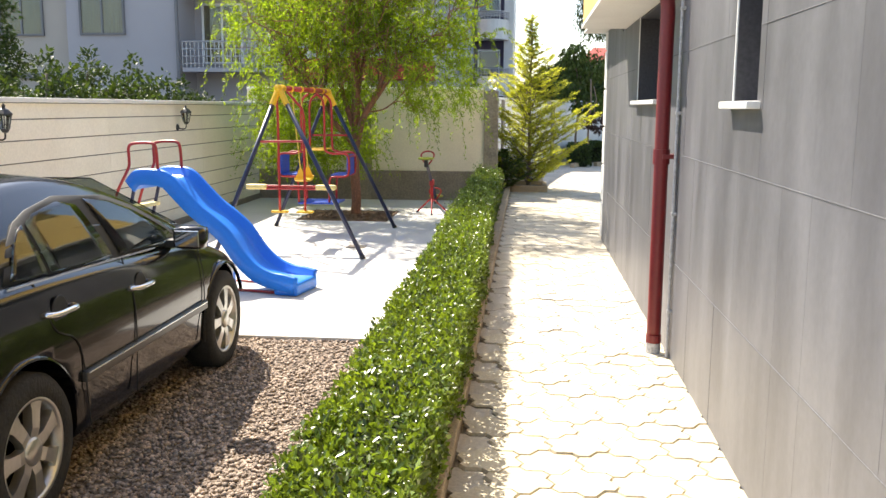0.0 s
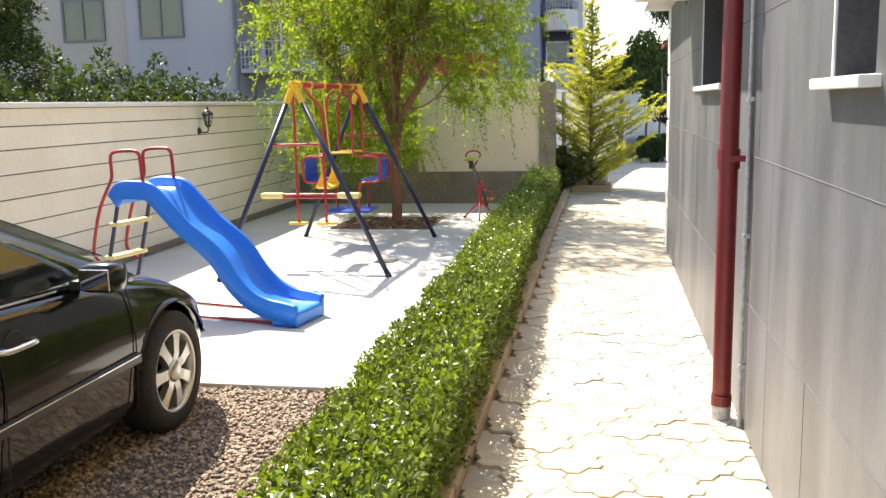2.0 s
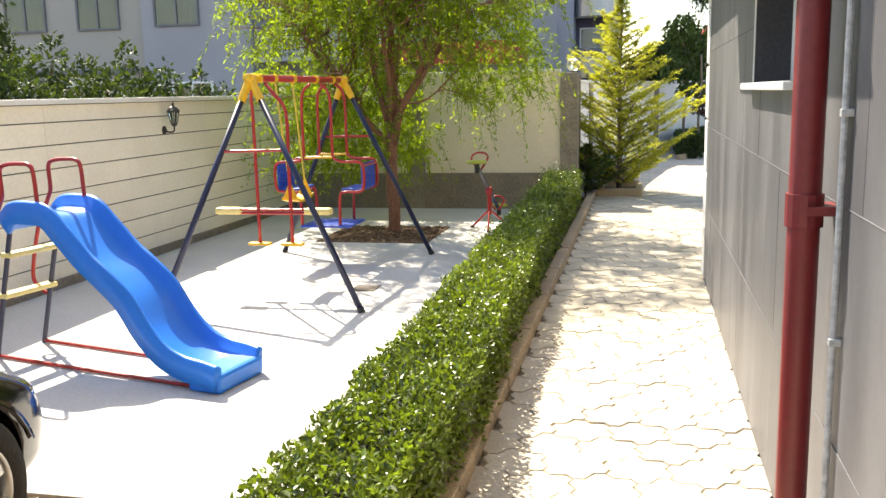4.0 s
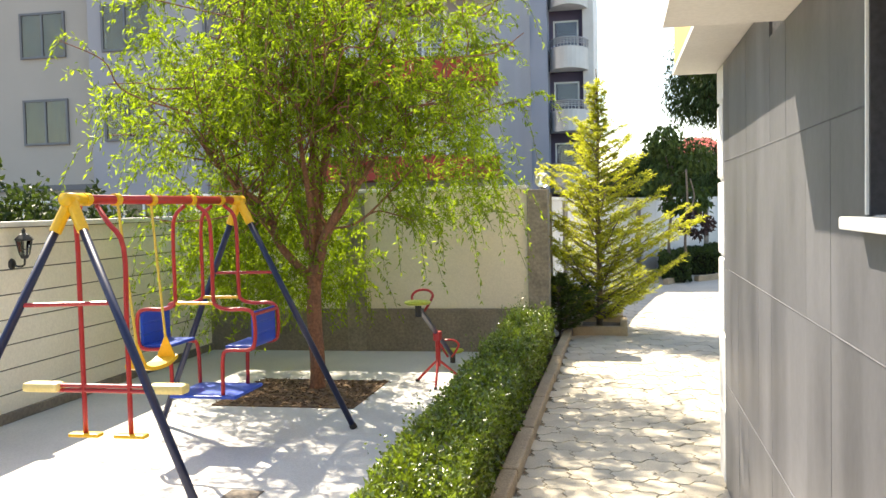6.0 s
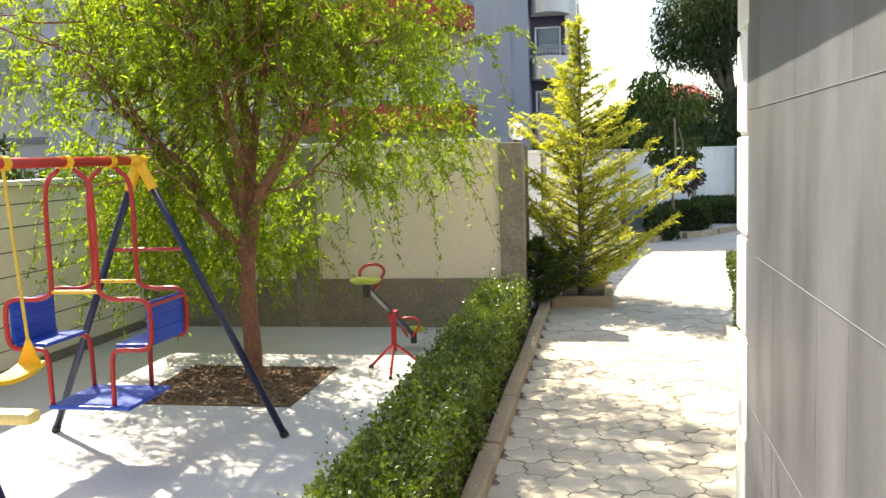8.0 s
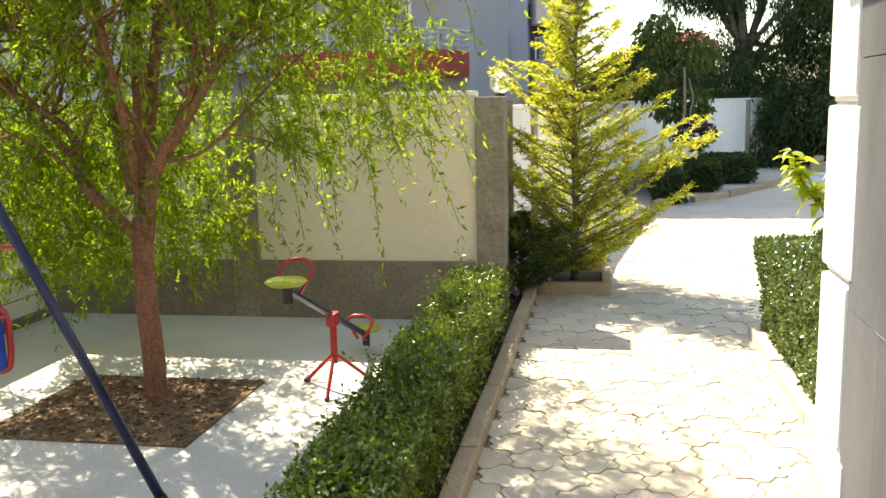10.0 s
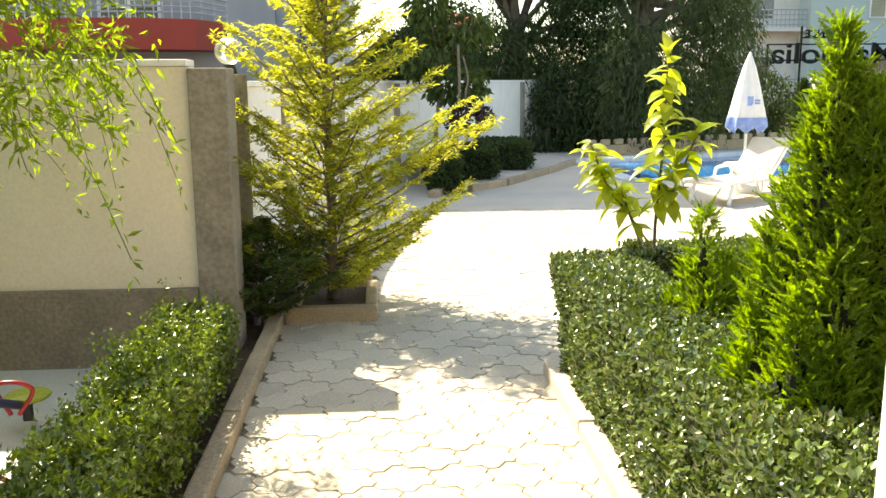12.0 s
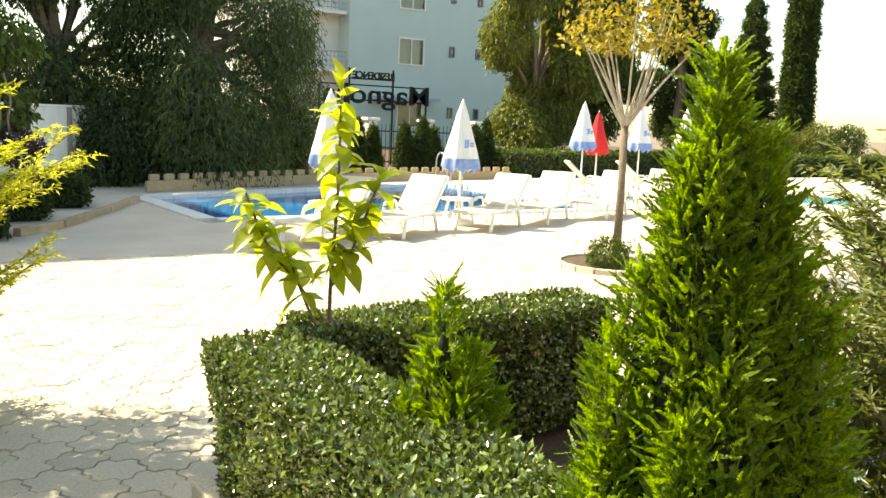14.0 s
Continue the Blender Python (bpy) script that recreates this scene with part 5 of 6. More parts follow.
def clump_tree(name, x, y, z, trunk_h, trunk_r, clumps, count, size, slim, material, label, seed, droop=0.0, category="tree", bark="bark_grey"):
    """Trunk with limbs to leafy clumps (offset x y z, radii): leaves lie through each clump's outer shell."""
    rng = np.random.default_rng(seed)
    t = anchor(name, x, y, z, label=label, category=category)
    if trunk_h:
        bm = bmesh.new()
        limb(bm, rng, (0, 0, 0), (rng.normal() * 0.05, rng.normal() * 0.05, trunk_h), trunk_r, trunk_r * 0.7, 0.03, 10)
        part("trunk", bm, bark, t, smooth=True)
        for c, r in clumps:
            bm = bmesh.new()
            limb(bm, rng, (0, 0, trunk_h * rng.uniform(0.6, 0.98)), c, trunk_r * 0.5, 0.015, 0.08, 6)
            part("limb", bm, bark, t, smooth=True)
    vol = np.array([r[0] * r[1] + r[1] * r[2] + r[0] * r[2] for _, r in clumps])
    at, way = [], []
    for (c, r), v in zip(clumps, vol):
        n = int(count * v / vol.sum())
        d = unit(rng.normal(size=(n, 3)))
        k = rng.uniform(0.45, 1.0, (n, 1)) ** 0.6
        lump = np.array([1 + 0.30 * noise.noise(Vector(q) * 2.2 + Vector(c)) + 0.2 * noise.noise(Vector(q) * 6 + Vector(c)) for q in d])[:, None]
        p = np.array(c) + d * np.array(r) * k * lump
        p[:, 2] -= droop * rng.random(n) * np.hypot(d[:, 0], d[:, 1])
        at.append(p)
        way.append(d * 0.5 + rng.normal(size=(n, 3)) * 0.6 + (0, 0, -1.2 if droop else 0.1))
    at, way = np.concatenate(at), np.concatenate(way)
    n = len(at)
    s = rng.uniform(0.7, 1.3, n) * size
    leaves("crown", at, way, rng.normal(size=(n, 3)) + (0, 0, 0.7), s, s * slim, material, t)
    return t


# juniper at the pillar's foot, and loose shrubs in the corner bed
airy_conifer("juniper", -0.62, 15.30, 0.0, 0.80, 46, 0.50, 0.05, 0.6, 0.20, 0.05, "mid_leaf", "dark green loose spreading juniper at the foot of the pillar", "", 61, "shrub")
airy_conifer("cedar_shrub", 3.16, 11.90, 0.0, 2.15, 165, 0.74, 0.15, 0.75, 0.20, 0.05, "needle", "loose feathery grey-green conifer shrub in the corner bed", "", 62, "shrub")
airy_conifer("blue_spruce", 2.62, 12.02, 0.0, 1.22, 110, 0.36, 0.1, 0.55, 0.075, 0.030, "blue_needle", "small blue-grey spruce in the corner bed", "", 63, "shrub")
clump_tree("bushy_shrub", 2.72, 11.62, 0.0, 0.4, 0.02, [((0, 0, 0.40), (0.28, 0.28, 0.36)), ((0.2, -0.1, 0.55), (0.28, 0.28, 0.34))], 11000, 0.045, 0.35, "olive_leaf", "bushy yellow-green shrub in the corner bed", 64, category="shrub")
# ---- pool terrace ----
M.update(
    water=mat("pool water", (0.03, 0.20, 0.48), (0.02, 0.14, 0.38), 0.6, 0.06, bump=0.35, bump_scale=5, fine=0.1),
    pool_light=mat("pale pool water", (0.12, 0.50, 0.62), (0.08, 0.40, 0.55), 0.6, 0.06, bump=0.3, bump_scale=5, fine=0.1),
    coping=mat("white pool coping", (0.72, 0.72, 0.70), (0.62, 0.62, 0.60), 3, 0.7, bump=0.2),
    tan_edge=mat("tan scalloped edging", (0.42, 0.32, 0.20), (0.34, 0.26, 0.16), 3, 0.9, bump=0.4),
    canvas=mat("beige lounger fabric", (0.76, 0.65, 0.50), (0.68, 0.57, 0.42), 10, 0.85, bump=0.3, bump_scale=200, fine=0.08),
    umbrella=mat("white umbrella cloth", (0.80, 0.80, 0.80), (0.70, 0.70, 0.72), 5, 0.8, fine=0.05),
    umbrella_blue=mat("blue umbrella print", (0.10, 0.20, 0.55), (0.30, 0.40, 0.68), 9, 0.8, fine=0.05),
    umbrella_red=mat("red umbrella cloth", (0.55, 0.03, 0.04), (0.45, 0.025, 0.03), 5, 0.8, translucent=0.2),
    steel=mat("brushed steel", (0.6, 0.6, 0.6), (0.5, 0.5, 0.5), 20, 0.25, metal=1.0),
    purple_leaf=mat("purple-brown leaf", (0.055, 0.025, 0.028), (0.03, 0.02, 0.02), 2, 0.5, random=0.4, island=True, translucent=0.3),
)


def slab_poly(name, pts, z0, z1, material, label, category, kind="structure"):
    bm = bmesh.new()
    top = [bm.verts.new((x, y, z1)) for x, y in pts]
    low = [bm.verts.new((x, y, z0)) for x, y in pts]
    bm.faces.new(top)
    bm.faces.new(low[::-1])
    for i in range(len(pts)):
        j = (i + 1) % len(pts)
        bm.faces.new((top[i], low[i], low[j], top[j]))
    bmesh.ops.recalc_face_normals(bm, faces=bm.faces)
    return tagged(part(name, bm, material), label, category, kind=kind)


slab_poly("water", [(4.75, 24.3), (4.65, 28.2), (13.8, 31.3), (14.0, 24.3)], -0.25, -0.06, "water", "blue swimming pool water", "water")
RIM = [(4.75, 24.3), (4.65, 28.2), (13.8, 31.3), (14.0, 24.3)]
for i in range(4):
    (xa, ya), (xb, yb) = RIM[i], RIM[(i + 1) % 4]
    L, a = math.hypot(xb - xa, yb - ya), math.degrees(math.atan2(yb - ya, xb - xa))
    c = anchor("pool_coping", xa, ya, 0, a, label="white coping stones at the pool edge", category="pool edge", kind="structure")
    n = max(3, round(L / 0.6))
    for k in range(n):
        part("coping_stone", box_bm(k * L / n + 0.004, -0.02, -0.25, (k + 1) * L / n - 0.004, 0.32, 0.03, bevel=0.01), "coping", c)
bm = box_bm(14.35, 23.9, -0.2, 34, 33, -0.001)
tagged(part("terrace", bm, "paver_far"), "pale paved terrace beyond the pool", "pavement", kind="structure")
slab_poly("terrace_far", [(4.46, 28.6), (4.46, 34), (14.35, 34), (14.35, 31.9), (13.8, 31.66), (4.5, 28.5)], -0.2, -0.003, "paver_far", "paved strip behind the pool", "pavement")
bm = lathe(bmesh.new(), [(1.5, -0.1), (1.5, 0.012)], 36, (21.5, 25.2, 0))
tagged(part("small_pool", bm, "pool_light"), "small round pale blue children's pool", "water", kind="structure")
bm = box_bm(-40, 34, -0.25, 60, 120, -0.05)
tagged(part("lawn_far", bm, "soil"), "dark shaded ground behind the terrace", "ground", kind="structure")

# scalloped edging behind the pool
EDGE = [(4.9, 29.2), (7.8, 30.5), (10.9, 31.6), (14.2, 32.3), (17.0, 32.6)]
for (xa, ya), (xb, yb) in zip(EDGE, EDGE[1:]):
    L, a = math.hypot(xb - xa, yb - ya), math.degrees(math.atan2(yb - ya, xb - xa))
    e = anchor("scalloped_edging", xa, ya, 0, a, label="low tan edging with a scalloped top", category="edging", group="edging behind the pool")
    part("rail", box_bm(0, -0.04, 0, L, 0.04, 0.24, bevel=0.01), "tan_edge", e)
    n = round(L / 0.42)
    for k in range(n):
        x = (k + 0.5) * L / n
        part("merlon", box_bm(x - 0.13, -0.038, 0.24, x + 0.13, 0.038, 0.38, bevel=0.03), "tan_edge", e)


def sun_lounger():
    """White plastic frame with beige sling, backrest raised at the far end."""
    l = anchor("sun_lounger", 6.93, 21.93, 0, -56, label="white sun lounger with beige fabric and raised backrest", category="sun lounger", group="loungers by the pool")
    for x in (-0.31, 0.31):
        part("side_rail", tube_bm(smooth_path([(x, -0.95, 0.20), (x, -0.90, 0.30), (x, -0.4, 0.31), (x, 0.4, 0.30), (x, 0.62, 0.30)], 4), 0.028, 8), "white_plastic", l, smooth=True)
        for y, b in ((-0.62, -0.72), (0.38, 0.50)):
            part("leg", tube_bm(smooth_path([(x, y, 0.30), (x, (y + b) / 2, 0.16), (x, b, 0.0)], 3), 0.030, 8), "white_plastic", l, smooth=True)
        part("armrest", tube_bm(smooth_path([(x, -0.15, 0.30), (x, -0.10, 0.44), (x, 0.05, 0.47), (x, 0.25, 0.46), (x, 0.34, 0.34)], 4), 0.024, 8), "white_plastic", l, smooth=True)
    part("seat", box_bm(-0.29, -0.90, 0.29, 0.29, 0.30, 0.325, bevel=0.012), "canvas", l, "beige fabric seat")
    m = Matrix.Translation((0, 0.30, 0.30)) @ Matrix.Rotation(radians(43), 4, "X")
    part("backrest", box_bm(-0.30, 0.0, -0.02, 0.30, 0.80, 0.045, bevel=0.028, m=m), "canvas", l, "beige fabric backrest")
    for x in (-0.31, 0.31):
        part("back_rail", tube_bm([m @ Vector((x, 0, 0)), m @ Vector((x, 0.80, 0))], 0.022, 8), "white_plastic", l)
    part("back_strut", tube_bm([m @ Vector((0, 0.45, -0.02)), (0, 0.66, 0.04)], 0.018, 6), "white_plastic", l)
    return l


first = sun_lounger()
for x, y, a in ((5.45, 21.6, -54), (8.77, 22.22, -60), (10.35, 22.8, -57), (12.15, 23.15, -62), (14.1, 23.6, -56), (15.6, 27.0, 60), (17.6, 27.2, 65), (19.6, 26.8, 55)):
    copy_thing(first, pose(x, y, 0, 0, 0, a))


def parasol(x, y, h, cloth, label, seed):
    """A closed umbrella: pole, folded pleated canopy, weighted base."""
    rng = np.random.default_rng(seed)
    u = anchor("parasol", x, y, 0, label=label, category="umbrella", group="closed parasols")
    part("pole", tube_bm([(0, 0, 0.05), (0, 0, h - 0.02)], 0.022, 10), "white_plastic", u)
    part("base", lathe(bmesh.new(), [(0.26, 0.0), (0.26, 0.05), (0.20, 0.09), (0.05, 0.11), (0.04, 0.22), (0.0, 0.22)], 24), "white_plastic", u, smooth=True)
    low = h - 1.16
    prof = [(0.27, 0.0), (0.29, 0.06), (0.25, 0.3), (0.17, 0.62), (0.09, 0.94), (0.02, 1.15), (0.0, 1.17)]

    def canopy(rows, name, material, lab=""):
        bm = bmesh.new()
        rings = []
        n = 32
        for r, z in rows:
            rings.append([bm.verts.new((r * (1 + 0.16 * math.cos(8 * k * math.tau / n + z * 1.5)) * math.cos(k * math.tau / n), r * (1 + 0.16 * math.cos(8 * k * math.tau / n + z * 1.5)) * math.sin(k * math.tau / n),
                                        low + z + (0.05 * math.cos(8 * k * math.tau / n) if z < 0.01 else 0))) for k in range(n)])
        for a, b in zip(rings, rings[1:]):
            for k in range(n):
                bm.faces.new((a[k], a[(k + 1) % n], b[(k + 1) % n], b[k]))
        return part(name, bm, material, u, lab, smooth=True)

    canopy(prof, "canopy", cloth)
    if cloth == "umbrella":
        canopy([(r * 1.012 + 0.002, z) for r, z in ((0.275, 0.0), (0.29, 0.06), (0.27, 0.2))], "border", "umbrella_blue", "blue printed border")
        bm = bmesh.new()
        box(bm, -0.10, -0.245, low + 0.38, -0.01, -0.235, low + 0.52, bevel=0.004)
        box(bm, 0.02, -0.235, low + 0.44, 0.10, -0.225, low + 0.47, bevel=0.004)
        box(bm, 0.02, -0.235, low + 0.40, 0.10, -0.225, low + 0.43, bevel=0.004)
        part("print", bm, "umbrella_blue", u, "faded blue printed marks")
    part("finial", lathe(bmesh.new(), [(0.012, h - 0.02), (0.018, h + 0.01), (0.0, h + 0.03)], 10), "white_plastic", u)


for i, (x, y, h) in enumerate(((8.42, 22.7, 2.08), (5.90, 22.5, 2.12), (14.95, 27.0, 2.32), (17.0, 27.1, 2.32), (18.6, 27.0, 2.30))):
    parasol(x, y, h, "umbrella", "closed white parasol with a blue printed border", 70 + i)
parasol(16.9, 28.6, 2.15, "umbrella_red", "closed red parasol by the pool", 79)


def side_table(x, y):
    t = anchor("side_table", x, y, 0, label="small white plastic table round the parasol pole", category="table", group="poolside tables")
    part("tabletop", lathe(bmesh.new(), [(0.0, 0.42), (0.30, 0.42), (0.32, 0.435), (0.30, 0.45), (0.03, 0.45)], 24), "white_plastic", t, smooth=True)
    for k in range(4):
        a = k * math.pi / 2 + 0.7
        part("leg", tube_bm([(0.18 * math.cos(a), 0.18 * math.sin(a), 0.43), (0.27 * math.cos(a), 0.27 * math.sin(a), 0.0)], 0.022, 8), "white_plastic", t)


for x, y in ((8.42, 22.7), (5.9, 22.5)):
    side_table(x, y)
# pool ladder rails
pl = anchor("pool_ladder", 13.2, 30.6, 0, label="chrome pool ladder with two curved rails", category="pool ladder")
for x in (0, 0.5):
    part("rail", tube_bm(smooth_path([(x, 0.4, 0), (x, 0.4, 0.6), (x, 0.25, 0.85), (x, 0.0, 0.8), (x, -0.15, 0.4), (x, -0.2, -0.1)], 4), 0.022, 8), "steel", pl, smooth=True)

# round bed with a young tree
rb = anchor("round_bed", 7.85, 18.35, 0, label="round flower bed edged with pale concrete", category="planting bed", kind="structure")
for k in range(18):
    bm = bmesh.new()
    box(bm, 0.64, -0.117, -0.05, 0.73, 0.117, 0.07, bevel=0.012, m=Matrix.Rotation(k * math.tau / 18, 4, "Z"))
    part("kerb_stone", bm, "kerb_pale", rb)
part("soil", lathe(bmesh.new(), [(0.65, -0.05), (0.65, 0.045), (0.0, 0.07)], 24), "soil", rb)


def young_tree():
    rng = np.random.default_rng(81)
    t = anchor("young_tree", 7.95, 18.4, 0.06, label="young tree with bare forked branches and yellowing crown", category="tree")
    part("trunk", tube_bm([(0, 0, 0), (0.01, 0, 0.9), (0, 0, 1.70)], 0.05, 10, radii=[0.06, 0.05, 0.048]), "bark_grey", t, smooth=True)
    tips = []
    for k in range(14):
        a = k * 2.4
        e = Vector((math.cos(a) * rng.uniform(0.25, 1.0), math.sin(a) * rng.uniform(0.25, 1.0), rng.uniform(2.5, 3.3)))
        bm = bmesh.new()
        m = Vector((e.x * 0.45, e.y * 0.45, 2.15))
        p = smooth_path([(0, 0, 1.66), m, e], 5)
        tube(bm, p, 0.02, 6, radii=[0.026 - 0.020 * i / (len(p) - 1) for i in range(len(p))])
        part("branch", bm, "bark_pale", t, smooth=True)
        tips += p[5:]
    at = np.array([np.array(tips[int(rng.integers(len(tips)))]) + rng.normal(size=3) * (0.24, 0.24, 0.18) + (0, 0, 0.25) for _ in range(2000)])
    at = at[at[:, 2] > 2.6]
    n = len(at)
    leaves("crown", at, rng.normal(size=(n, 3)), rng.normal(size=(n, 3)) + (0, 0, 1), rng.uniform(0.07, 0.12, n), 0.05, "autumn", t, "sparse yellow-green leaves")


young_tree()
clump_tree("flower_clump", 7.55, 18.1, 0.06, 0, 0, [((0, 0, 0.14), (0.28, 0.25, 0.22))], 2500, 0.05, 0.3, "mid_leaf", "low flowering plants in the round bed", 82, category="plant")

# bed along the white wall: low dark hedge, small purple tree, kerbs
hedge("bed_hedge", [(1.0, 22.6, 1.5, 25.0), (1.5, 24.6, 2.3, 26.4), (2.2, 26.3, 3.2, 28.2)], 0.0, 0.52, 16000, 0.07, "dark_leaf", "low dark green hedge along the white wall", 83, 0.05)
kb2 = anchor("bed_kerb", 1.0, 22.3, 0, label="tan kerb stones in front of the wall bed", category="kerb", kind="structure")
for xa, ya, a in ((0.0, 0.0, 70), (0.65, 0.75, 48), (1.35, 1.55, 60), (1.85, 2.45, 60), (2.35, 3.3, 62), (2.8, 4.2, 62)):
    part("kerb_stone", box_bm(0, -0.06, -0.05, 0.98, 0.06, 0.11, bevel=0.012, m=pose(xa, ya, 0, 0, 0, a)), "kerb", kb2)
clump_tree("purple_plum", 1.55, 23.1, 0.0, 2.3, 0.03, [((0.1, 0, 1.15), (0.35, 0.3, 0.25))], 500, 0.10, 0.5, "purple_leaf", "small leafy tree with dark purple lower leaves by the white wall", 84)
clump_tree("leafy_tree", 1.15, 23.6, 0.0, 2.4, 0.035, [((0.35, 0, 1.75), (0.5, 0.4, 0.3)), ((-0.1, 0.1, 2.2), (0.5, 0.45, 0.35)), ((0.45, 0.1, 2.65), (0.5, 0.4, 0.35)), ((-0.1, 0, 3.0), (0.4, 0.4, 0.3))], 2600, 0.13, 0.5, "mid_leaf", "slender tree with drooping dark green leaves by the white wall", 85, droop=0.2)

# globe lamp on the wall pillar
gl = anchor("globe_lamp", -0.84, 15.75, 1.72, label="frosted glass globe lamp on a wall post", category="lamp")
part("post", box_bm(-0.11, -0.11, -1.85, 0.11, 0.11, 0.08, bevel=0.01), "pillar", gl)
part("neck", lathe(bmesh.new(), [(0.06, 0.08), (0.05, 0.12), (0.04, 0.15)], 14), "black", gl)
bm = bmesh.new()
bmesh.ops.create_uvsphere(bm, u_segments=20, v_segments=14, radius=0.10, matrix=Matrix.Translation((0, 0, 0.245)))
part("globe", bm, glass_mat("frosted globe glass", (0.86, 0.86, 0.84), 0.3), gl, "frosted glass globe", smooth=True)

# ---- trees around ----
BIG = []
rngb = np.random.default_rng(90)
for k in range(32):
    a, z = rngb.uniform(0, math.tau), rngb.uniform(1.2, 7.6)
    rad = rngb.uniform(0.8, 3.1) * (1 - 0.05 * z)
    BIG.append(((math.cos(a) * rad, math.sin(a) * rad * 0.8, z), (rngb.uniform(0.7, 1.2), rngb.uniform(0.7, 1.1), rngb.uniform(0.9, 1.6))))
clump_tree("weeping_willow", 7.2, 32.4, -0.05, 4.0, 0.28, BIG, 90000, 0.15, 0.2, "far_willow", "large dark green weeping willow behind the pool", 91, droop=1.4)
clump_tree("tall_tree", 4.0, 33.4, -0.05, 3.5, 0.2, BIG, 60000, 0.15, 0.26, "dark_leaf", "tall dark green tree behind the white wall", 92, droop=0.8)
for k, (x, y, h) in enumerate(((4.4, 31.0, 2.6), (5.8, 31.9, 2.8), (7.4, 32.4, 2.4), (9.2, 33.0, 2.8), (10.8, 33.6, 2.2))):
    clump_tree("dark_shrub", x, y, -0.05, 0.8, 0.05, [((0, 0, h * 0.3), (0.9, 0.7, h * 0.3)), ((0.3, 0, h * 0.6), (0.8, 0.7, h * 0.35))], 5000, 0.13, 0.3, "dark_leaf", "dark green shrub in the shade of the willow", 140 + k, droop=0.4, category="shrub")
clump_tree("round_tree", 1.2, 37.0, -0.05, 1.7, 0.16, [((0, 0, 2.3), (1.6, 1.4, 1.1)), ((1.2, 0.3, 2.1), (1.2, 1.2, 0.9)), ((-0.9, 0, 1.9), (1.0, 1.0, 0.9)), ((0.3, 0, 2.9), (0.9, 0.9, 0.6))], 16000, 0.16, 0.45, "far_willow", "round green tree beyond the wall", 93)
OL = [((rngb.uniform(-1.8, 1.8), rngb.uniform(-1, 1), z), (rngb.uniform(0.7, 1.2), 0.9, rngb.uniform(0.8, 1.3))) for z in np.linspace(0.9, 8.5, 20)]
clump_tree("olive_green_tree", 22.3, 38.2, -0.05, 4.0, 0.25, OL, 70000, 0.20, 0.30, "olive_leaf", "tall yellow-green tree behind the pool hedge", 94, droop=0.6)
clump_tree("olive_green_tree", 26.2, 40.0, -0.05, 4.0, 0.25, OL[3:], 60000, 0.20, 0.3, "mid_leaf", "tall green tree behind the pool hedge", 95, droop=0.4)
DK = [((rngb.uniform(-1, 1) * (1.8 - z * 0.12), rngb.uniform(-1, 1), z), (1.3 - z * 0.05, 1.1, 0.9)) for z in np.linspace(1.5, 10, 15)]
clump_tree("dark_pine", 34.5, 42.0, -0.05, 7.0, 0.3, DK, 60000, 0.24, 0.24, "dark_leaf", "dark green pine tree in the distance", 96)
clump_tree("cypress", 42.6, 41.0, -0.05, 8.0, 0.25, [((0, 0, z), (0.95 - 0.02 * z, 0.95 - 0.02 * z, 1.5)) for z in np.linspace(1.5, 13, 9)], 70000, 0.24, 0.26, "dark_leaf", "tall dark columnar cypress", 97)
clump_tree("spruce", 45.2, 46.2, -0.05, 8.0, 0.25, [((0, 0, z), (2.3 - z * 0.19, 2.3 - z * 0.19, 0.55)) for z in np.linspace(1.5, 11, 11)], 50000, 0.24, 0.22, "dark_leaf", "dark layered spruce in the distance", 98)
for k, (x, h) in enumerate(((12.6, 1.7), (13.2, 1.5), (14.4, 1.6), (14.95, 1.8), (15.4, 1.5), (16.4, 1.7), (17.0, 1.6), (17.5, 1.8))):
    clump_tree("small_cypress", x, 34.6 + 0.1 * (k % 3), -0.05, h * 0.6, 0.03, [((0, 0, h * 0.3), (0.32, 0.3, h * 0.3)), ((0, 0, h * 0.6), (0.24, 0.24, h * 0.3)), ((0, 0, h * 0.85), (0.13, 0.13, h * 0.2))], 6500, 0.12, 0.26, "dark_leaf", "small dark columnar cypress by the fence", 100 + k, category="shrub")
hedge("clipped_hedge", [(17.6, 33.6, 45.0, 34.6)], -0.05, 0.85, 16000, 0.12, "mid_leaf", "clipped dark green hedge beyond the pool", 110, 0.05)
for k, (x, y) in enumerate(((31.0, 36.0), (34.0, 36.2), (37.0, 36.0), (40.0, 36.4))):
    clump_tree("yellow_bush", x, y, -0.05, 0.6, 0.05, [((0, 0, 1.1), (1.5, 0.9, 1.0)), ((0.6, 0, 1.6), (1.0, 0.8, 0.8))], 5000, 0.14, 0.35, "olive_leaf", "yellow-green bush behind the clipped hedge", 112 + k, category="shrub")
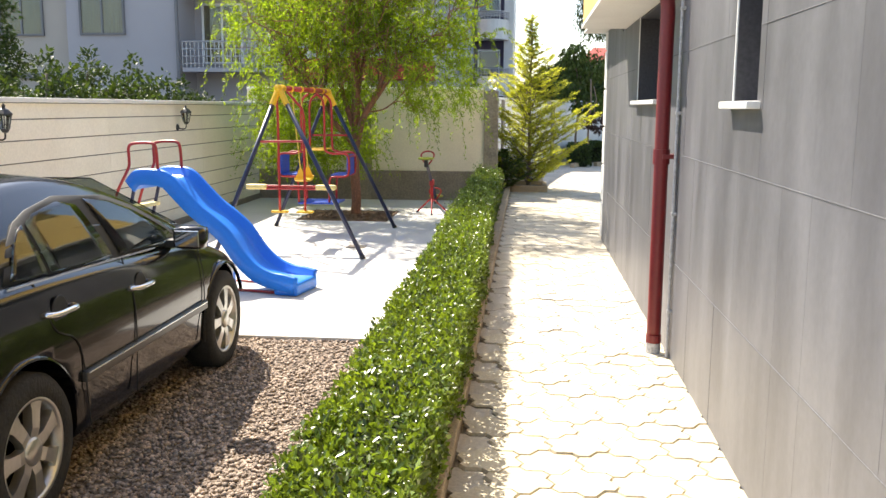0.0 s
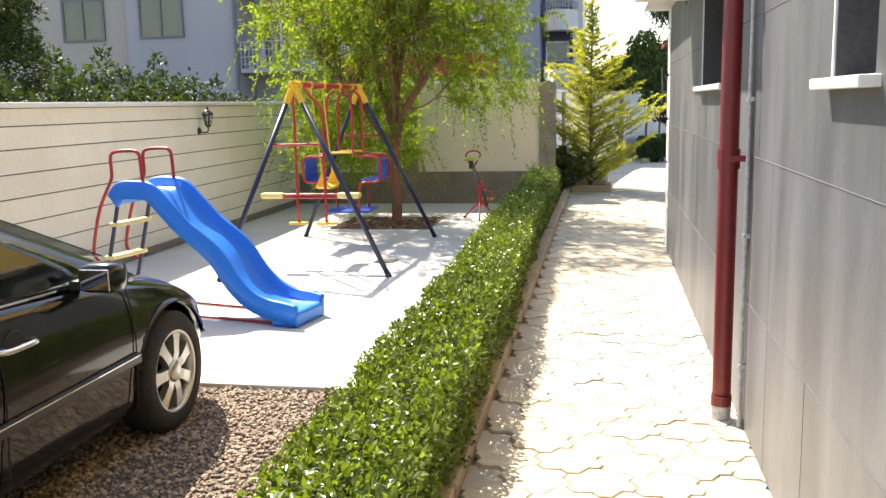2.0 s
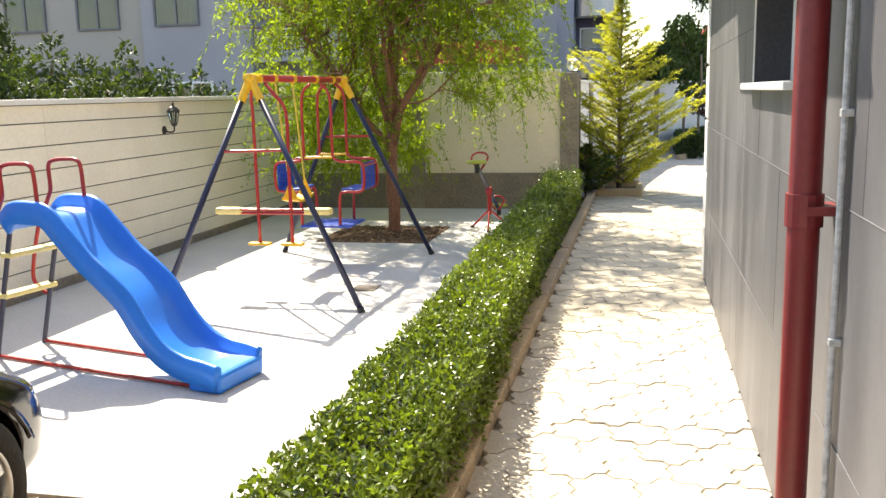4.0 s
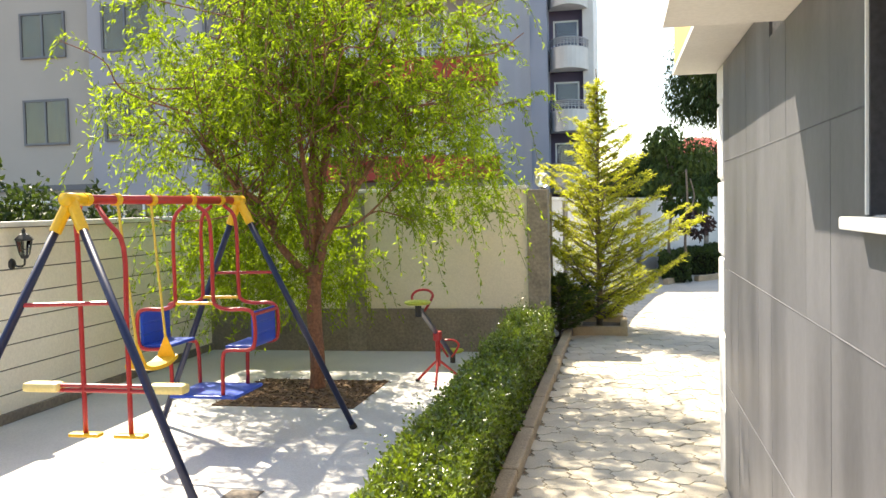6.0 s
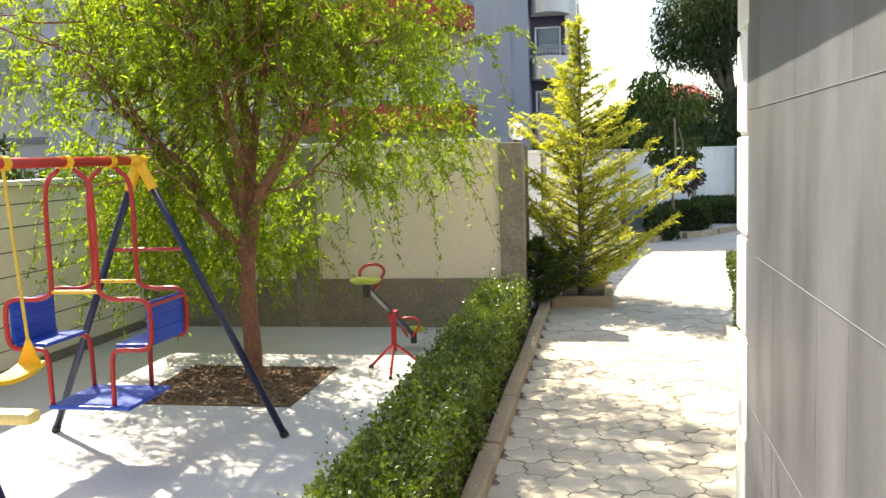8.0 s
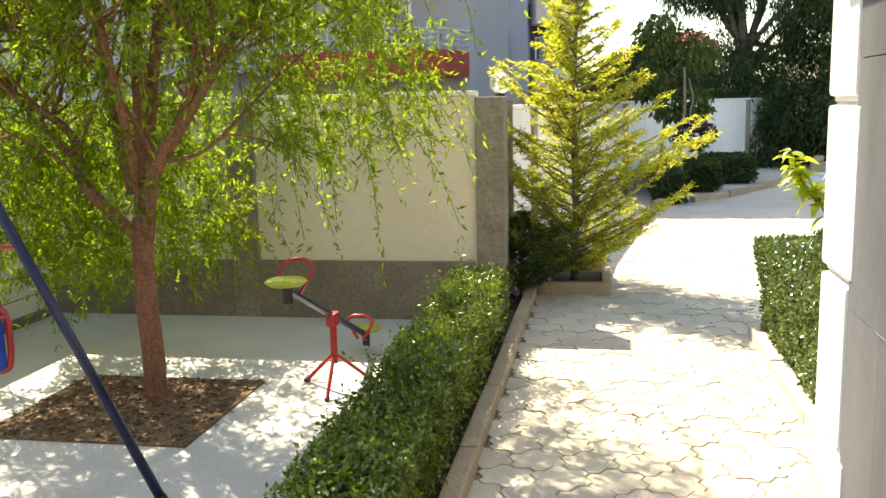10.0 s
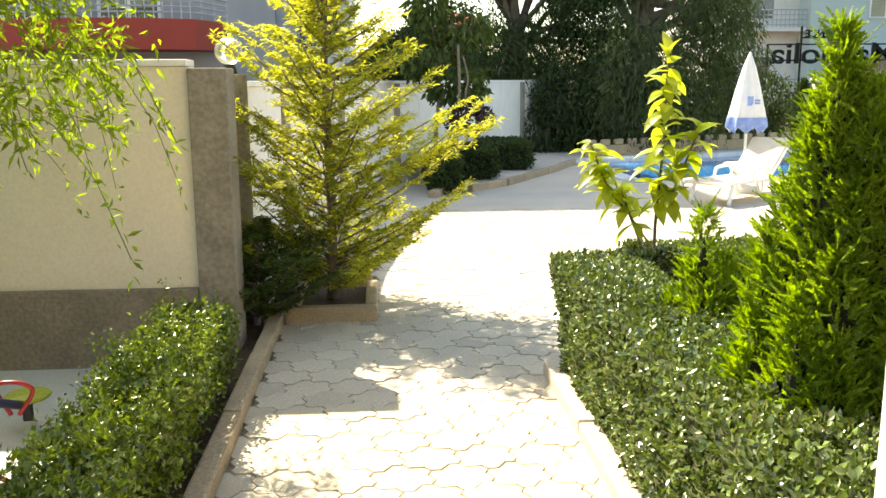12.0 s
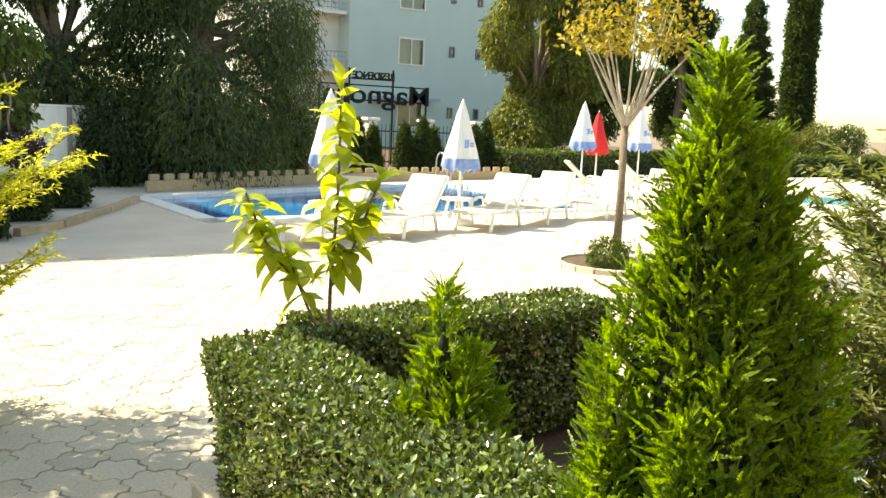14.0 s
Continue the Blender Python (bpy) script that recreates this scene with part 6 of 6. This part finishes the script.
# bushes behind the boundary wall
for k, (x, y, h, r, mm, lab) in enumerate(((-6.1, 6.6, 1.85, 0.42, "mid_leaf", "light green leafy bush above the boundary wall"), (-6.3, 7.9, 1.7, 0.40, "mid_leaf", "light green leafy bush above the boundary wall"), (-6.4, 9.6, 2.15, 0.8, "dark_leaf", "dark green bush above the boundary wall"), (-6.2, 10.9, 2.2, 0.8, "dark_leaf", "dark green bush above the boundary wall"),
                                           (-6.3, 12.2, 2.25, 0.8, "dark_leaf", "dark green bush above the boundary wall"), (-6.2, 13.6, 2.0, 0.8, "dark_leaf", "dark green bush above the boundary wall"), (-6.2, 4.6, 1.9, 0.6, "dark_leaf", "dark green bush above the boundary wall"))):
    clump_tree("garden_bush", x, y, -0.3, 0.8, 0.04, [((0, 0, h * 0.62), (r * 0.9, r, h * 0.33)), ((r * 0.5, 0.3, h * 0.78), (r * 0.5, r * 0.5, h * 0.26)), ((-r * 0.3, -0.35, h * 0.84), (r * 0.5, r * 0.4, h * 0.26)), ((0.1, 0.05 + 0.3 * (k % 3 - 1), h * 1.04), (0.12, 0.12, h * 0.14))], 3800, 0.085, 0.5, mm, lab, 120 + k, category="shrub")
clump_tree("garden_tree", -9.9, 12.6, -0.3, 2.2, 0.12, [((0, 0, 3.2), (1.3, 1.2, 1.1)), ((0.9, 0, 2.5), (0.8, 0.9, 0.8)), ((-0.6, 0.2, 4.0), (1.0, 1.0, 0.9)), ((0.7, 0.2, 3.9), (0.8, 0.8, 0.8))], 24000, 0.085, 0.45, "dark_leaf", "dark green garden tree behind the boundary wall", 130)
# ---- buildings behind ----
M.update(
    facade=mat("pale lilac facade", (0.39, 0.38, 0.40), (0.34, 0.33, 0.35), 0.4, 0.9, bump=0.1, fine=0.05),
    facade_beige=mat("beige facade", (0.44, 0.40, 0.355), (0.39, 0.355, 0.31), 0.4, 0.9, bump=0.1, fine=0.05),
    facade_blue=mat("pale blue facade", (0.40, 0.44, 0.53), (0.35, 0.39, 0.48), 0.4, 0.9, bump=0.1, fine=0.05),
    facade_green=mat("pale green facade", (0.52, 0.62, 0.60), (0.46, 0.56, 0.54), 0.4, 0.9, bump=0.1, fine=0.05),
    red_band=mat("brick red parapet", (0.36, 0.05, 0.03), (0.30, 0.04, 0.025), 0.8, 0.8, fine=0.08),
    violet=mat("violet-grey recess", (0.13, 0.11, 0.18), (0.10, 0.085, 0.14), 0.8, 0.85),
    frame_grey=mat("grey window frame", (0.16, 0.16, 0.17), (0.13, 0.13, 0.14), 4, 0.5),
    rail=mat("grey steel railing", (0.45, 0.46, 0.48), (0.4, 0.4, 0.42), 6, 0.4, metal=0.4),
    drape=mat("ochre curtain", (0.30, 0.22, 0.12), (0.18, 0.14, 0.09), 2, 0.9, streak=(6, 1, 0.3)),
    sign=mat("black sign letters", (0.012, 0.012, 0.013), (0.018, 0.03, 0.03), 5, 0.8, spec=0.1),
)


def far_window(b, o, x, y, z, w, h, frame_m="frame_grey", inner="drape", mull=1):
    """A window let into a far facade that faces -y: frame, panes, curtain."""
    f = part("window", box_bm(x - w / 2, y - 0.05, z, x - w / 2 + 0.08, y + 0.06, z + h, m=Matrix.Translation(-o)), frame_m, b)
    part("frame", box_bm(x + w / 2 - 0.08, y - 0.05, z, x + w / 2, y + 0.06, z + h, m=Matrix.Translation(-o)), frame_m, f)
    part("frame", box_bm(x - w / 2 + 0.08, y - 0.05, z, x + w / 2 - 0.08, y + 0.06, z + 0.08, m=Matrix.Translation(-o)), frame_m, f)
    part("frame", box_bm(x - w / 2 + 0.08, y - 0.05, z + h - 0.08, x + w / 2 - 0.08, y + 0.06, z + h, m=Matrix.Translation(-o)), frame_m, f)
    for k in range(mull):
        xm = x - w / 2 + w * (k + 1) / (mull + 1)
        part("mullion", box_bm(xm - 0.035, y - 0.05, z + 0.08, xm + 0.035, y + 0.06, z + h - 0.08, m=Matrix.Translation(-o)), frame_m, f)
    p = part("pane", box_bm(x - w / 2 + 0.08, y - 0.012, z + 0.08, x + w / 2 - 0.08, y - 0.004, z + h - 0.08, m=Matrix.Translation(-o)), GLASS, f)
    p.visible_shadow = False
    part("curtain", box_bm(x - w / 2 + 0.02, y + 0.004, z + 0.02, x + w / 2 - 0.02, y + 0.02, z + h - 0.02, m=Matrix.Translation(-o)), inner, f)


def balcony_rail(b, o, pts, z0, z1, bars=14):
    """Railing along plan points: three rails and uprights."""
    pts = [Vector((x, y, 0)) for x, y in pts]
    for k, z in enumerate(np.linspace(z0 + 0.15, z1, 4)):
        part("rail", tube_bm([p + Vector((0, 0, z)) - o for p in pts], 0.035 if k == 3 else 0.022, 6), "rail", b)
    for i in range(bars + 1):
        f = i / bars * (len(pts) - 1)
        j = min(int(f), len(pts) - 2)
        p = pts[j].lerp(pts[j + 1], f - j)
        part("baluster", tube_bm([p + Vector((0, 0, z0)) - o, p + Vector((0, 0, z1)) - o], 0.018, 5), "rail", b)


def apartment_block():
    o = Vector((-16, 32, -0.3))
    b = anchor("apartment_building", *o, label="pale lilac and beige apartment building with red balcony", category="building")
    T = Matrix.Translation(-o)
    part("wall", box_bm(-36, 32.02, -0.3, -17.45, 44, 15.0, m=T), "facade_beige", b, "beige rendered wall")
    part("wall", box_bm(-17.45, 31.6, -0.3, -13.1, 44, 15.0, m=T), "facade", b, "pale lilac rendered wall")
    part("wall", box_bm(-13.1, 33.2, -0.3, -3.7, 44, 15.0, m=T), "facade", b)
    part("roof", box_bm(-36.3, 31.3, 15.0, -3.4, 44.3, 15.3, m=T), "white", b)
    part("drainpipe", tube_bm([Vector((-13.15, 31.5, 0)) - o, Vector((-13.15, 31.5, 14.9)) - o], 0.07, 8), "frame_grey", b)
    part("ledge", box_bm(-36, 31.9, 2.55, -17.45, 32.02, 2.75, m=T), "frame_grey", b)
    for fl in range(4):
        z = 4.15 + 3.0 * fl
        for x in (-31.5, -28.5, -25.0, -22.5, -19.45):
            far_window(b, o, x, 31.99, z, 1.75, 1.58)
        far_window(b, o, -16.05, 31.57, z, 1.75, 1.58)
        for x in (-12.0, -9.4, -6.2):
            far_window(b, o, x, 33.17, z - 1.0, 1.6, 2.3, "white_plastic")
    for x in (-25.0, -20.5):
        far_window(b, o, x, 31.99, 0.9, 2.2, 1.3, "white_plastic")
    far_window(b, o, -15.6, 31.57, 0.9, 1.6, 1.3, "white_plastic")
    for fl in range(4):
        z = 2.95 + 3.0 * fl
        part("balcony", box_bm(-13.0, 31.5, z - 0.15, -9.9, 33.2, z, m=T), "facade", b)
        balcony_rail(b, o, [(-13.0, 31.55), (-9.9, 31.55)], z, z + 0.95, 20)
        bow = [(-9.6 + 5.9 * k / 12, 31.9 - 1.1 * math.sin(math.pi * k / 12) ** 0.6 if 0 < k < 12 else 33.0) for k in range(13)]
        bm = bmesh.new()
        lo = [bm.verts.new(Vector((x, y, z - 0.42)) - o) for x, y in bow]
        hi = [bm.verts.new(Vector((x, y, z + 0.30)) - o) for x, y in bow]
        for i in range(12):
            bm.faces.new((lo[i], lo[i + 1], hi[i + 1], hi[i]))
        bm.faces.new(lo)
        bm.faces.new(hi[::-1])
        bmesh.ops.recalc_face_normals(bm, faces=bm.faces)
        part("balcony", bm, "red_band", b, "curved brick red balcony parapet")
        balcony_rail(b, o, bow, z + 0.3, z + 0.85, 30)


apartment_block()


def balcony_tower():
    o = Vector((-4, 46, -0.3))
    b = anchor("apartment_tower", *o, label="pale blue apartment block with curved white balconies", category="building")
    T = Matrix.Translation(-o)
    part("wall", box_bm(-7.5, 46, -0.3, -3.1, 56, 18, m=T), "facade_blue", b)
    part("recess", box_bm(-3.1, 47.4, -0.3, -1.5, 56, 18, m=T), "violet", b, "violet-grey recessed wall")
    part("end_wall", box_bm(-1.5, 47.0, -0.3, -1.0, 56, 18, m=T), "white", b)
    part("roof", box_bm(-7.7, 45.8, 18, -0.8, 56.2, 18.3, m=T), "white", b)
    for fl in range(6):
        z = 2.4 + 2.9 * fl
        bow = [(-3.1 + 1.9 * k / 10, 47.2 - 1.5 * math.sin(math.pi * k / 10) ** 0.5 if 0 < k < 10 else 47.2) for k in range(11)]
        bm = bmesh.new()
        lo = [bm.verts.new(Vector((x, y, z - 0.25)) - o) for x, y in bow]
        hi = [bm.verts.new(Vector((x, y, z + 0.75)) - o) for x, y in bow]
        for i in range(10):
            bm.faces.new((lo[i], lo[i + 1], hi[i + 1], hi[i]))
        bm.faces.new(lo)
        bm.faces.new(hi[::-1])
        bmesh.ops.recalc_face_normals(bm, faces=bm.faces)
        part("balcony", bm, "white", b, "curved white balcony")
        balcony_rail(b, o, bow, z + 0.75, z + 1.15, 12)
        far_window(b, o, -4.35, 45.98, z + 0.7, 0.9, 1.5, "frame_grey", "violet", 0)
        far_window(b, o, -2.3, 47.37, z + 0.1, 1.2, 2.1, "white_plastic", "violet", 0)


balcony_tower()


def pale_house():
    o = Vector((30, 60, -0.3))
    b = anchor("pale_house", *o, label="pale green residential building with a balcony side", category="building")
    T = Matrix.Translation(-o)
    part("wall", box_bm(25.0, 60, -0.3, 40, 72, 14, m=T), "facade_green", b)
    part("side_wall", box_bm(20.6, 61.5, -0.3, 25.0, 72, 14, m=T), "white", b)
    part("roof", box_bm(20.4, 59.7, 14, 40.3, 72.3, 14.3, m=T), "white", b)
    for z in (1.2, 5.15, 8.6):
        for x, w in ((29.4, 1.9), (37.5, 1.9)):
            far_window(b, o, x, 59.97, z, w, 1.7, "white_plastic", "drape", 1)
        for x in (32.5, 34.6):
            far_window(b, o, x, 59.97, z + 0.7, 0.4, 0.7, "frame_grey", "violet", 0)
        far_window(b, o, 22.8, 61.47, z, 1.4, 1.9, "white_plastic", "violet", 0)
        part("balcony", box_bm(20.8, 60.2, z - 0.7, 24.9, 61.5, z - 0.5, m=T), "white", b)
        balcony_rail(b, o, [(20.8, 60.25), (24.9, 60.25)], z - 0.5, z + 0.5, 16)
    part("awning", box_bm(26.5, 58.8, 2.9, 31.0, 60.0, 3.1, m=T), "facade_blue", b)


pale_house()

# low house with a red roof far behind the wall
hs2 = anchor("small_house", 5.5, 66.0, -0.3, label="small distant house with a red tiled roof", category="building")
part("wall", box_bm(-1.5, 0, 0, 1.5, 6, 5.2), "facade_beige", hs2)
bm = bmesh.new()
v = [bm.verts.new(p) for p in ((-1.8, -0.4, 5.2), (1.8, -0.4, 5.2), (1.8, 6.4, 5.2), (-1.8, 6.4, 5.2), (-0.8, 3, 6.4), (0.8, 3, 6.4))]
for f in ((0, 1, 5, 4), (1, 2, 5), (2, 3, 4, 5), (3, 0, 4), (3, 2, 1, 0)):
    bm.faces.new([v[i] for i in f])
part("roof", bm, "red_band", hs2)

# fence with white posts, and the sign seen from behind
FY = 36.0
fence = anchor("fence", 15.0, FY, -0.05, label="dark metal railing between white fence posts", category="fence")
for x in (9.9, 12.0, 13.8, 15.9, 18.0):
    part("post", box_bm(x - 15 - 0.17, -0.17, 0, x - 15 + 0.17, 0.17, 1.7, bevel=0.015), "white", fence)
    part("cap", box_bm(x - 15 - 0.23, -0.23, 1.7, x - 15 + 0.23, 0.23, 1.80, bevel=0.02), "white", fence)
for xa, xb in ((9.9, 12.0), (12.0, 13.8), (13.8, 15.9), (15.9, 18.0)):
    for z in (0.35, 1.35):
        part("rail", box_bm(xa - 15 + 0.17, -0.02, z, xb - 15 - 0.17, 0.02, z + 0.04), "black", fence)
    for x in np.arange(xa + 0.27, xb - 0.2, 0.15):
        part("bar", tube_bm([(x - 15, 0, 0.2), (x - 15, 0, 1.6)], 0.012, 5), "black", fence)


def letters(text, size, width):
    """Solid letters, scaled to a given length."""
    cu = bpy.data.curves.new("letters", "FONT")
    cu.body, cu.size, cu.extrude, cu.offset = text, size, 0.03, 0.010
    ob = new("letters", cu)
    bpy.context.view_layer.update()
    me = bpy.data.meshes.new_from_object(ob.evaluated_get(bpy.context.evaluated_depsgraph_get()))
    bpy.data.objects.remove(ob)
    xs = [v.co.x for v in me.vertices]
    k = width / (max(xs) - min(xs))
    for v in me.vertices:
        v.co.x = (v.co.x - min(xs)) * k
    me.materials.clear()
    me.materials.append(M["sign"])
    return me


sg = anchor("name_sign", 18.45, 40.0, -0.05, 180, label="black name sign on a frame, seen from behind", category="sign")
for text, size, width, x, z in (("Magnolia", 1.02, 4.55, 0.0, 2.32), ("RESIDENCE", 0.36, 1.75, 1.55, 3.22)):
    ob = new("lettering", letters(text, size, width))
    ob.parent = sg
    ob.matrix_basis = pose(x, 0, z, 90, 0, 0)
for z in (2.40, 2.95, 3.18):
    part("frame_bar", box_bm(0.0 if z < 3 else 1.5, -0.10, z, 4.6 if z < 3 else 3.4, -0.05, z + 0.05), "sign", sg)
for x in (0.0, 1.5, 3.35, 4.55):
    part("frame_post", box_bm(x, -0.16, 0.0, x + 0.06, -0.10, 3.0 if x in (0.0, 4.55) else 3.6), "sign", sg)
# ---- kerbs, tiles, paving, gravel ----
kl = new("kerb_path")
tagged(kl, "tan concrete kerb between hedge and path", "kerb", kind="structure")
for k, y in enumerate(np.arange(-4.5, 15.0, 0.995)):
    kb = part("kerb_stone", box_bm(-0.575 + rr.uniform(-0.004, 0.004), y, -0.2, KERB_X - 0.004 + rr.uniform(-0.004, 0.003), y + 0.985, 0.08 + rr.uniform(-0.006, 0.006), bevel=0.014), "kerb", kl)
kr = new("kerb_bed")
tagged(kr, "pale concrete kerb along the corner bed", "kerb", kind="structure")
for k, y in enumerate(np.arange(10.2, 14.0, 0.975)):
    part("kerb_stone", box_bm(1.215, y, -0.2, 1.315, y + 0.965, 0.08 + rr.uniform(-0.006, 0.006), bevel=0.014), "kerb_pale", kr)
part("bed_floor", box_bm(1.315, 9.86, -0.25, 3.9, 14.2, 0.02), "soil", kr)
# kerbed planting boxes at the conifer and further on
for x0, y0, x1, y1 in ((-0.46, 15.36, 0.21, 16.25), (-0.50, 16.5, 0.16, 17.6)):
    pb = anchor("planting_bed", (x0 + x1) / 2, y0, 0, label="small planting bed edged with tan concrete kerbs", category="planting bed", kind="structure")
    m = Matrix.Translation((-(x0 + x1) / 2, -y0, 0))
    for b in ((x0, y0, x1, y0 + 0.09), (x1 - 0.09, y0 + 0.095, x1, y1), (x0, y0 + 0.095, x0 + 0.09, y1)):
        part("kerb_stone", box_bm(b[0], b[1], -0.1, b[2], b[3], 0.115, bevel=0.012, m=m), "kerb", pb)
    part("soil", box_bm(x0 + 0.09, y0 + 0.09, -0.1, x1 - 0.09, y1, 0.055, m=m), "soil", pb)

# wall tiles
TW, TH = 0.335, 0.675
rows = [(0.0, 0.61), (0.613, 1.262), (1.265, 1.857), (1.860, 2.268)]
for r, (z0, z1) in enumerate(rows):
    for y in np.arange(-4.5, 9.45, TW):
        y1 = min(y + TW - 0.0005, 9.49)
        if any(a < y1 and b > y and z1 > w0 for a, b, w0, w1 in WINDOWS):
            spans = []
            for a, b, w0, w1 in WINDOWS:
                if a < y1 and b > y:
                    if z0 < w0 - 0.04:
                        spans.append((y, y1, z0, min(z1, w0 - 0.036)))
                    if y < a - 0.02:
                        spans.append((y, a, max(z0, w0 - 0.036), z1))
                    if y1 > b + 0.02:
                        spans.append((b, y1, max(z0, w0 - 0.036), z1))
            spans = [s for s in spans if s[3] > s[2] + 0.01]
        else:
            spans = [(y, y1, z0, z1)]
        if r == 3 and y > 7.60:
            spans = [(y, y1, z0, 2.405)]
        for a, b, c, d in spans:
            part("tile", box_bm(WALL_X - rr.uniform(0, 0.0015), a, c, WALL_X + 0.011, b, d), "tile", building)

# pale joint lines between the courses of tiles
for z in (0.6105, 1.2625, 1.8575):
    y = -4.5
    for a, b, w0, w1 in sorted(WINDOWS) + [(9.49, 9.5, 0.0, 9.0)]:
        if z < w0 - 0.04 or y >= a:
            continue
        part("joint_line", box_bm(WALL_X - 0.003, y, z, WALL_X + 0.011, a - (0.22 if a > 9 else 0.0), z + 0.003), "chalk", building)
        y = b

# paving: wavy six-sided blocks
PX, PY = 0.262, 0.205


def paver_outline():
    """A six-sided block whose sides are S-curves, so that neighbours interlock."""
    a, b = PX / 2, PY / 3
    corner = [(0, 2 * b), (-a, b), (-a, -b), (0, -2 * b), (a, -b), (a, b)]
    out = []
    for i in range(6):
        p, q = Vector(corner[i]), Vector(corner[(i + 1) % 6])
        d = q - p
        nrm = Vector((d.y, -d.x)) * 0.13
        for u, s in ((0, 0), (0.28, 1), (0.72, -1)):
            out.append(p + d * u + nrm * s)
    return out


OUT = paver_outline()


def paver_rows(x, y, z=0.0, lift=0.0, tilt=(0, 0)):
    top = [(x + p.x * 0.955, y + p.y * 0.955, z + lift + tilt[0] * p.x + tilt[1] * p.y) for p in OUT]
    low = [(x + p.x * 0.99, y + p.y * 0.99, z - 0.013) for p in OUT]
    return top + low


NO = len(OUT)
FACES = [tuple(range(NO))] + [(i, i + NO, (i + 1) % NO + NO, (i + 1) % NO) for i in range(NO)]
variants = []
for k in range(8):
    me = bpy.data.meshes.new("paver")
    me.from_pydata(paver_rows(0, 0, 0, rr.uniform(-0.002, 0.002), (rr.uniform(-0.02, 0.02), rr.uniform(-0.02, 0.02))), [], FACES)
    me.materials.append(M["paver"])
    variants.append(me)
verts, faces, single = [], [], 0
warm_v, warm_f = [], []
for j in range(-25, 118):
    y = j * PY * 2 / 2 * 0.667 * 1.5
    for i in range(-5, 48):
        x = KERB_X + 0.02 + (i + 0.5 * (j % 2)) * PX
        on_path = KERB_X - 0.09 < x < WALL_X + 0.12 and y < 9.8 or KERB_X - 0.09 < x < 1.27 and 9.8 <= y < 14.15 or KERB_X - 0.09 < x < 9.0 and 14.15 <= y < 21.0 and not (1.3 < x < 3.7 and y < 14.35) and not (x < 0.12 and 15.42 < y < 17.6)
        if not on_path or y < -2:
            continue
        if 7.2 < y < 13.6 and single < 300:
            ob = new("paver", variants[rr.randrange(8)])
            ob.parent = path_bed
            ob.location = (x, y, rr.uniform(-0.002, 0.002))
            ob.rotation_euler = (0, 0, math.pi * rr.randrange(2))
            single += 1
        else:
            vs, fs = (warm_v, warm_f) if y < 4.86 and x > KERB_X + 0.02 else (verts, faces)
            o = len(vs)
            vs += paver_rows(x, y, 0.012 if vs is warm_v else 0, rr.uniform(-0.003, 0.003), (rr.uniform(-0.02, 0.02), rr.uniform(-0.02, 0.02)))
            fs += [tuple(v + o for v in f) for f in FACES]
rest = mesh_part("paver_field", verts, faces, "paver_far", path_bed)
tagged(rest, kind="stuff")
tagged(mesh_part("paver_field", warm_v, warm_f, "paver_warm", path_bed, "yellowed older paving blocks"), kind="stuff")
bm = box_bm(KERB_X, 21.0, -0.2, 24, 23.9, -0.001)
box(bm, KERB_X, 23.9, -0.2, 4.45, 34, -0.001)
box(bm, 9.1, 14.3, -0.2, 24, 21.0, -0.001)
tagged(part("plaza", bm, "paver_far"), "pale sunlit paved terrace round the pool", "pavement", kind="structure")

# gravel
rngg = np.random.default_rng(9)
n = 30000
base = np.array([(1, 0, 0), (0, 1, 0), (-1, 0, 0), (0, -1, 0), (0, 0, 1), (0, 0, -0.6)], float)
tri = np.array([(0, 1, 4), (1, 2, 4), (2, 3, 4), (3, 0, 4), (1, 0, 5), (2, 1, 5), (3, 2, 5), (0, 3, 5)])
pos = np.stack([rngg.uniform(-3.2, -1.03, n), rngg.uniform(-0.5, 5.12, n), np.full(n, -0.148) + rngg.uniform(0, 0.006, n)], 1)
siz = rngg.uniform(0.010, 0.021, (n, 1)) * rngg.uniform(0.6, 1.25, (n, 3))
ang = rngg.uniform(0, math.tau, n)
v = base[None] * siz[:, None, :] * np.array((1, 1, 0.7))
v = v + rngg.normal(size=v.shape) * 0.002
c, s = np.cos(ang)[:, None], np.sin(ang)[:, None]
v = np.stack([v[..., 0] * c - v[..., 1] * s, v[..., 0] * s + v[..., 1] * c, v[..., 2]], -1) + pos[:, None]
f = (tri[None] + (np.arange(n) * 6)[:, None, None]).reshape(-1, 3)
me = bpy.data.meshes.new("gravel")
me.vertices.add(n * 6)
me.vertices.foreach_set("co", v.ravel())
me.loops.add(f.size)
me.loops.foreach_set("vertex_index", f.ravel().astype(np.int32))
me.polygons.add(len(f))
me.polygons.foreach_set("loop_start", np.arange(0, f.size, 3, dtype=np.int32))
me.update()
me.validate()
me.materials.append(M["gravel"])
tagged(new("gravel", me), "brown and grey loose gravel of the parking bay", "gravel", kind="stuff")
